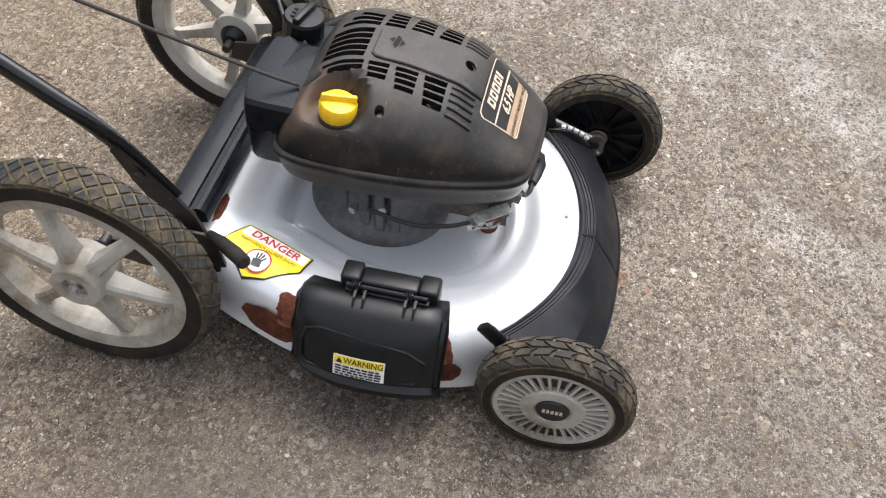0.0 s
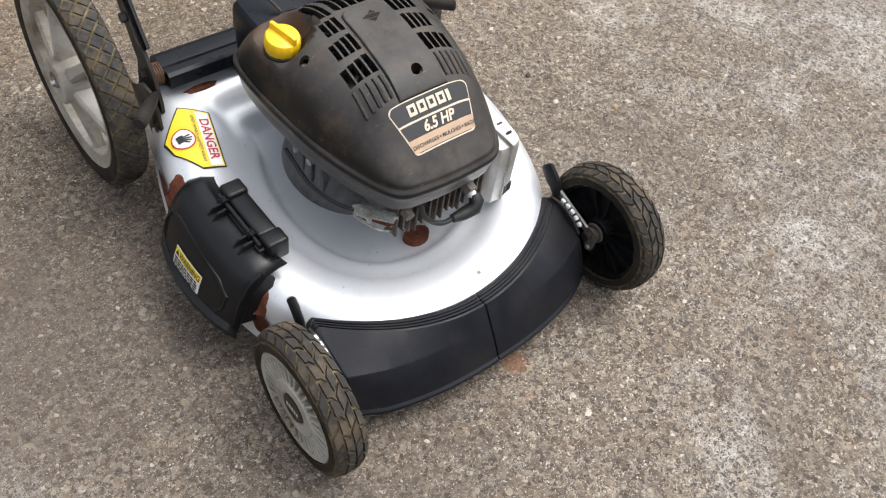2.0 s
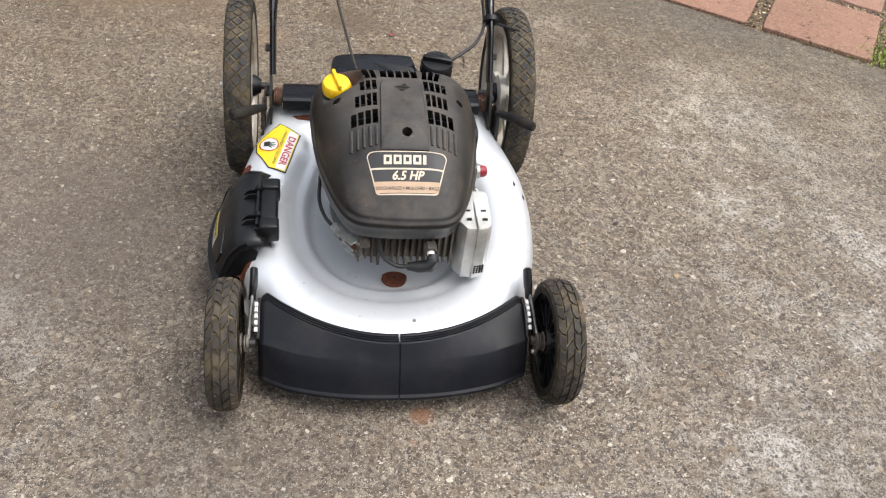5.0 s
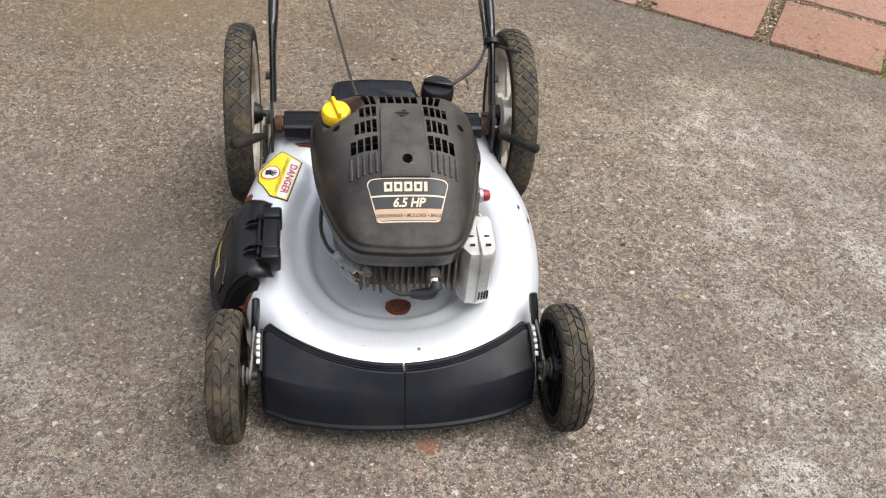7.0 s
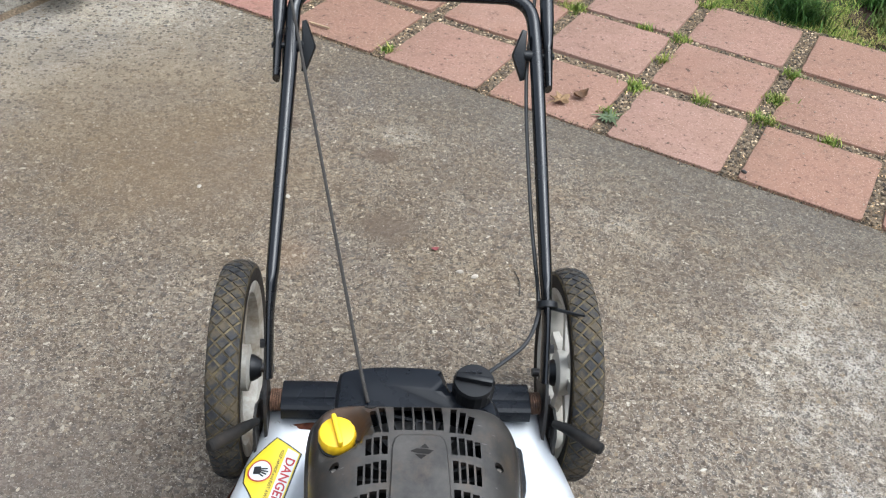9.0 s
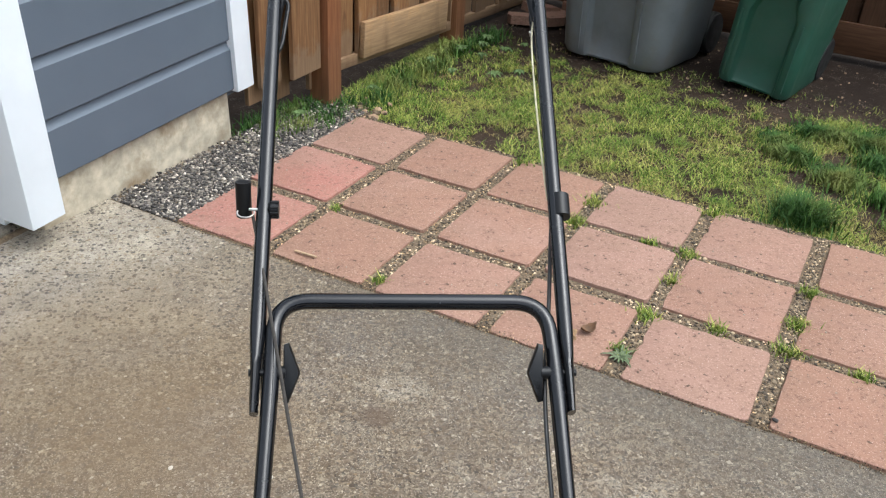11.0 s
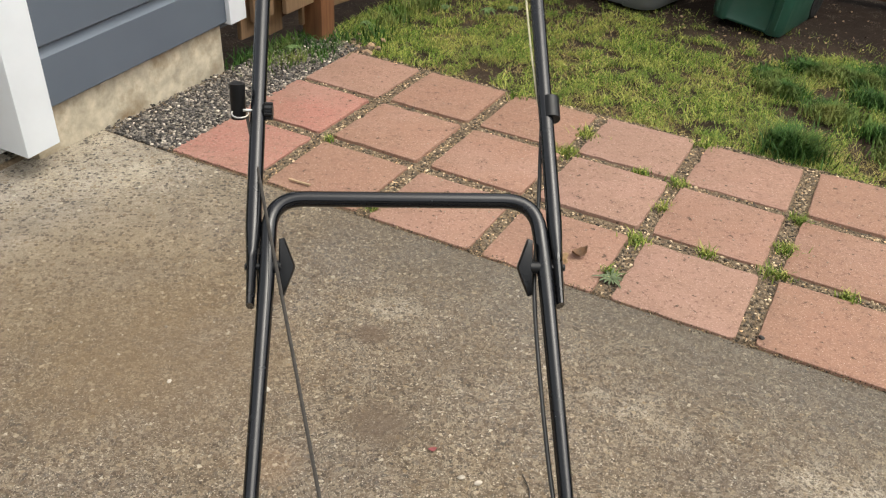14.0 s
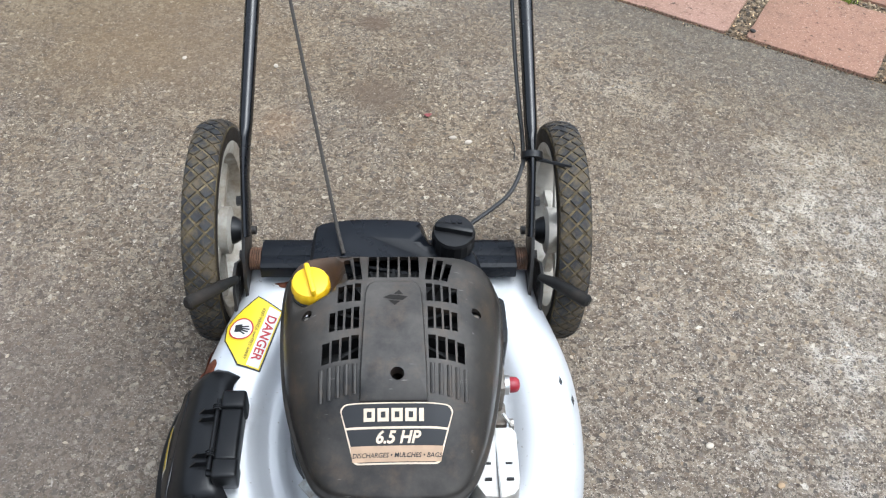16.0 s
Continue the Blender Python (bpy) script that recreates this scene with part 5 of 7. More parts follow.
# the maker's name stands as plain cream blocks
for k in range(5):
    x0 = -0.0355 + k * 0.0148
    w = 0.012 if k < 4 else 0.005
    plate_piece([(x0, 0.0415), (x0 + w, 0.0415), (x0 + w, 0.0545), (x0, 0.0545)], 0.0021, "name_block", INK_CREAM, rating)
    if k < 4:
        plate_piece([(x0 + 0.0035, 0.0450), (x0 + w - 0.0035, 0.0450), (x0 + w - 0.0035, 0.0510), (x0 + 0.0035, 0.0510)], 0.0025, "name_block", INK_BLACK, rating)

# yellow oil cap in its rusty hollow
OIL = Vector((-0.092, 0.370, 0.350))
bm = bmesh.new()
lathe(bm, [(0.0, 0.0), (0.020, 0.0), (0.0235, 0.003), (0.0235, 0.006), (0.019, 0.008), (0.0, 0.008)], 40, Matrix.Translation(OIL + Vector((0, 0, -0.012))) @ Matrix.Rotation(-math.pi / 2, 4, "Y"))
part("filler_collar", bm, DARK, mower)
bm = bmesh.new()
n = 60
loops = []
for r, z in ((0.016, -0.006), (0.0185, -0.004), (0.0195, 0.002), (0.0195, 0.010), (0.0180, 0.0135), (0.012, 0.0155), (0.001, 0.016)):
    loops.append([(r * (1 + (0.03 if k % 4 < 2 and r > 0.0185 else 0)) * math.cos(2 * math.pi * k / n), r * (1 + (0.03 if k % 4 < 2 and r > 0.0185 else 0)) * math.sin(2 * math.pi * k / n), z) for k in range(n)])
rings(bm, loops, True, (True, True))
box(bm, (-0.0185, -0.0028, 0.010), (0.0185, 0.0028, 0.0225), Matrix.Rotation(radians(105), 4, "Z"), 0.0022)
cap = part("oil_cap", bm, YELLOW, mower, "bright yellow oil filler cap with a finger grip", 0.5)
cap.matrix_local = Matrix.Translation(OIL) @ Matrix.Rotation(radians(8), 4, "X") @ Matrix.Scale(1.16, 4)

# fuel tank behind the cover, with its black cap
bm = bmesh.new()
tank = [(-0.100, 0.425), (-0.097, 0.478), (-0.088, 0.492), (-0.04, 0.500), (0.03, 0.498), (0.048, 0.49), (0.056, 0.478), (0.10, 0.475), (0.118, 0.45), (0.12, 0.40)]
tank_c = Vector((0.0, 0.43))
lo = 0.245
loops = []
for f, z in ((0.93, lo), (0.97, lo + 0.01), (0.985, 0.300), (1.0, 0.302), (1.0, 0.330), (0.985, 0.338), (0.94, 0.343), (0.8, 0.345), (0.5, 0.345)):
    loops.append([(tank_c.x + (x - tank_c.x) * f, tank_c.y + (y - tank_c.y) * f, z - (0.024 * min(1.0, max(0.0, (tank_c.x + (x - tank_c.x) * f - 0.040) / 0.014)) if z > 0.3 else 0.0)) for x, y in [(p.x, p.y) for p in smooth_path([(x, y, 0) for x, y in tank], 4)]])
rings(bm, loops, True, (True, True))
part("fuel_tank", bm, SATIN, mower, "charcoal plastic fuel tank behind the engine", 0.5)
FUEL = Vector((0.083, 0.472, 0.326))
bm = bmesh.new()
n = 60
loops = []
for r, z in ((0.027, -0.03), (0.028, -0.004), (0.0305, -0.002), (0.0305, 0.018), (0.0285, 0.0215), (0.0001, 0.0225)):
    k2 = 0.022 if r > 0.03 else 0
    loops.append([(r * (1 + (k2 if k % 3 == 0 else 0)) * math.cos(2 * math.pi * k / n), r * (1 + (k2 if k % 3 == 0 else 0)) * math.sin(2 * math.pi * k / n), z) for k in range(n)])
rings(bm, loops, True, (True, True))
box(bm, (-0.028, -0.0055, 0.018), (0.028, 0.0055, 0.029), Matrix.Rotation(radians(-12), 4, "Z"), 0.003)
fuel = part("fuel_cap", bm, BLACK, mower, "black ribbed fuel cap", 0.5)
fuel.matrix_local = Matrix.Translation(FUEL) @ Matrix.Rotation(radians(8), 4, "X") @ Matrix.Diagonal((0.90, 0.90, 1.15, 1))
for k in range(3):
    bm = bmesh.new()
    box(bm, (-0.012 + 0.009 * k, 0.012, 0.0222), (-0.006 + 0.009 * k, 0.018, 0.0235))
    part("cap_mark", bm, BUMPER, fuel)

# crankcase, cylinder with fins, linkage
bm = bmesh.new()
loops = []
for r, z in ((0.099, 0.110), (0.100, 0.124), (0.098, 0.131), (0.095, 0.137), (0.086, 0.144), (0.078, 0.160), (0.076, 0.190), (0.076, 0.245)):
    loops.append([(0.0 + r * 0.98 * math.cos(2 * math.pi * k / 48), 0.341 + r * math.sin(2 * math.pi * k / 48), z + 0.1 * (0.341 + r * math.sin(2 * math.pi * k / 48) - 0.29)) for k in range(48)])
rings(bm, loops, True, (True, True))
crank = part("crankcase", bm, CASTING, mower, "grimy cast-alloy crankcase", 0.5)
for a in (168, 182, 196, 145, 330):
    bm = bmesh.new()
    box(bm, (0.070, -0.007, 0.14), (0.090, 0.007, 0.235), Matrix.Translation((0.004, 0.325, 0)) @ Matrix.Rotation(radians(a), 4, "Z"), 0.002, 1)
    part("casting_boss", bm, CASTING, crank)
for a, z in ((189, 0.185), (160, 0.17)):
    bm = bmesh.new()
    c, s = math.cos(radians(a)), math.sin(radians(a))
    disc(bm, (0.0 + 0.078 * c, 0.331 + 0.078 * s, z), (c, s, 0), 0.006, 0.01, 6)
    part("crankcase_bolt", bm, STEEL, crank)
bm = bmesh.new()
box(bm, (-0.050, 0.172, 0.165), (0.088, 0.25, 0.250), None, 0.004)
cyl = part("cylinder", bm, FIN, mower, "finned grimy alloy cylinder head")
for k in range(15):
    x = -0.058 + 0.0104 * k
    bm = bmesh.new()
    dz = 0.006 * math.sin(k * 1.7)
    box(bm, (x - 0.0017, 0.150 + 0.004 * abs(k - 7) / 7, 0.172 + dz), (x + 0.0017, 0.180, 0.250), None, 0.0007, 1)
    part("cooling_fin", bm, FIN, cyl)
bm = bmesh.new()
disc(bm, (0.052, 0.152, 0.214), (0.05, -1, -0.35), 0.0105, 0.014, 6)
part("plug_nut", bm, ALLOY, cyl, "grimy spark plug nut")
bm = bmesh.new()
disc(bm, (0.053, 0.141, 0.207), (0.05, -1, -0.4), 0.006, 0.012, 14)
part("spark_plug", bm, INK_WHITE, cyl, "white ceramic spark plug")
bm = bmesh.new()
sweep(bm, [(0.056, 0.137, 0.206), (0.056, 0.130, 0.199), (0.051, 0.127, 0.190), (0.034, 0.129, 0.186), (0.017, 0.131, 0.185)], [0.008, 0.0105, 0.0105, 0.0092, 0.0062], 12)
part("plug_boot", bm, CABLE, mower, "black rubber spark plug boot")
bm = bmesh.new()
sweep(bm, smooth_path([(0.019, 0.131, 0.185), (0.002, 0.132, 0.185), (-0.016, 0.137, 0.194), (-0.027, 0.143, 0.212), (-0.030, 0.155, 0.245)], 6), 0.0036, 10)
part("plug_lead", bm, CABLE, mower, "black plug lead looping under the cover")
bm = bmesh.new()
m = Matrix.Translation((-0.072, 0.176, 0.197)) @ Matrix.Rotation(radians(-50), 4, "Z") @ Matrix.Rotation(radians(12), 4, "X") @ Matrix.Scale(1.15, 4)
prism(bm, [(-0.031, 0.004), (-0.026, -0.012), (-0.012, -0.016), (-0.004, -0.010), (0.003, -0.024), (0.016, -0.027), (0.022, -0.018), (0.023, 0.014), (0.010, 0.019), (-0.020, 0.020), (-0.030, 0.015)], -0.0015, 0.0015, lambda p: m @ Vector((p.x, p.z, p.y)))
box(bm, (-0.026, -0.012, 0.016), (0.020, 0.0015, 0.0185), m, 0.0005, 1)
link = part("linkage_plate", bm, ZINC, mower, "bright zinc throttle linkage plate", 0.4)
for dx, dz, r, mt in ((-0.021, 0.007, 0.0065, ALLOY), (-0.018, -0.009, 0.0045, DARK), (0.010, 0.006, 0.006, DARK), (0.012, -0.017, 0.0055, ALLOY), (-0.006, 0.010, 0.0035, DARK), (0.016, -0.004, 0.0025, DARK)):
    bm = bmesh.new()
    disc(bm, m @ Vector((dx, -0.001, dz)), m.to_3x3() @ Vector((0, -1, 0)), r, 0.004 if mt is ALLOY else 0.0012, 12, 0.0005)
    part("linkage_rivet", bm, mt, link)
bm = bmesh.new()
sweep(bm, [m @ Vector(p) for p in ((-0.024, -0.006, 0.004), (-0.010, -0.009, -0.004), (0.004, -0.008, -0.012), (0.014, -0.005, -0.016))], 0.0016, 8)
part("linkage_rod", bm, ZINC, link)
bm = bmesh.new()
prism(bm, [(0.0, 0.0), (0.02, -0.003), (0.026, 0.008), (0.012, 0.013), (-0.002, 0.009)], -0.004, -0.0025, lambda p: m @ Vector((p.x - 0.006, p.z, p.y - 0.004)))
part("rust_patch", bm, RUST, link, "brown rust bloom")
bm = bmesh.new()
sweep(bm, smooth_path([(-0.115, 0.33, 0.215), (-0.118, 0.27, 0.205), (-0.110, 0.225, 0.206), (-0.096, 0.198, 0.206)], 6), 0.003, 8)
part("throttle_cable", bm, CABLE, mower, "black throttle cable under the cover")
bm = bmesh.new()
disc(bm, (-0.050, 0.152, 0.222), (0, -1, -0.2), 0.008, 0.012, 6)
part("head_bolt", bm, ALLOY, cyl)

# silver muffler guard
bm = bmesh.new()
prof = [(x - 0.010, y) for x, y in ((0.106, 0.172), (0.108, 0.165), (0.118, 0.150), (0.140, 0.148), (0.152, 0.152), (0.158, 0.159), (0.160, 0.170), (0.161, 0.232), (0.156, 0.240), (0.110, 0.240), (0.106, 0.236))]
loops = []
for f, z in ((0.80, 0.140), (0.94, 0.143), (1.0, 0.151), (1.0, 0.238), (0.985, 0.245), (0.95, 0.2485), (0.5, 0.2495)):
    loops.append([(0.123 + (x - 0.123) * f, 0.196 + (y - 0.196) * f, z + 0.05 * (y - 0.2)) for x, y in prof])
rings(bm, loops, True, (True, True))
muf = part("muffler", bm, MUFFLER, mower, "silver pressed-steel muffler guard", 0.5)
bm = bmesh.new()
box(bm, (0.1235, 0.1465, 0.145), (0.1262, 0.2405, 0.2515), None, 0.001, 1)
part("muffler_seam", bm, STEEL, muf)
for x, y in ((0.113, 0.170), (0.138, 0.170), (0.113, 0.190), (0.138, 0.190)):
    bm = bmesh.new()
    box(bm, (x - 0.004, y, 0.247), (x + 0.004, y + 0.0025, 0.2505))
    part("guard_slot", bm, DARK, muf)
for k in range(4):
    for j in range(4):
        bm = bmesh.new()
        disc(bm, (0.129 + 0.0045 * j, 0.1492 + 0.0009 * j, 0.154 + 0.0045 * k), (0.1, -1, 0), 0.0019, 0.0016, 8)
        part("outlet_hole", bm, DARK, muf)

# carburettor with red primer bulb
bm = bmesh.new()
box(bm, (0.112, 0.285, 0.205), (0.142, 0.335, 0.262), None, 0.005)
box(bm, (0.125, 0.265, 0.185), (0.146, 0.300, 0.215), None, 0.004)
carb = part("carburettor", bm, ALLOY, mower, "grey alloy carburettor beside the cover")
bm = bmesh.new()
disc(bm, (0.140, 0.310, 0.236), (1, 0, 0), 0.0125, 0.010, 20, 0.001)
part("primer_collar", bm, STEEL, carb)
bm = bmesh.new()
lathe(bm, [(0.0115, 0.0), (0.0115, 0.006), (0.0108, 0.011), (0.0085, 0.0145), (0.004, 0.0162), (0.0, 0.0165)], 24, Matrix.Translation((0.149, 0.310, 0.236)) @ Matrix.Scale(0.88, 4))
part("primer_bulb", bm, RED, carb, "dark red rubber primer bulb")
bm = bmesh.new()
loops = []
for f, x in ((0.8, 0.118), (1.0, 0.122), (1.0, 0.141), (0.94, 0.146), (0.8, 0.148), (0.3, 0.1485)):
    loops.append([(x, 0.376 + (y - 0.376) * f, 0.256 + (z - 0.256) * f) for y, z in ((0.340, 0.224), (0.349, 0.214), (0.405, 0.218), (0.414, 0.228), (0.414, 0.282), (0.406, 0.291), (0.352, 0.292), (0.341, 0.283))])
rings(bm, loops, True, (True, True))
part("air_cover", bm, BLACK, mower, "black plastic air filter cover beside the engine", 0.5)
bm = bmesh.new()
sweep(bm, [(0.14, 0.275, 0.225), (0.152, 0.262, 0.215), (0.150, 0.250, 0.222), (0.156, 0.244, 0.208)], 0.0022, 8)
disc(bm, (0.148, 0.268, 0.214), (1, 0, 0), 0.006, 0.005, 8)
part("choke_link", bm, STEEL, carb)

# ---- side discharge flap ----
bm = bmesh.new()
# section from the hinge outwards and down; wide at the foot, narrower at the top
sec = [(-0.202, 0.172, 0.201, 0.384), (-0.220, 0.176, 0.197, 0.390), (-0.236, 0.175, 0.194, 0.393), (-0.247, 0.169, 0.192, 0.393), (-0.256, 0.159, 0.192, 0.392), (-0.268, 0.140, 0.192, 0.390), (-0.278, 0.110, 0.193, 0.388), (-0.282, 0.098, 0.193, 0.389), (-0.289, 0.093, 0.190, 0.389), (-0.289, 0.083, 0.190, 0.389)]
loops = []
for x, z, ya, yb in sec:
    lp = []
    for k in range(17):
        t = k / 16
        bow = -0.014 * (1 - (2 * t - 1) ** 2) * min(1, (0.2 - z) / 0.08)
        edge = 0.012 * max(0, abs(2 * t - 1) - 0.82) / 0.18
        tuck = max(0.0, (t - 0.62) / 0.38) ** 2 * max(0.0, (0.125 - z) / 0.05)
        lp.append((x + bow + edge * (0.7 if z < 0.18 else 0.2) + 0.010 * tuck, ya + (yb - ya) * t, z - edge * 0.9 + 0.016 * tuck))
    loops.append(lp)
rings(bm, loops, False)
flap = part("discharge_flap", bm, BLACK, mower, "black plastic side discharge flap", 0.5)
sol = flap.modifiers.new("thickness", "SOLIDIFY")
sol.thickness, sol.offset = 0.006, -1
for y0, s in ((0.196, 1), (0.366, -1)):
    bm = bmesh.new()
    pts = [(x + 0.002, z - 0.004) for x, z, a, b in sec[2:8]]
    lo = [(x, y0 if s > 0 else y0 + 0.012, z) for x, z in pts] + [(-0.235, y0, 0.08), (-0.215, y0, 0.15)]
    prof = [Vector((x, y, z)) for x, y, z in lo]
    rings(bm, [prof, [p + Vector((0, 0.005, 0)) for p in prof]], True, (True, True))
    part("flap_cheek", bm, BLACK, flap)
bm = bmesh.new()
box(bm, (-0.222, 0.222, 0.154), (-0.187, 0.330, 0.180), None, 0.003)
box(bm, (-0.213, 0.213, 0.158), (-0.182, 0.239, 0.192), None, 0.0045, 3)
box(bm, (-0.213, 0.312, 0.158), (-0.182, 0.338, 0.193), None, 0.0045, 3)
box(bm, (-0.2125, 0.238, 0.158), (-0.1845, 0.313, 0.189), None, 0.0045, 3)
part("hinge_block", bm, BLACK, mower, "black plastic hinge block of the flap")
for y in (0.238, 0.250, 0.302, 0.314):
    bm = bmesh.new()
    prof = [(-0.212, 0.176), (-0.222, 0.186), (-0.234, 0.184), (-0.250, 0.165), (-0.240, 0.160)]
    rings(bm, [[(x, y - 0.0016, z) for x, z in prof], [(x, y + 0.0016, z) for x, z in prof]], True, (True, True))
    part("flap_rib", bm, BLACK, flap)
bm = bmesh.new()
sweep(bm, [(-0.217, 0.225, 0.185), (-0.217, 0.328, 0.185)], 0.003, 10)
part("hinge_pin", bm, BLACK, flap)
for y in (0.243, 0.310):
    bm = bmesh.new()
    coil = [(-0.217 + 0.006 * math.cos(k * 0.7), y + 0.00035 * k, 0.185 + 0.006 * math.sin(k * 0.7)) for k in range(30)]
    sweep(bm, coil, 0.0012, 6)
    part("hinge_spring", bm, BLACK, flap)


# warning sticker on the flap's face
def on_flap(p, lift):
    """x along the flap (forwards), y up its face."""
    z = 0.1145 + p[1] * 0.95
    y = 0.294 - p[0]
    xs = float(np.interp(z, [0.090, 0.108, 0.140, 0.159], [-0.283, -0.278, -0.268, -0.256]))
    ya = 0.192
    yb = float(np.interp(z, [0.090, 0.108, 0.140, 0.159], [0.389, 0.388, 0.390, 0.392]))
    t = (y - ya) / (yb - ya)
    bow = -0.014 * (1 - (2 * t - 1) ** 2) * min(1, (0.2 - z) / 0.08)
    return Vector((xs + bow - lift, y, z + lift * 0.4))


def flap_piece(x0, y0, x1, y1, lift, name, mat, parent):
    bm = bmesh.new()
    rings(bm, [[on_flap((x0 + (x1 - x0) * k / 6, y), lift) for k in range(7)] for y in (y0, (y0 + y1) / 2, y1)], False)
    return part(name, bm, mat, parent)


sticker = flap_piece(-0.033, -0.0155, 0.033, 0.0155, 0.0010, "warning_sticker", INK_WHITE, flap)
sticker["label"] = "small yellow and white warning sticker"
flap_piece(-0.0315, 0.004, 0.0315, 0.0142, 0.0015, "sticker_head", INK_YELLOW, sticker)
bm = letters("WARNING", 0.0105, weight=0.0002)
for v in bm.verts:
    v.co = on_flap((v.co.x + 0.006, v.co.y + 0.0091), 0.0021)
part("lettering", bm, INK_BLACK, sticker, smooth=0)
bm = bmesh.new()
bm.faces.new([bm.verts.new(on_flap(p, 0.0021)) for p in ((-0.0295, 0.0052), (-0.0205, 0.0052), (-0.025, 0.0128))])
part("sticker_triangle", bm, INK_BLACK, sticker, smooth=0)
bm = bmesh.new()
rim_pts = [(0.070, -0.013), (0.078, -0.002), (0.079, 0.020), (0.058, 0.031), (-0.055, 0.040), (-0.072, 0.035), (-0.078, 0.018), (-0.078, -0.006), (-0.070, -0.014), (0.0, -0.0165), (0.070, -0.013)]
sweep(bm, [on_flap(p, 0.0002) for p in rim_pts], 0.0022, 8)
part("panel_rim", bm, BLACK, flap)
rnd = random.Random(4)
for k in range(4):
    x = -0.030
    while x < 0.027:
        w = rnd.uniform(0.004, 0.009)
        flap_piece(x, -0.0135 + 0.0041 * k, min(x + w, 0.030), -0.0108 + 0.0041 * k, 0.0017, "text_bar", INK_BLACK, sticker)
        x += w + 0.0016

# ---- rear crossbar and brackets ----
bm = bmesh.new()
sec2 = [(y - 0.008, z + 0.02) for y, z in ((0.528, 0.186), (0.528, 0.198), (0.530, 0.204), (0.535, 0.2075), (0.541, 0.208), (0.543, 0.2055), (0.549, 0.2055), (0.551, 0.208), (0.562, 0.2105), (0.573, 0.210), (0.582, 0.207), (0.588, 0.201), (0.591, 0.193), (0.592, 0.17))]
rings(bm, [[(x, y, z) for y, z in sec2] for x in (-0.181, -0.177, 0.177, 0.181)], True, (True, True))
part("rear_crossbar", bm, SATIN, mower, "charcoal channel bar across the deck's rear", 0.4)
bm = bmesh.new()
rings(bm, [[(x, 0.582, 0.185), (x, 0.594, 0.15), (x, 0.604, 0.10), (x, 0.612, 0.045), (x, 0.607, 0.045), (x, 0.598, 0.10), (x, 0.588, 0.15), (x, 0.576, 0.18)] for x in (-0.17, 0.17)], True, (True, True))
part("rear_flap", bm, BLACK, mower, "black rear trailing flap")
for sgn in (-1, 1):
    bm = bmesh.new()
    prof = [(0.505, 0.15), (0.508, 0.20), (0.524, 0.243), (0.566, 0.298), (0.600, 0.338), (0.612, 0.328), (0.592, 0.285), (0.566, 0.236), (0.575, 0.19), (0.60, 0.15), (0.56, 0.12)]
    rings(bm, [[(sgn * 0.2, y, z) for y, z in prof], [(sgn * 0.2045, y, z) for y, z in prof]], True, (True, True))
    br = part("handle_bracket", bm, BRACKET, mower, "grimy black steel handle bracket")
    bm = bmesh.new()
    disc(bm, (sgn * 0.181, 0.548, 0.215), (sgn, 0, 0), 0.012, 0.020, 20, 0.002)
    part("pivot_boss", bm, BRACKET, br)
    bm = bmesh.new()
    sweep(bm, [(sgn * (0.1825 + 0.016 * k / 60), 0.548 + 0.0155 * math.cos(k * 0.524), 0.215 + 0.0155 * math.sin(k * 0.524)) for k in range(61)], 0.0016, 6)
    part("torsion_spring", bm, SPRING, br, "rusty coiled torsion spring")
    bm = bmesh.new()
    prof = [(0.485, 0.12), (0.486, 0.17), (0.492, 0.205), (0.508, 0.225), (0.53, 0.225), (0.56, 0.20), (0.60, 0.185), (0.64, 0.18), (0.65, 0.15), (0.60, 0.14), (0.53, 0.15), (0.505, 0.11)]
    rings(bm, [[(sgn * 0.214, y, z) for y, z in prof], [(sgn * 0.218, y, z) for y, z in prof]], True, (True, True))
    arm = part("wheel_arm", bm, BRACKET, mower, "grimy black wheel height arm")
    for k in range(5):
        bm = bmesh.new()
        disc(bm, (sgn * 0.213, 0.487 + 0.011 * k, 0.150 + 0.016 * k - 0.0016 * k * k), (sgn, 0, 0), 0.005, 0.008, 8)
        part("arm_notch", bm, BRACKET, arm)
    bm = bmesh.new()
    if sgn > 0:
        grip = [(0.212, 0.505, 0.222), (0.232, 0.490, 0.226), (0.258, 0.466, 0.228), (0.272, 0.454, 0.228), (0.2745, 0.452, 0.228)]
    else:
        grip = [(-0.212, 0.502, 0.222), (-0.229, 0.480, 0.232), (-0.252, 0.450, 0.243), (-0.264, 0.436, 0.248), (-0.266, 0.434, 0.249)]
    sweep(bm, grip, [0.0055, 0.0085, 0.0095, 0.0090, 0.006], 14)
    part("lever_grip", bm, GRIP, arm, "worn black rubber height lever grip")
    for y, z in ((0.582, 0.296), (0.546, 0.225)):
        bm = bmesh.new()
        disc(bm, (sgn * 0.204, y, z), (sgn, 0, 0), 0.007, 0.008, 6)
        part("bracket_bolt", bm, BRACKET, br)


# ---- handle ----
SLOPE = 0.665


def hz(y):
    return 0.343 + SLOPE * (y - 0.599)


R_T = 0.0112
bm = bmesh.new()
pts = fillet([(-0.1985, 0.548, 0.262), (-0.1985, 0.612, hz(0.612)), (-0.190, 0.94, hz(0.94)), (-0.190, 1.036, hz(1.036)), (0.188, 1.036, hz(1.036)), (0.194, 0.94, hz(0.94)), (0.1985, 0.612, hz(0.612)), (0.1985, 0.548, 0.262)], 0.048, 8)
fl = []
for p in pts:
    k = min(1.0, max(0.0, (p.y - 0.60) / 0.08))
    fl.append((0.55 + 0.45 * k, 1.35 - 0.35 * k))
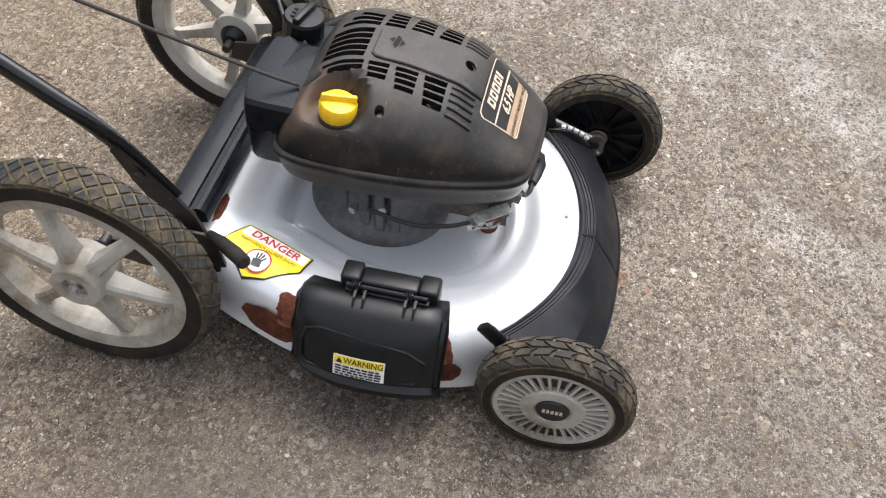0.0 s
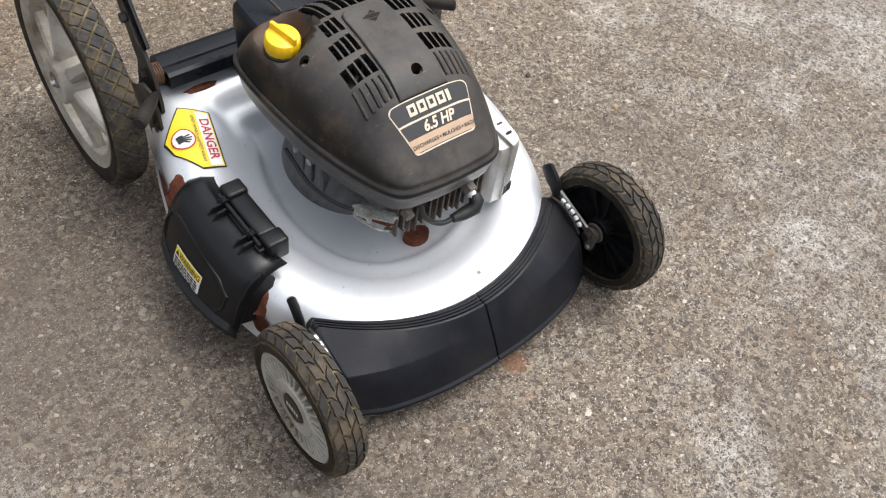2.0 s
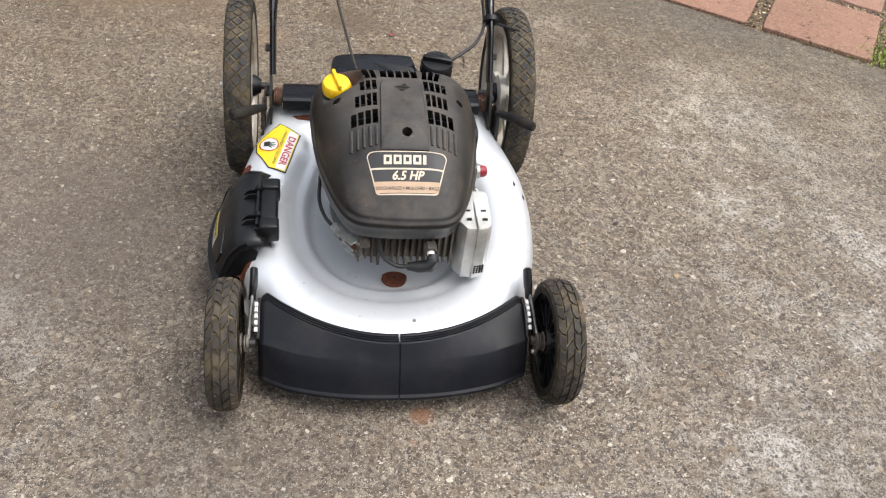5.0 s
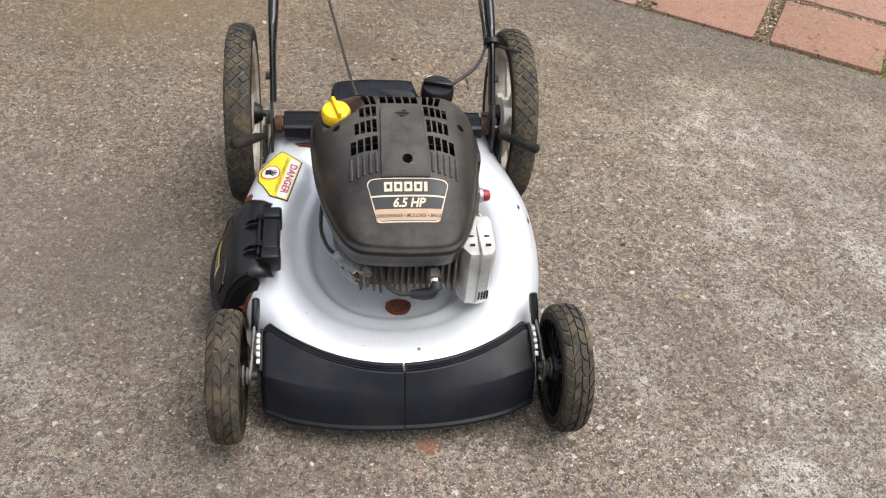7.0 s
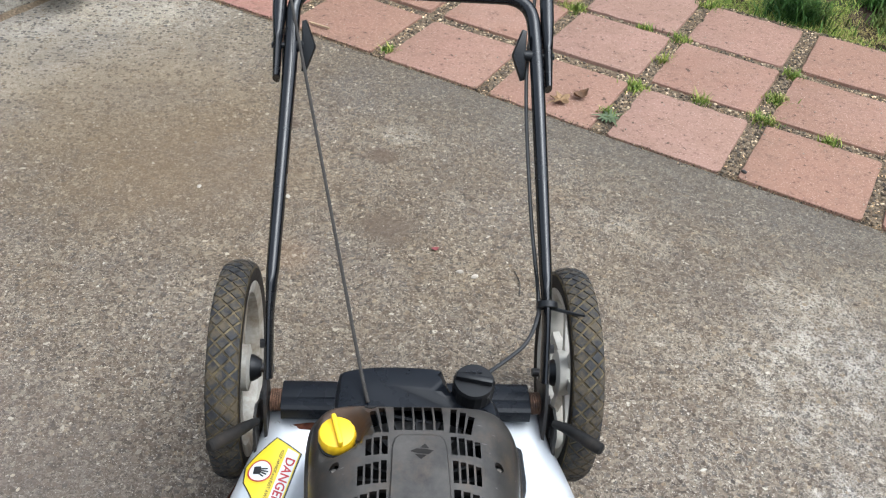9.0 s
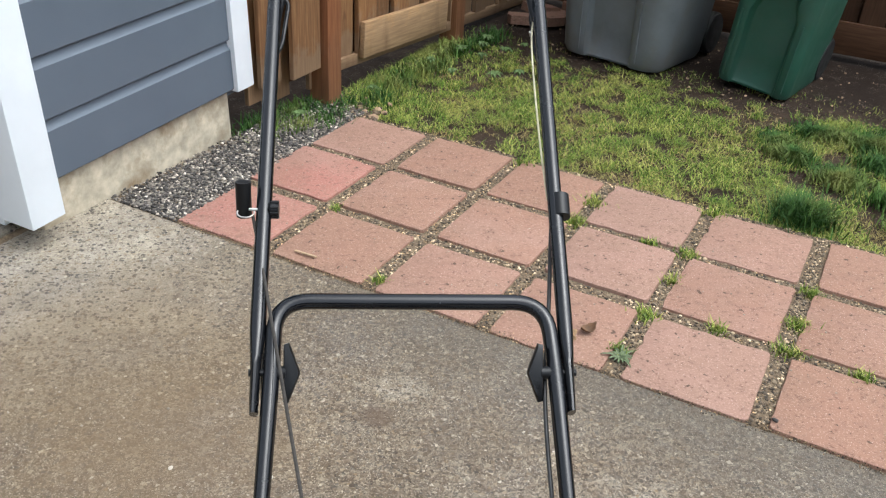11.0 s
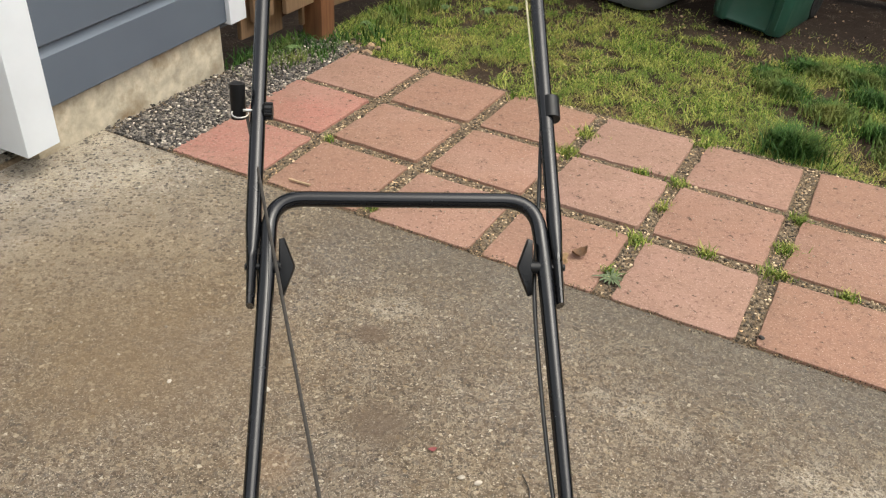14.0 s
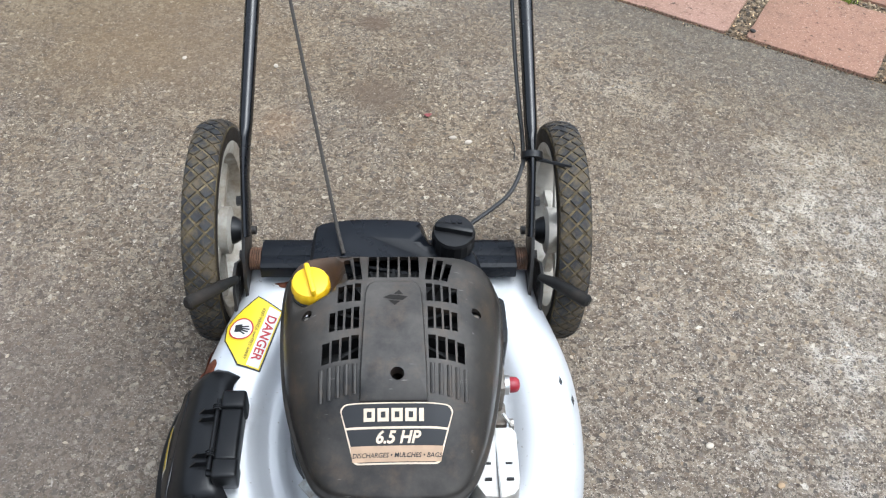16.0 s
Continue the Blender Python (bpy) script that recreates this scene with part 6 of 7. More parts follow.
sweep(bm, pts, R_T, 14, fl)
low = part("lower_handle", bm, TUBE, mower, "black tubular lower handle with a crossbar")
bm = bmesh.new()
pts = fillet([(-0.2105, 0.905, hz(0.905) - 0.003), (-0.2115, 1.0, hz(1.0)), (-0.220, 1.534, hz(1.534)), (0.218, 1.534, hz(1.534)), (0.2125, 1.0, hz(1.0)), (0.2115, 0.905, hz(0.905) - 0.003)], 0.05, 9)
sweep(bm, pts, R_T, 14, [(0.5 + 0.5 * min(1, max(0, (p.y - 0.93) / 0.07)), 1.3 - 0.3 * min(1, max(0, (p.y - 0.93) / 0.07))) for p in pts])
up = part("upper_handle", bm, TUBE, mower, "black tubular upper handle loop")
for sgn, dx in ((-1, 0.0), (1, 0.004)):
    x = sgn * 0.198 + dx / 2
    bm = bmesh.new()
    sweep(bm, [(x + sgn * 0.022, 0.95, hz(0.95)), (x - sgn * 0.034, 0.95, hz(0.95))], 0.005, 10)
    part("clamp_bolt", bm, BLACK, low)
    bm = bmesh.new()
    m = Matrix.Translation((x - sgn * 0.025, 0.95, hz(0.95))) @ Matrix.Rotation(radians(-33), 4, "X")
    disc(bm, m @ Vector((sgn * 0.016, 0, 0)), (-sgn, 0, 0), 0.009, 0.018, 14)
    prof = [(-0.001, -0.038), (0.006, -0.040), (0.013, -0.022), (0.0205, -0.002), (0.0205, 0.002), (0.013, 0.022), (0.006, 0.040), (-0.001, 0.038)]
    rings(bm, [[m @ Vector((-sgn * (0.009 + (a - 0.009) * f), d, b * f)) for a, b in prof] for f, d in ((0.85, -0.007), (1.0, -0.004), (1.0, 0.004), (0.85, 0.007))], True, (True, True))
    part("wing_knob", bm, BLACK, low, "black plastic wing knob")
# tape round the grip, cable clamp and ties
bm = bmesh.new()
sweep(bm, [(-0.028, 1.532, hz(1.534) - 0.004), (-0.014, 1.532, hz(1.534) - 0.004)], 0.0153, 20)
part("tape_band", bm, TAPE, up, "torn light green masking tape band")
d = Vector((0.02, 0.833, 0.554)).normalized()
bm = bmesh.new()
c = Vector((0.2215, 1.165, hz(1.165)))
sweep(bm, [c - d * 0.018, c + d * 0.018], R_T + 0.0035, 14)
part("cable_clip", bm, BLACK, up, "black plastic cable clip")
bm = bmesh.new()
c = Vector((0.1985, 0.615, hz(0.615)))
sweep(bm, [c - d * 0.006, c + d * 0.003], R_T + 0.0045, 12)
sweep(bm, [c + Vector((0.008, -0.004, -0.004)), c + Vector((0.03, -0.002, -0.012)), c + Vector((0.062, 0.0, -0.022))], [0.003, 0.0026, 0.0022], 6)
sweep(bm, [c + Vector((-0.014, 0.004, 0.004)), c + Vector((-0.016, 0.02, 0.03)), c + Vector((-0.022, 0.03, 0.05))], 0.0011, 6)
part("cable_tie", bm, BLACK, low, "black cable ties")
# rope guide on the upper handle
c = Vector((-0.2165, 1.155, hz(1.155)))
bm = bmesh.new()
sweep(bm, [c + Vector((-0.028, 0.012, -0.018)), c + Vector((-0.028, 0.018, 0.022)), c + Vector((-0.028, 0.020, 0.034))], [0.0115, 0.0115, 0.0118], 14)
disc(bm, c + Vector((-0.028, 0.0202, 0.0335)), (0, 0.06, 1), 0.008, 0.001, 14)
guide = part("rope_guide", bm, BLACK, up, "black plastic rope guide with wire eye")
bm = bmesh.new()
loop_pts = [c + Vector((-0.022 + 0.012 * math.cos(a), -0.014 + 0.009 * math.sin(a), 0.002 + 0.003 * math.sin(a))) for a in (radians(-200) + math.pi * 1.2 * k / 20 for k in range(21))]
sweep(bm, loop_pts, 0.0012, 8)
sweep(bm, [c + Vector((-0.018, -0.008, 0.004)), c + Vector((0.02, 0, 0))], 0.0022, 8)
part("wire_eye", bm, STEEL, guide, "bright bent wire eye")
bm = bmesh.new()
disc(bm, c + Vector((0.011, 0, 0)), (1, 0, 0), 0.0115, 0.013, 16, 0.002)
for k in range(8):
    a = 2 * math.pi * k / 8
    box(bm, (0.012, -0.002, 0.009), (0.024, 0.002, 0.0135), Matrix.Translation(c) @ Matrix.Rotation(a, 4, "X"), 0.001, 1)
part("guide_knob", bm, BLACK, guide, "black fluted guide knob")
# starter rope, blade cable and throttle conduit
bm = bmesh.new()
sweep(bm, smooth_path([(-0.056, 0.43, 0.348), (-0.074, 0.50, 0.381), (-0.145, 0.80, 0.531), (-0.181, 0.95, 0.606), (-0.205, 1.05, 0.656), (-0.230, 1.150, 0.706)], 6), 0.0024, 8)
part("starter_rope", bm, ROPE, mower, "dark starter rope stretched to the handle")
bm = bmesh.new()
sweep(bm, smooth_path([(0.214, 1.49, hz(1.49) - 0.012), (0.2005, 1.42, hz(1.42) - 0.004), (0.1995, 1.28, hz(1.28) - 0.002), (0.205, 1.18, hz(1.18) - 0.008)], 8), 0.0016, 8)
part("blade_cable", bm, WIRE, up, "pale blade brake cable along the handle")
bm = bmesh.new()
sweep(bm, smooth_path([(0.2105, 1.17, hz(1.17) - 0.012), (0.196, 1.05, hz(1.05) - 0.018), (0.178, 0.92, hz(0.92) - 0.012), (0.180, 0.75, hz(0.75) - 0.014), (0.187, 0.63, hz(0.63) - 0.006), (0.181, 0.588, 0.350), (0.162, 0.548, 0.342), (0.134, 0.525, 0.332), (0.107, 0.507, 0.322), (0.09, 0.490, 0.305)], 8), 0.0030, 10)
part("control_cable", bm, CABLE, mower, "black control cable curving down to the engine")
bm = bmesh.new()
sweep(bm, smooth_path([(-0.213, 1.14, hz(1.14) - 0.014), (-0.206, 1.0, hz(1.0) - 0.02), (-0.200, 0.91, hz(0.91) - 0.012)], 6), 0.0024, 8)
part("conduit", bm, CABLE, up)
# brake bail folded against the grip
bm = bmesh.new()
sweep(bm, fillet([(-0.2165, 1.455, hz(1.455) - 0.012), (-0.2085, 1.505, hz(1.505) - 0.008), (-0.2035, 1.532, hz(1.534) - 0.004), (0.2015, 1.532, hz(1.534) - 0.004), (0.2065, 1.505, hz(1.505) - 0.008), (0.2145, 1.455, hz(1.455) - 0.012)], 0.03, 7), [0.008] * 9 + [0.0125] * 3 + [0.0142] * 4 + [0.0145] * 2 + [0.0142] * 4 + [0.0125] * 3 + [0.008] * 9, 14)
part("brake_bail", bm, BLACK, up, "black brake bail folded under the grip")
# brake bail wire folded under the loop
bm = bmesh.new()
sweep(bm, fillet([(-0.214, 1.50, hz(1.50) - 0.01), (-0.198, 1.496, hz(1.496) - 0.022), (-0.206, 1.43, hz(1.43) - 0.03), (-0.222, 1.39, hz(1.39) - 0.018), (-0.224, 1.36, hz(1.36) - 0.01)], 0.012, 5), 0.0035, 10)
part("bail_wire", bm, BLACK, up, "black bent bail wire")
bm = bmesh.new()
sweep(bm, fillet([(0.216, 1.50, hz(1.50) - 0.01), (0.206, 1.49, hz(1.49) - 0.022), (0.212, 1.42, hz(1.42) - 0.028), (0.226, 1.37, hz(1.37) - 0.012)], 0.012, 5), 0.004, 10)
bl = part("bail_wire", bm, BLACK, up, "black bent bail wire")
bm = bmesh.new()
disc(bm, (0.203, 1.462, hz(1.462) - 0.028), (1, 0, 0.2), 0.005, 0.012, 10)
part("cable_nipple", bm, STEEL, bl)


# ---- bins ----
def wheeled_bin(name, mat, label, m, w, d, h, bars, bar_z, pocket_top, half, corner, foot):
    """A tapered two-wheeled bin: rounded corners, a recessed front panel and a pocket behind the catch bar."""
    b = tagged(new(name), label, "wheeled bin", group="bins by the fence")
    b.matrix_world = m
    bm = bmesh.new()

    def outline(z):
        f = foot + (1 - foot) * (z / h)
        hw, hd, c = w / 2 * f, d / 2 * f, corner * f
        low = min(1.0, max(0.0, (bar_z - 0.06 - z) / 0.05))
        rw = half * (1 + 0.28 * low)
        if z > pocket_top:
            rec = 0.0
        elif z > bar_z - 0.03:
            rec = 0.085 if z < pocket_top - 0.04 else 0.085 * (pocket_top - z) / 0.04
            rw *= 1 - 0.12 * max(0.0, (z - bar_z) / (pocket_top - bar_z))
        else:
            rec = 0.034
        if z < 0.015:
            rec *= 0.6
        pts = [(-rw - 0.016, -hd), (-rw - 0.008, -hd + rec * 0.15), (-rw, -hd + rec * 0.75), (-rw + 0.010, -hd + rec), (0.0, -hd + rec), (rw - 0.010, -hd + rec), (rw, -hd + rec * 0.75), (rw + 0.008, -hd + rec * 0.15), (rw + 0.016, -hd)]
        for cx, cy, a0 in ((hw - c, -hd + c, -90), (hw - c, hd - c, 0), (-hw + c, hd - c, 90), (-hw + c, -hd + c, 180)):
            pts += [(cx + c * math.cos(radians(a0 + 15 * k)), cy + c * math.sin(radians(a0 + 15 * k))) for k in range(7)]
        shrink = 1 - 0.035 * max(0.0, 1 - z / 0.025)
        return [(x * shrink, y * shrink, z) for x, y in pts]

    zs = [0.0, 0.010, 0.025, 0.12, bar_z - 0.115, bar_z - 0.08, bar_z - 0.06, bar_z - 0.034, bar_z - 0.026, pocket_top - 0.042, pocket_top - 0.03, pocket_top - 0.002, pocket_top + 0.002, h * 0.90, h]
    rings(bm, [outline(z) for z in sorted(zs)], True, (True, True))
    part("bin_body", bm, mat, b, "", 0.6)
    y0 = -d / 2 * (foot + (1 - foot) * bar_z / h)
    bm = bmesh.new()
    sweep(bm, [(-half - 0.004, y0 + 0.010, bar_z), (half + 0.004, y0 + 0.010, bar_z)], 0.0125, 14)
    part("catch_bar", bm, STEEL, b, "bright steel catch bar")
    for sx in (-1, 1):
        bm = bmesh.new()
        x = sx * (half * 1.28 + 0.035)
        rings(bm, [[(x - 0.005, -d / 2 * (foot + (1 - foot) * z / h) + 0.004, z), (x - 0.003, -d / 2 * (foot + (1 - foot) * z / h) - 0.005, z), (x + 0.003, -d / 2 * (foot + (1 - foot) * z / h) - 0.005, z), (x + 0.005, -d / 2 * (foot + (1 - foot) * z / h) + 0.004, z)] for z in (0.03, bar_z - 0.12)], True, (True, True))
        part("moulded_rib", bm, mat, b)
    bm = bmesh.new()
    box(bm, (-w / 2 - 0.015, -d / 2 - 0.03, h), (w / 2 + 0.015, d / 2 + 0.02, h + 0.045), None, 0.02)
    part("bin_lid", bm, mat, b)
    for s in (-1, 1):
        bm = bmesh.new()
        disc(bm, (s * w * 0.34, d * 0.43, 0.1), (s, 0, 0), 0.1, 0.045, 28, 0.008)
        part("bin_wheel", bm, DARK, b)
    for k in range(bars):
        bm = bmesh.new()
        zb = 0.640
        box(bm, (0.0 + 0.018 * k, -d / 2 * (foot + (1 - foot) * zb / h) - 0.003, zb), (0.0 + 0.018 * k + 0.0075, -d / 2 * (foot + (1 - foot) * zb / h) + 0.02, zb + 0.030), None)
        part("number_bar", bm, INK_WHITE, b, "white stencilled bar")
    return b


wheeled_bin("wheeled_bin", BIN_GREY, "large grey wheeled bin on bare soil by the fence", YARD @ pose(-1.195, 4.43, -0.012, -2.0, 0, -10), 0.68, 0.70, 1.08, 0, 0.43, 0.62, 0.088, 0.12, 0.76)
wheeled_bin("wheeled_bin", BIN_GREEN, "dark green wheeled bin on bare soil by the fence", YARD @ pose(-0.550, 4.42, -0.006, -2.0, 5.2, -9), 0.366, 0.52, 1.0, 6, 0.446, 0.575, 0.076, 0.055, 0.895)

# ---- red stone pile in the fence corner ----
rnd = random.Random(21)
for k, (u, v, s) in enumerate(((-1.84, 4.56, 0.11), (-1.70, 4.64, 0.12), (-1.80, 4.70, 0.11), (-1.62, 4.78, 0.10))):
    bm = bmesh.new()
    rnd.seed(40 + k)
    n = 6
    prism(bm, [(s * (0.6 + 0.55 * rnd.random()) * math.cos(2 * math.pi * i / n), s * 0.75 * (0.6 + 0.55 * rnd.random()) * math.sin(2 * math.pi * i / n)) for i in range(n)], -0.022, 0.022)
    t = thing("paver_chunk", bm, PAVER, "broken reddish paver chunk in the fence corner", "rubble", group="broken pavers")
    t.matrix_world = Matrix.Translation(yard(u, v, 0.0 + 0.014 * k)) @ Matrix.Rotation(k * 1.3, 4, "Z") @ Matrix.Rotation(0.12 * (k % 3 - 1), 4, "X")

# ---- litter on the ground ----
def leaf(name, mat, label, cat, at, size, turn, curl):
    bm = bmesh.new()
    loops = []
    for t in range(9):
        f = t / 8
        w = size * 0.34 * math.sin(math.pi * min(1, f * 0.96 + 0.02)) * (1 + 0.15 * math.sin(t * 2.4))
        x = (f - 0.5) * size
        z = 0.003 + curl * (2 * f - 1) ** 2
        loops.append([(x, -w, z + curl * 0.5), (x, -w * 0.5, z + curl * 0.1), (x, 0, z), (x, w * 0.5, z + curl * 0.12), (x, w, z + curl * 0.6)])
    rings(bm, loops, False)
    ob = thing(name, bm, mat, label, cat)
    ob.matrix_world = Matrix.Translation(at) @ Matrix.Rotation(turn, 4, "Z")
    s = ob.modifiers.new("thickness", "SOLIDIFY")
    s.thickness = 0.0008
    return ob


leaf("dead_leaf", LEAF, "curled dark brown dead leaf on a paver", "leaf", (0.553, 2.078, 0.006), 0.050, 0.5, 0.014)
# a flat lobed leaf beside it
bm = bmesh.new()
tip = []
for k in range(40):
    a = 2 * math.pi * k / 40
    r = 0.030 * (0.55 + 0.45 * abs(math.cos(2.5 * a)) ** 1.5) * (1 + 0.12 * math.sin(9 * a))
    tip.append((r * math.cos(a), r * math.sin(a)))
rings(bm, [[(x * f, y * f, 0.004 + 0.007 * f * f + 0.005 * f * math.sin(5 * math.atan2(y, x))) for x, y in tip] for f in (0.05, 0.5, 0.8, 1.0)], True, (True, False))
sweep(bm, [(-0.02, 0.0, 0.006), (-0.040, -0.008, 0.004), (-0.056, -0.018, 0.005)], 0.0013, 6)
maple = thing("dead_leaf", bm, TAN_LEAF, "flat tan lobed dead leaf on a paver", "leaf")
maple.matrix_world = Matrix.Translation((0.494, 2.052, 0.006)) @ Matrix.Rotation(0.35, 4, "Z")
maple.modifiers.new("thickness", "SOLIDIFY").thickness = 0.0008
leaf("red_scrap", REDLEAF, "small red plastic scrap on the concrete", "litter", (0.161, 1.388, 0.0), 0.017, 0.2, 0.003)
bm = bmesh.new()
prism(bm, [(-0.035, -0.003), (0.034, -0.004), (0.037, 0.002), (-0.033, 0.004)], 0.0, 0.004)
chip = thing("wood_chip", bm, CHIP, "pale wood splinter on a paver", "litter")
chip.matrix_world = Matrix.Translation(yard(-1.365, 1.995, 0.009)) @ Matrix.Rotation(-0.45, 4, "Z")
bm = bmesh.new()
sweep(bm, smooth_path([(0.33, 1.33, 0.002), (0.338, 1.29, 0.004), (0.335, 1.255, 0.002)], 5), 0.0011, 6)
thing("twig", bm, BRACKET, "thin dark twig on the concrete", "twig")

# loose stones on the driveway
rnd = random.Random(12)


def stones(name, n, place, size, mat, label, cat):
    """Many small faceted stones in one mesh."""
    verts, faces = [], []
    base = bmesh.new()
    bmesh.ops.create_icosphere(base, subdivisions=1, radius=1.0)
    bv = [v.co.copy() for v in base.verts]
    bf = [[v.index for v in f.verts] for f in base.faces]
    base.free()
    for _ in range(n):
        at = place()
        s = size()
        m = Matrix.Translation(at) @ Matrix.Rotation(rnd.uniform(0, 6.28), 4, "Z") @ Matrix.Rotation(rnd.uniform(-0.4, 0.4), 4, "X") @ Matrix.Diagonal((s * rnd.uniform(0.7, 1.3), s * rnd.uniform(0.6, 1.1), s * rnd.uniform(0.35, 0.75), 1))
        o = len(verts)
        verts += [m @ (v * rnd.uniform(0.85, 1.15)) for v in bv]
        faces += [[o + i for i in f] for f in bf]
    me = bpy.data.meshes.new(name)
    me.from_pydata(verts, [], faces)
    me.materials.append(mat)
    return tagged(new(name, me), label, cat, kind="stuff")


stones("loose_grit", 2600, lambda: Vector((rnd.uniform(-1.4, 2.2), rnd.uniform(-0.9, 1.9), 0.0005)), lambda: rnd.choice((0.0012, 0.0015, 0.002, 0.0025, 0.0038)), GRIT, "scattered loose grit on the driveway", "grit")

stones("soil_litter", 1500, lambda: yard(rnd.uniform(-1.95, 1.4), min(4.9, 3.95 + abs(rnd.gauss(0, 0.42))), -0.027), lambda: rnd.uniform(0.002, 0.008), LITTER, "scattered bark crumbs and leaf litter on the soil", "litter")
stones("paver_grit", 420, lambda: yard(rnd.uniform(-1.8, 0.6), rnd.uniform(1.96, 2.96), 0.007), lambda: rnd.choice((0.001, 0.0014, 0.0018, 0.003)), GRIT, "scattered pale grit on the pavers", "grit")

# pebbles lying about the drive
rnd = random.Random(31)
for x, y, s, mat, tone in ((0.214, 1.32, 0.011, PALE_STONE, "pale"), (0.245, 1.307, 0.012, PALE_STONE, "pale"), (-0.381, 1.569, 0.009, PALE_STONE, "pale"), (-0.177, 1.55, 0.010, PALE_STONE, "pale"), (0.598, 0.61, 0.010, PALE_STONE, "pale"),
                           (0.69, 0.546, 0.009, TAN_STONE, "tan"), (0.679, -0.054, 0.008, PALE_STONE, "pale"), (0.003, 0.176, 0.006, PALE_STONE, "pale"), (0.6, 0.693, 0.009, DARK_STONE, "dark"), (0.929, 1.754, 0.012, DARK_STONE, "dark")):
    bm = bmesh.new()
    bmesh.ops.create_icosphere(bm, subdivisions=2, radius=1.0)
    for v in bm.verts:
        v.co *= 1 + 0.16 * noise.noise(v.co * 1.4 + Vector((x * 9, y * 9, 0)))
        v.co = Vector((v.co.x * s * 0.7, v.co.y * s * 0.5, v.co.z * s * 0.3 + s * 0.16))
    t = thing("pebble", bm, mat, "small " + tone + " worn pebble lying on the concrete", "stone", group="pebbles on the drive")
    t.matrix_world = Matrix.Translation((x, y, 0.007 if y > 1.73 and x > 0.9 else 0.0)) @ Matrix.Rotation(rnd.uniform(0, 3), 4, "Z")

# ---- patio of square pavers ----
patio = tagged(new("patio"), "patio of square pink concrete pavers with weedy gravel joints", "pavement", kind="structure")
bm = bmesh.new()
slab(bm, -2.07, 0.605, 1.948, 2.965, -0.10, -0.004)
part("bedding", bm, SAND, patio, "dark gravelly bedding between the pavers")


def paver_block(seed, mat):
    """A cast slab with slightly uneven, chipped arrises."""
    rnd = random.Random(seed)
    n, c, h = 9, 0.008, 0.1525
    side = [-h + c + (2 * h - 2 * c) * k / n for k in range(n + 1)]
    edge = [(t, -h) for t in side] + [(h, t) for t in side] + [(-t, h) for t in side] + [(-h, -t) for t in side]
    chip = []
    for x, y in edge:
        deep = rnd.uniform(0.0, 0.0022) + (rnd.uniform(0.003, 0.008) if rnd.random() < 0.09 else 0.0)
        f = 1 - deep / h
        chip.append((x * f, y * f))
    bm = bmesh.new()
    rings(bm, [[(x * 1.002, y * 1.002, -0.05) for x, y in edge], [(x, y, -0.006) for x, y in chip], [(x * 0.992, y * 0.992, -0.0012) for x, y in chip], [(x * 0.972, y * 0.972, 0.0) for x, y in chip]], True, (False, True))
    return finish(bm, "paver", mat, 0.5)


PAVERS = [paver_block(100 + k, PAVER) for k in range(6)]
RED_PAVERS = [paver_block(120 + k, RED_PAVER) for k in range(2)]
rnd = random.Random(8)
for row, vc in enumerate((2.105, 2.450, 2.792)):
    for col in range(7):
        uc = -1.655 + 0.3475 * col
        if row == 2 and col > 6:
            continue
        p = new("paver", RED_PAVERS[row] if col == 0 and row < 2 else PAVERS[(row * 3 + col) % 6])
        p.parent = patio
        p.matrix_local = YARD @ Matrix.Translation((uc + rnd.uniform(-0.006, 0.006), vc + rnd.uniform(-0.005, 0.005), 0.005 + rnd.uniform(-0.003, 0.003))) @ Matrix.Rotation(rnd.uniform(-0.012, 0.012), 4, "Z") @ Matrix.Rotation(rnd.uniform(-0.006, 0.006), 4, "X")


def in_joint():
    """A place in the joints between the pavers."""
    while True:
        u, v = rnd.uniform(-1.83, 0.62), rnd.uniform(1.95, 2.97)
        du = abs((u + 1.655 + 0.17375) % 0.3475 - 0.17375)
        dv = min(abs(v - c) for c in (2.105, 2.450, 2.792))
        if du > 0.1515 or dv > 0.1525:
            return yard(u, v, -0.004 + rnd.uniform(-0.001, 0.003))


stones("joint_gravel", 13000, in_joint, lambda: rnd.choice((0.0014, 0.0018, 0.0024, 0.003, 0.0042, 0.0052)), JOINT, "mixed pea gravel in the paver joints", "gravel")


def by_footing():
    """A place in the gravel strip, thinner where dirt lies against the footing and towards the fence."""
    while True:
        u, v = rnd.uniform(-2.075, -1.80), rnd.uniform(1.95, 3.02)
        if rnd.random() < min(1.0, 0.15 + (u + 2.075) / 0.07) and rnd.random() < min(1.0, 0.25 + (3.05 - v) / 0.35):
            return yard(u, v, -0.005 + rnd.uniform(0, 0.011))


stones("wall_gravel", 12000, by_footing, lambda: rnd.uniform(0.0022, 0.0072), GRAVEL, "grey crushed gravel along the house footing", "gravel")
stones("corner_rubble", 140, lambda: yard(rnd.uniform(-2.02, -1.74), rnd.gauss(2.99, 0.05), -0.006), lambda: rnd.uniform(0.006, 0.019), LITTER, "brown stones and clods by the fence post", "rubble")
stones("seam_litter", 2600, lambda: yard(rnd.uniform(-1.85, 0.6), 1.949 + abs(rnd.gauss(0, 0.011)) * rnd.choice((1, 1, -0.8)), 0.0025), lambda: rnd.uniform(0.0008, 0.0026), STRAW, "dry brown crumbs along the edge of the drive", "litter")
stones("joint_litter", 6500, in_joint, lambda: rnd.uniform(0.001, 0.0034), JOINT_STRAW, "dry brown plant crumbs in the joints", "litter")

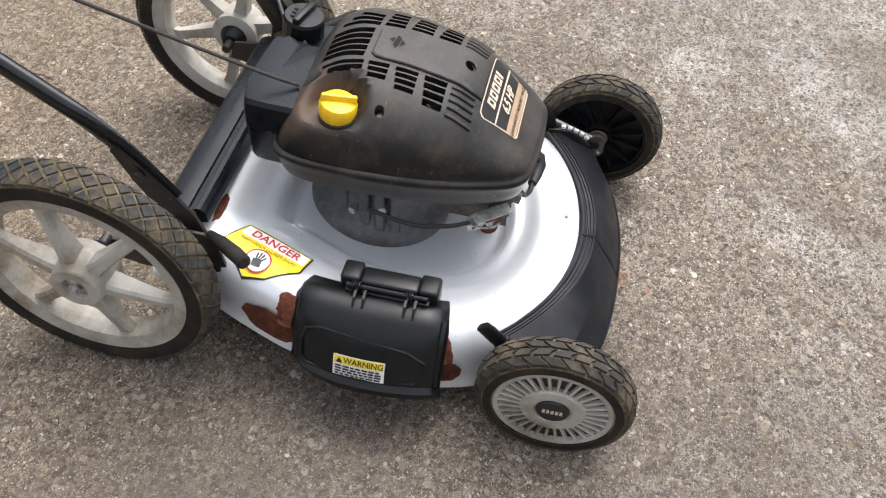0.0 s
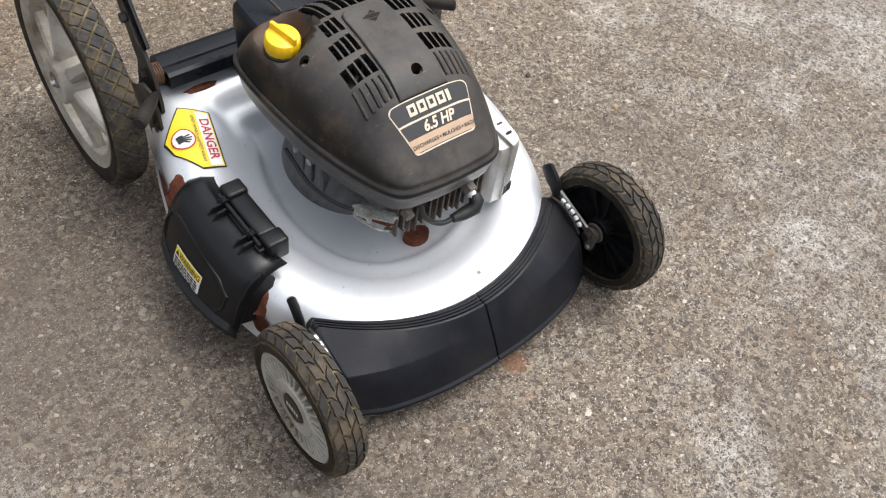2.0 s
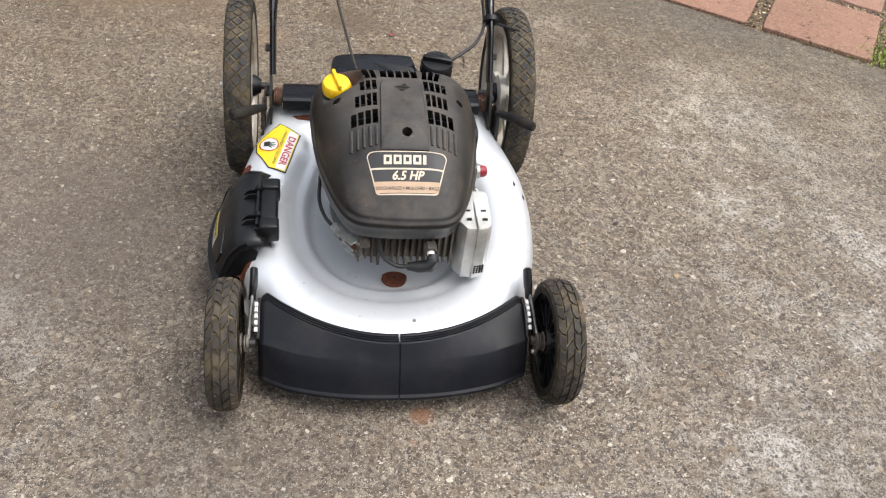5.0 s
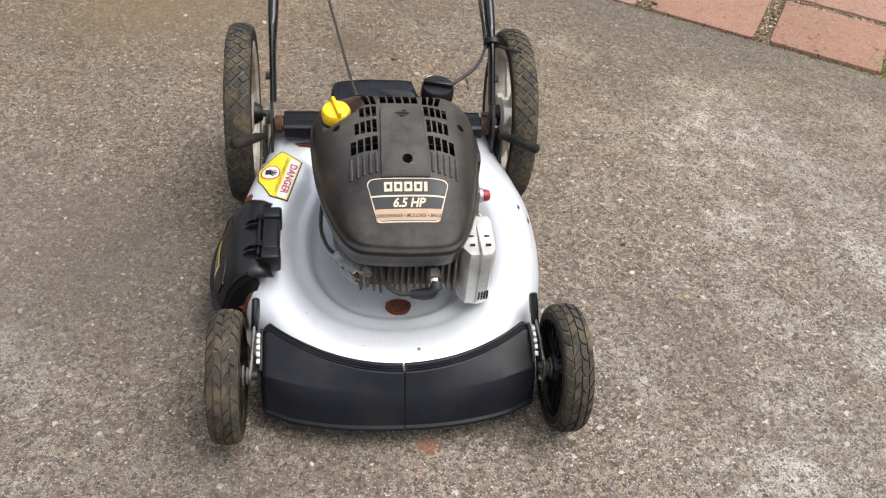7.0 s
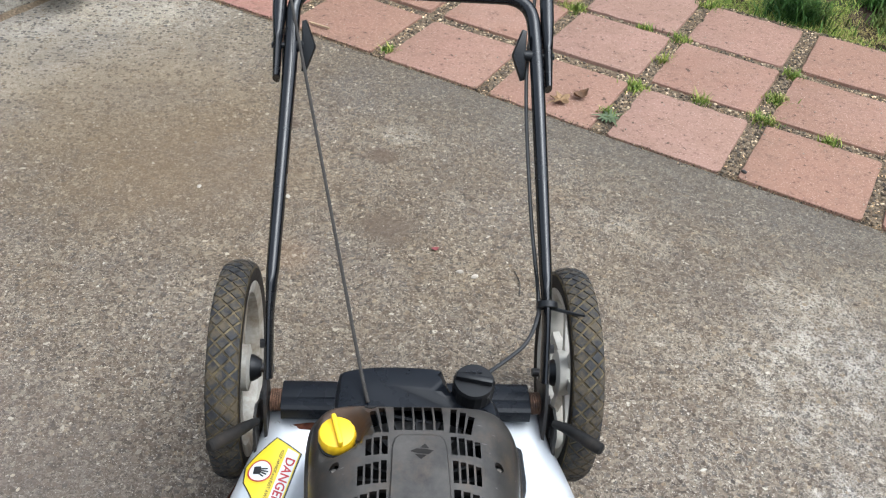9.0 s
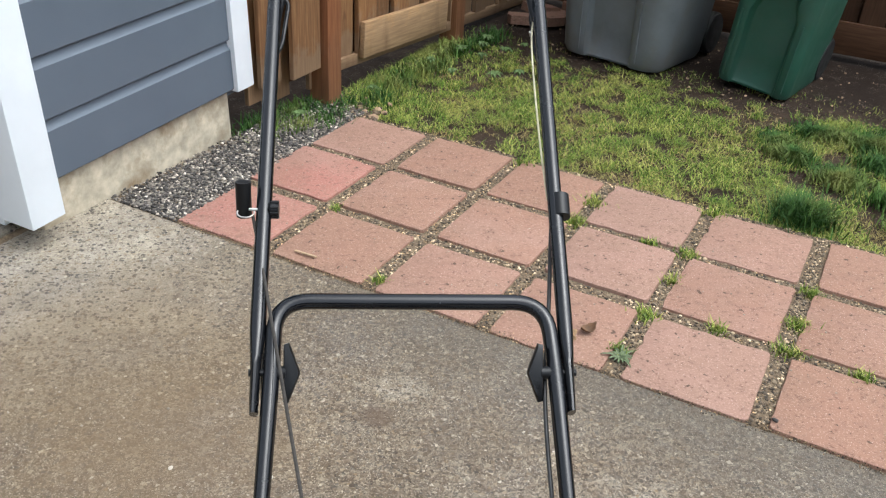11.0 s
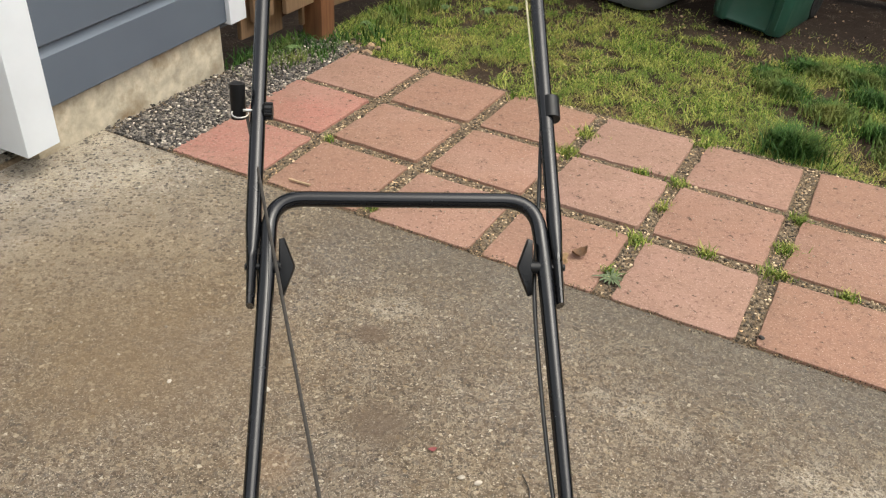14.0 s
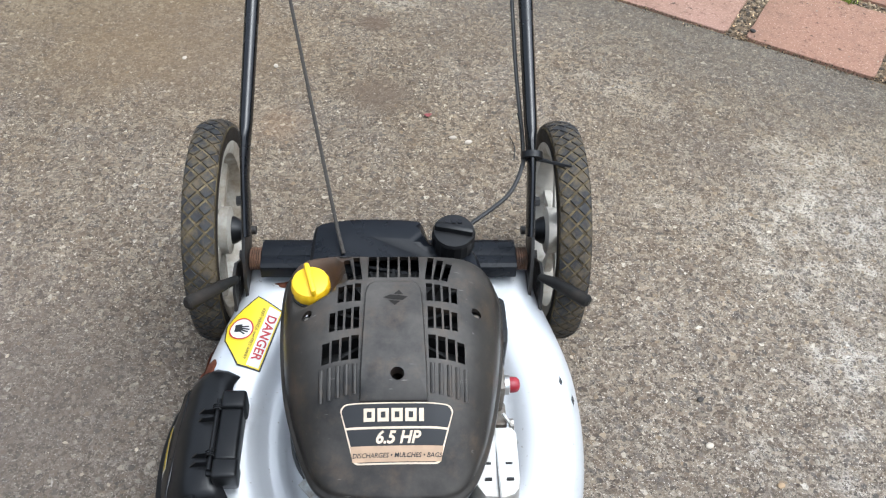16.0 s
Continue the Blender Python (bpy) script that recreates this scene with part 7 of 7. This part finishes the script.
# ---- grass ----
def blades(name, count, place, height, mat, label, lean=0.5, width=0.0022):
    verts, faces = [], []
    for _ in range(count):
        p = place()
        if p is None:
            continue
        h = height()
        a = rnd.uniform(0, 6.28)
        ln = rnd.uniform(0.1, lean) * h
        dx, dy = math.cos(a), math.sin(a)
        wx, wy = -dy * width * rnd.uniform(0.7, 1.3), dx * width
        o = len(verts)
        verts += [(p.x - wx, p.y - wy, p.z), (p.x + wx, p.y + wy, p.z), (p.x + dx * ln * 0.35 + wx * 0.8, p.y + dy * ln * 0.35 + wy * 0.8, p.z + h * 0.6), (p.x + dx * ln * 0.35 - wx * 0.8, p.y + dy * ln * 0.35 - wy * 0.8, p.z + h * 0.6), (p.x + dx * ln, p.y + dy * ln, p.z + h)]
        faces += [(o, o + 1, o + 2, o + 3), (o + 3, o + 2, o + 4)]
    me = bpy.data.meshes.new(name)
    me.from_pydata(verts, [], faces)
    me.materials.append(mat)
    return tagged(new(name, me), label, "grass", kind="stuff")


def on_lawn():
    for _ in range(30):
        u, v = rnd.uniform(-2.03, 1.6), rnd.uniform(2.95, 4.35)
        if rnd.random() < 0.2:
            u, v = rnd.uniform(0.62, 1.7), rnd.uniform(1.97, 2.97)
        d = 0.8 * noise.noise(Vector((u * 2.6, v * 2.6, 0))) + 0.7 * noise.noise(Vector((u * 11, v * 11, 3))) + 0.4 * noise.noise(Vector((u * 30, v * 30, 5)))
        edge = 4.12 + 0.1 * noise.noise(Vector((u * 3, 0, 7)))
        if v > edge and rnd.random() < 0.93:
            continue
        if d > 0.03 - 0.3 * max(0, -1.6 - u) + 0.12 * max(0, v - 3.75) + rnd.uniform(-0.3, 0.15):
            return yard(u, v, -0.02)
    return None


blades("lawn", 125000, on_lawn, lambda: rnd.uniform(0.005, 0.024) * rnd.uniform(0.6, 1.2), GRASS, "thin patchy lawn of yellow-green grass", 2.6, 0.0011)


def in_thatch():
    for _ in range(20):
        u, v = rnd.uniform(-2.0, 0.9), 2.95 + 1.1 * rnd.random() ** 1.5
        if noise.noise(Vector((u * 3.1, v * 3.1, 11))) + 0.6 * noise.noise(Vector((u * 13, v * 13, 17))) > rnd.uniform(-0.25, 0.25):
            return yard(u, v, -0.02)
    return None


blades("dry_thatch", 26000, in_thatch, lambda: rnd.uniform(0.003, 0.010), THATCH, "short dry straw lying between the lawn grass", 4.0, 0.0012)
TUFTS = ((-0.17, 3.07, 0.115, 0.09), (-0.30, 3.58, 0.10, 0.06), (-0.11, 3.47, 0.12, 0.06), (0.10, 3.38, 0.13, 0.065), (-0.06, 3.88, 0.13, 0.06), (0.02, 3.68, 0.11, 0.06), (0.16, 3.2, 0.1, 0.06), (-0.25, 3.88, 0.11, 0.05), (0.08, 3.98, 0.14, 0.06), (0.22, 3.62, 0.15, 0.06), (0.3, 3.4, 0.14, 0.06), (-0.36, 3.72, 0.09, 0.04))


def in_tuft(t):
    a, r = rnd.uniform(0, 6.28), abs(rnd.gauss(0, 0.5))
    return yard(t[0] + t[2] * r * math.cos(a), t[1] + t[2] * 0.8 * r * math.sin(a), -0.015)


for t in TUFTS:
    blades("grass_tuft", 1300, lambda: in_tuft(t), lambda: t[3] * rnd.uniform(0.5, 1.0) * (1.0 if t[1] < 3.1 else 0.72), TUFT, "dense dark green grass tuft", 1.4, 0.0023)
# weeds in the joints
for u, v, n in ((-2.06, 2.70, 420), (-2.03, 2.80, 420), (-2.02, 2.90, 360), (-1.93, 2.74, 260), (-1.88, 2.86, 200), (-1.92, 2.98, 240), (-1.84, 3.15, 160), (-1.9, 3.4, 260), (-1.86, 3.62, 300), (-1.88, 3.9, 320), (-1.84, 4.15, 300)):
    blades("fence_weed", n, lambda: yard(u + rnd.gauss(0, 0.035), v + rnd.gauss(0, 0.07), -0.02), lambda: rnd.uniform(0.015, 0.06), TUFT, "straggling green weeds along the fence foot", 1.2, 0.003)
WEEDS = ((-0.455, 2.05, 0.03), (-0.44, 2.24, 0.045), (-0.80, 2.62, 0.06), (-0.43, 2.62, 0.045), (-0.08, 2.60, 0.04), (-0.08, 2.28, 0.05), (-0.55, 2.62, 0.03), (-0.26, 2.28, 0.035), (-0.08, 2.42, 0.05), (-1.12, 2.0, 0.03), (-0.78, 2.78, 0.06), (-1.10, 2.93, 0.05), (-0.43, 2.93, 0.05), (0.10, 2.27, 0.035), (-0.43, 2.45, 0.03), (0.26, 2.62, 0.05), (-1.455, 2.28, 0.02), (0.62, 2.0, 0.10), (0.68, 2.15, 0.12), (0.66, 2.4, 0.1))
for u, v, r in WEEDS:
    blades("joint_weed", int(3400 * r), lambda: yard(u + rnd.gauss(0, r * 0.4), v + rnd.gauss(0, r * 0.35), -0.008), lambda: rnd.uniform(0.008, 0.03), GRASS, "small green weeds in a paver joint", 1.2, 0.0019)


def rosette(u, v, n, reach, wide, lift, seed):
    """A ring of toothed leaves from one crown."""
    rnd = random.Random(seed)
    bm = bmesh.new()
    for k in range(n):
        a = 2 * math.pi * k / n + rnd.uniform(-0.25, 0.25)
        ln = reach * rnd.uniform(0.6, 1.1)
        m = Matrix.Translation(yard(u, v, 0.0)) @ Matrix.Rotation(a, 4, "Z")
        loops = []
        for t in range(7):
            f = t / 6
            w = wide * math.sin(math.pi * (0.1 + 0.85 * f)) * (1 + 0.6 * (t % 2))
            z = lift * (0.45 + 0.75 * math.sin(f * 2.5))
            loops.append([m @ Vector((f * ln, -w, z + w * 0.3)), m @ Vector((f * ln, 0, z - 0.001)), m @ Vector((f * ln, w, z + w * 0.3))])
        rings(bm, loops, False)
    return bm


rnd = random.Random(64)
for k, (u, v) in enumerate(((-1.83, 3.86), (-1.77, 3.95), (-1.70, 3.80), (-1.80, 4.06), (-1.66, 3.98), (-1.55, 3.62), (-1.47, 3.70), (-1.86, 3.62), (-1.72, 3.55), (-1.62, 4.10), (-1.90, 3.20), (-1.97, 2.80))):
    thing("broadleaf_weed", rosette(u, v, 8, rnd.uniform(0.025, 0.045), 0.0065, rnd.uniform(0.02, 0.035), k), WEED, "low broad-leaved weed by the fence foot", "weed", group="weeds by the fence")
bm = rosette(-0.440, 2.028, 15, 0.047, 0.0030, 0.008, 90)
thing("dandelion_weed", bm, GREY_WEED, "low rosette weed in a paver joint", "weed")
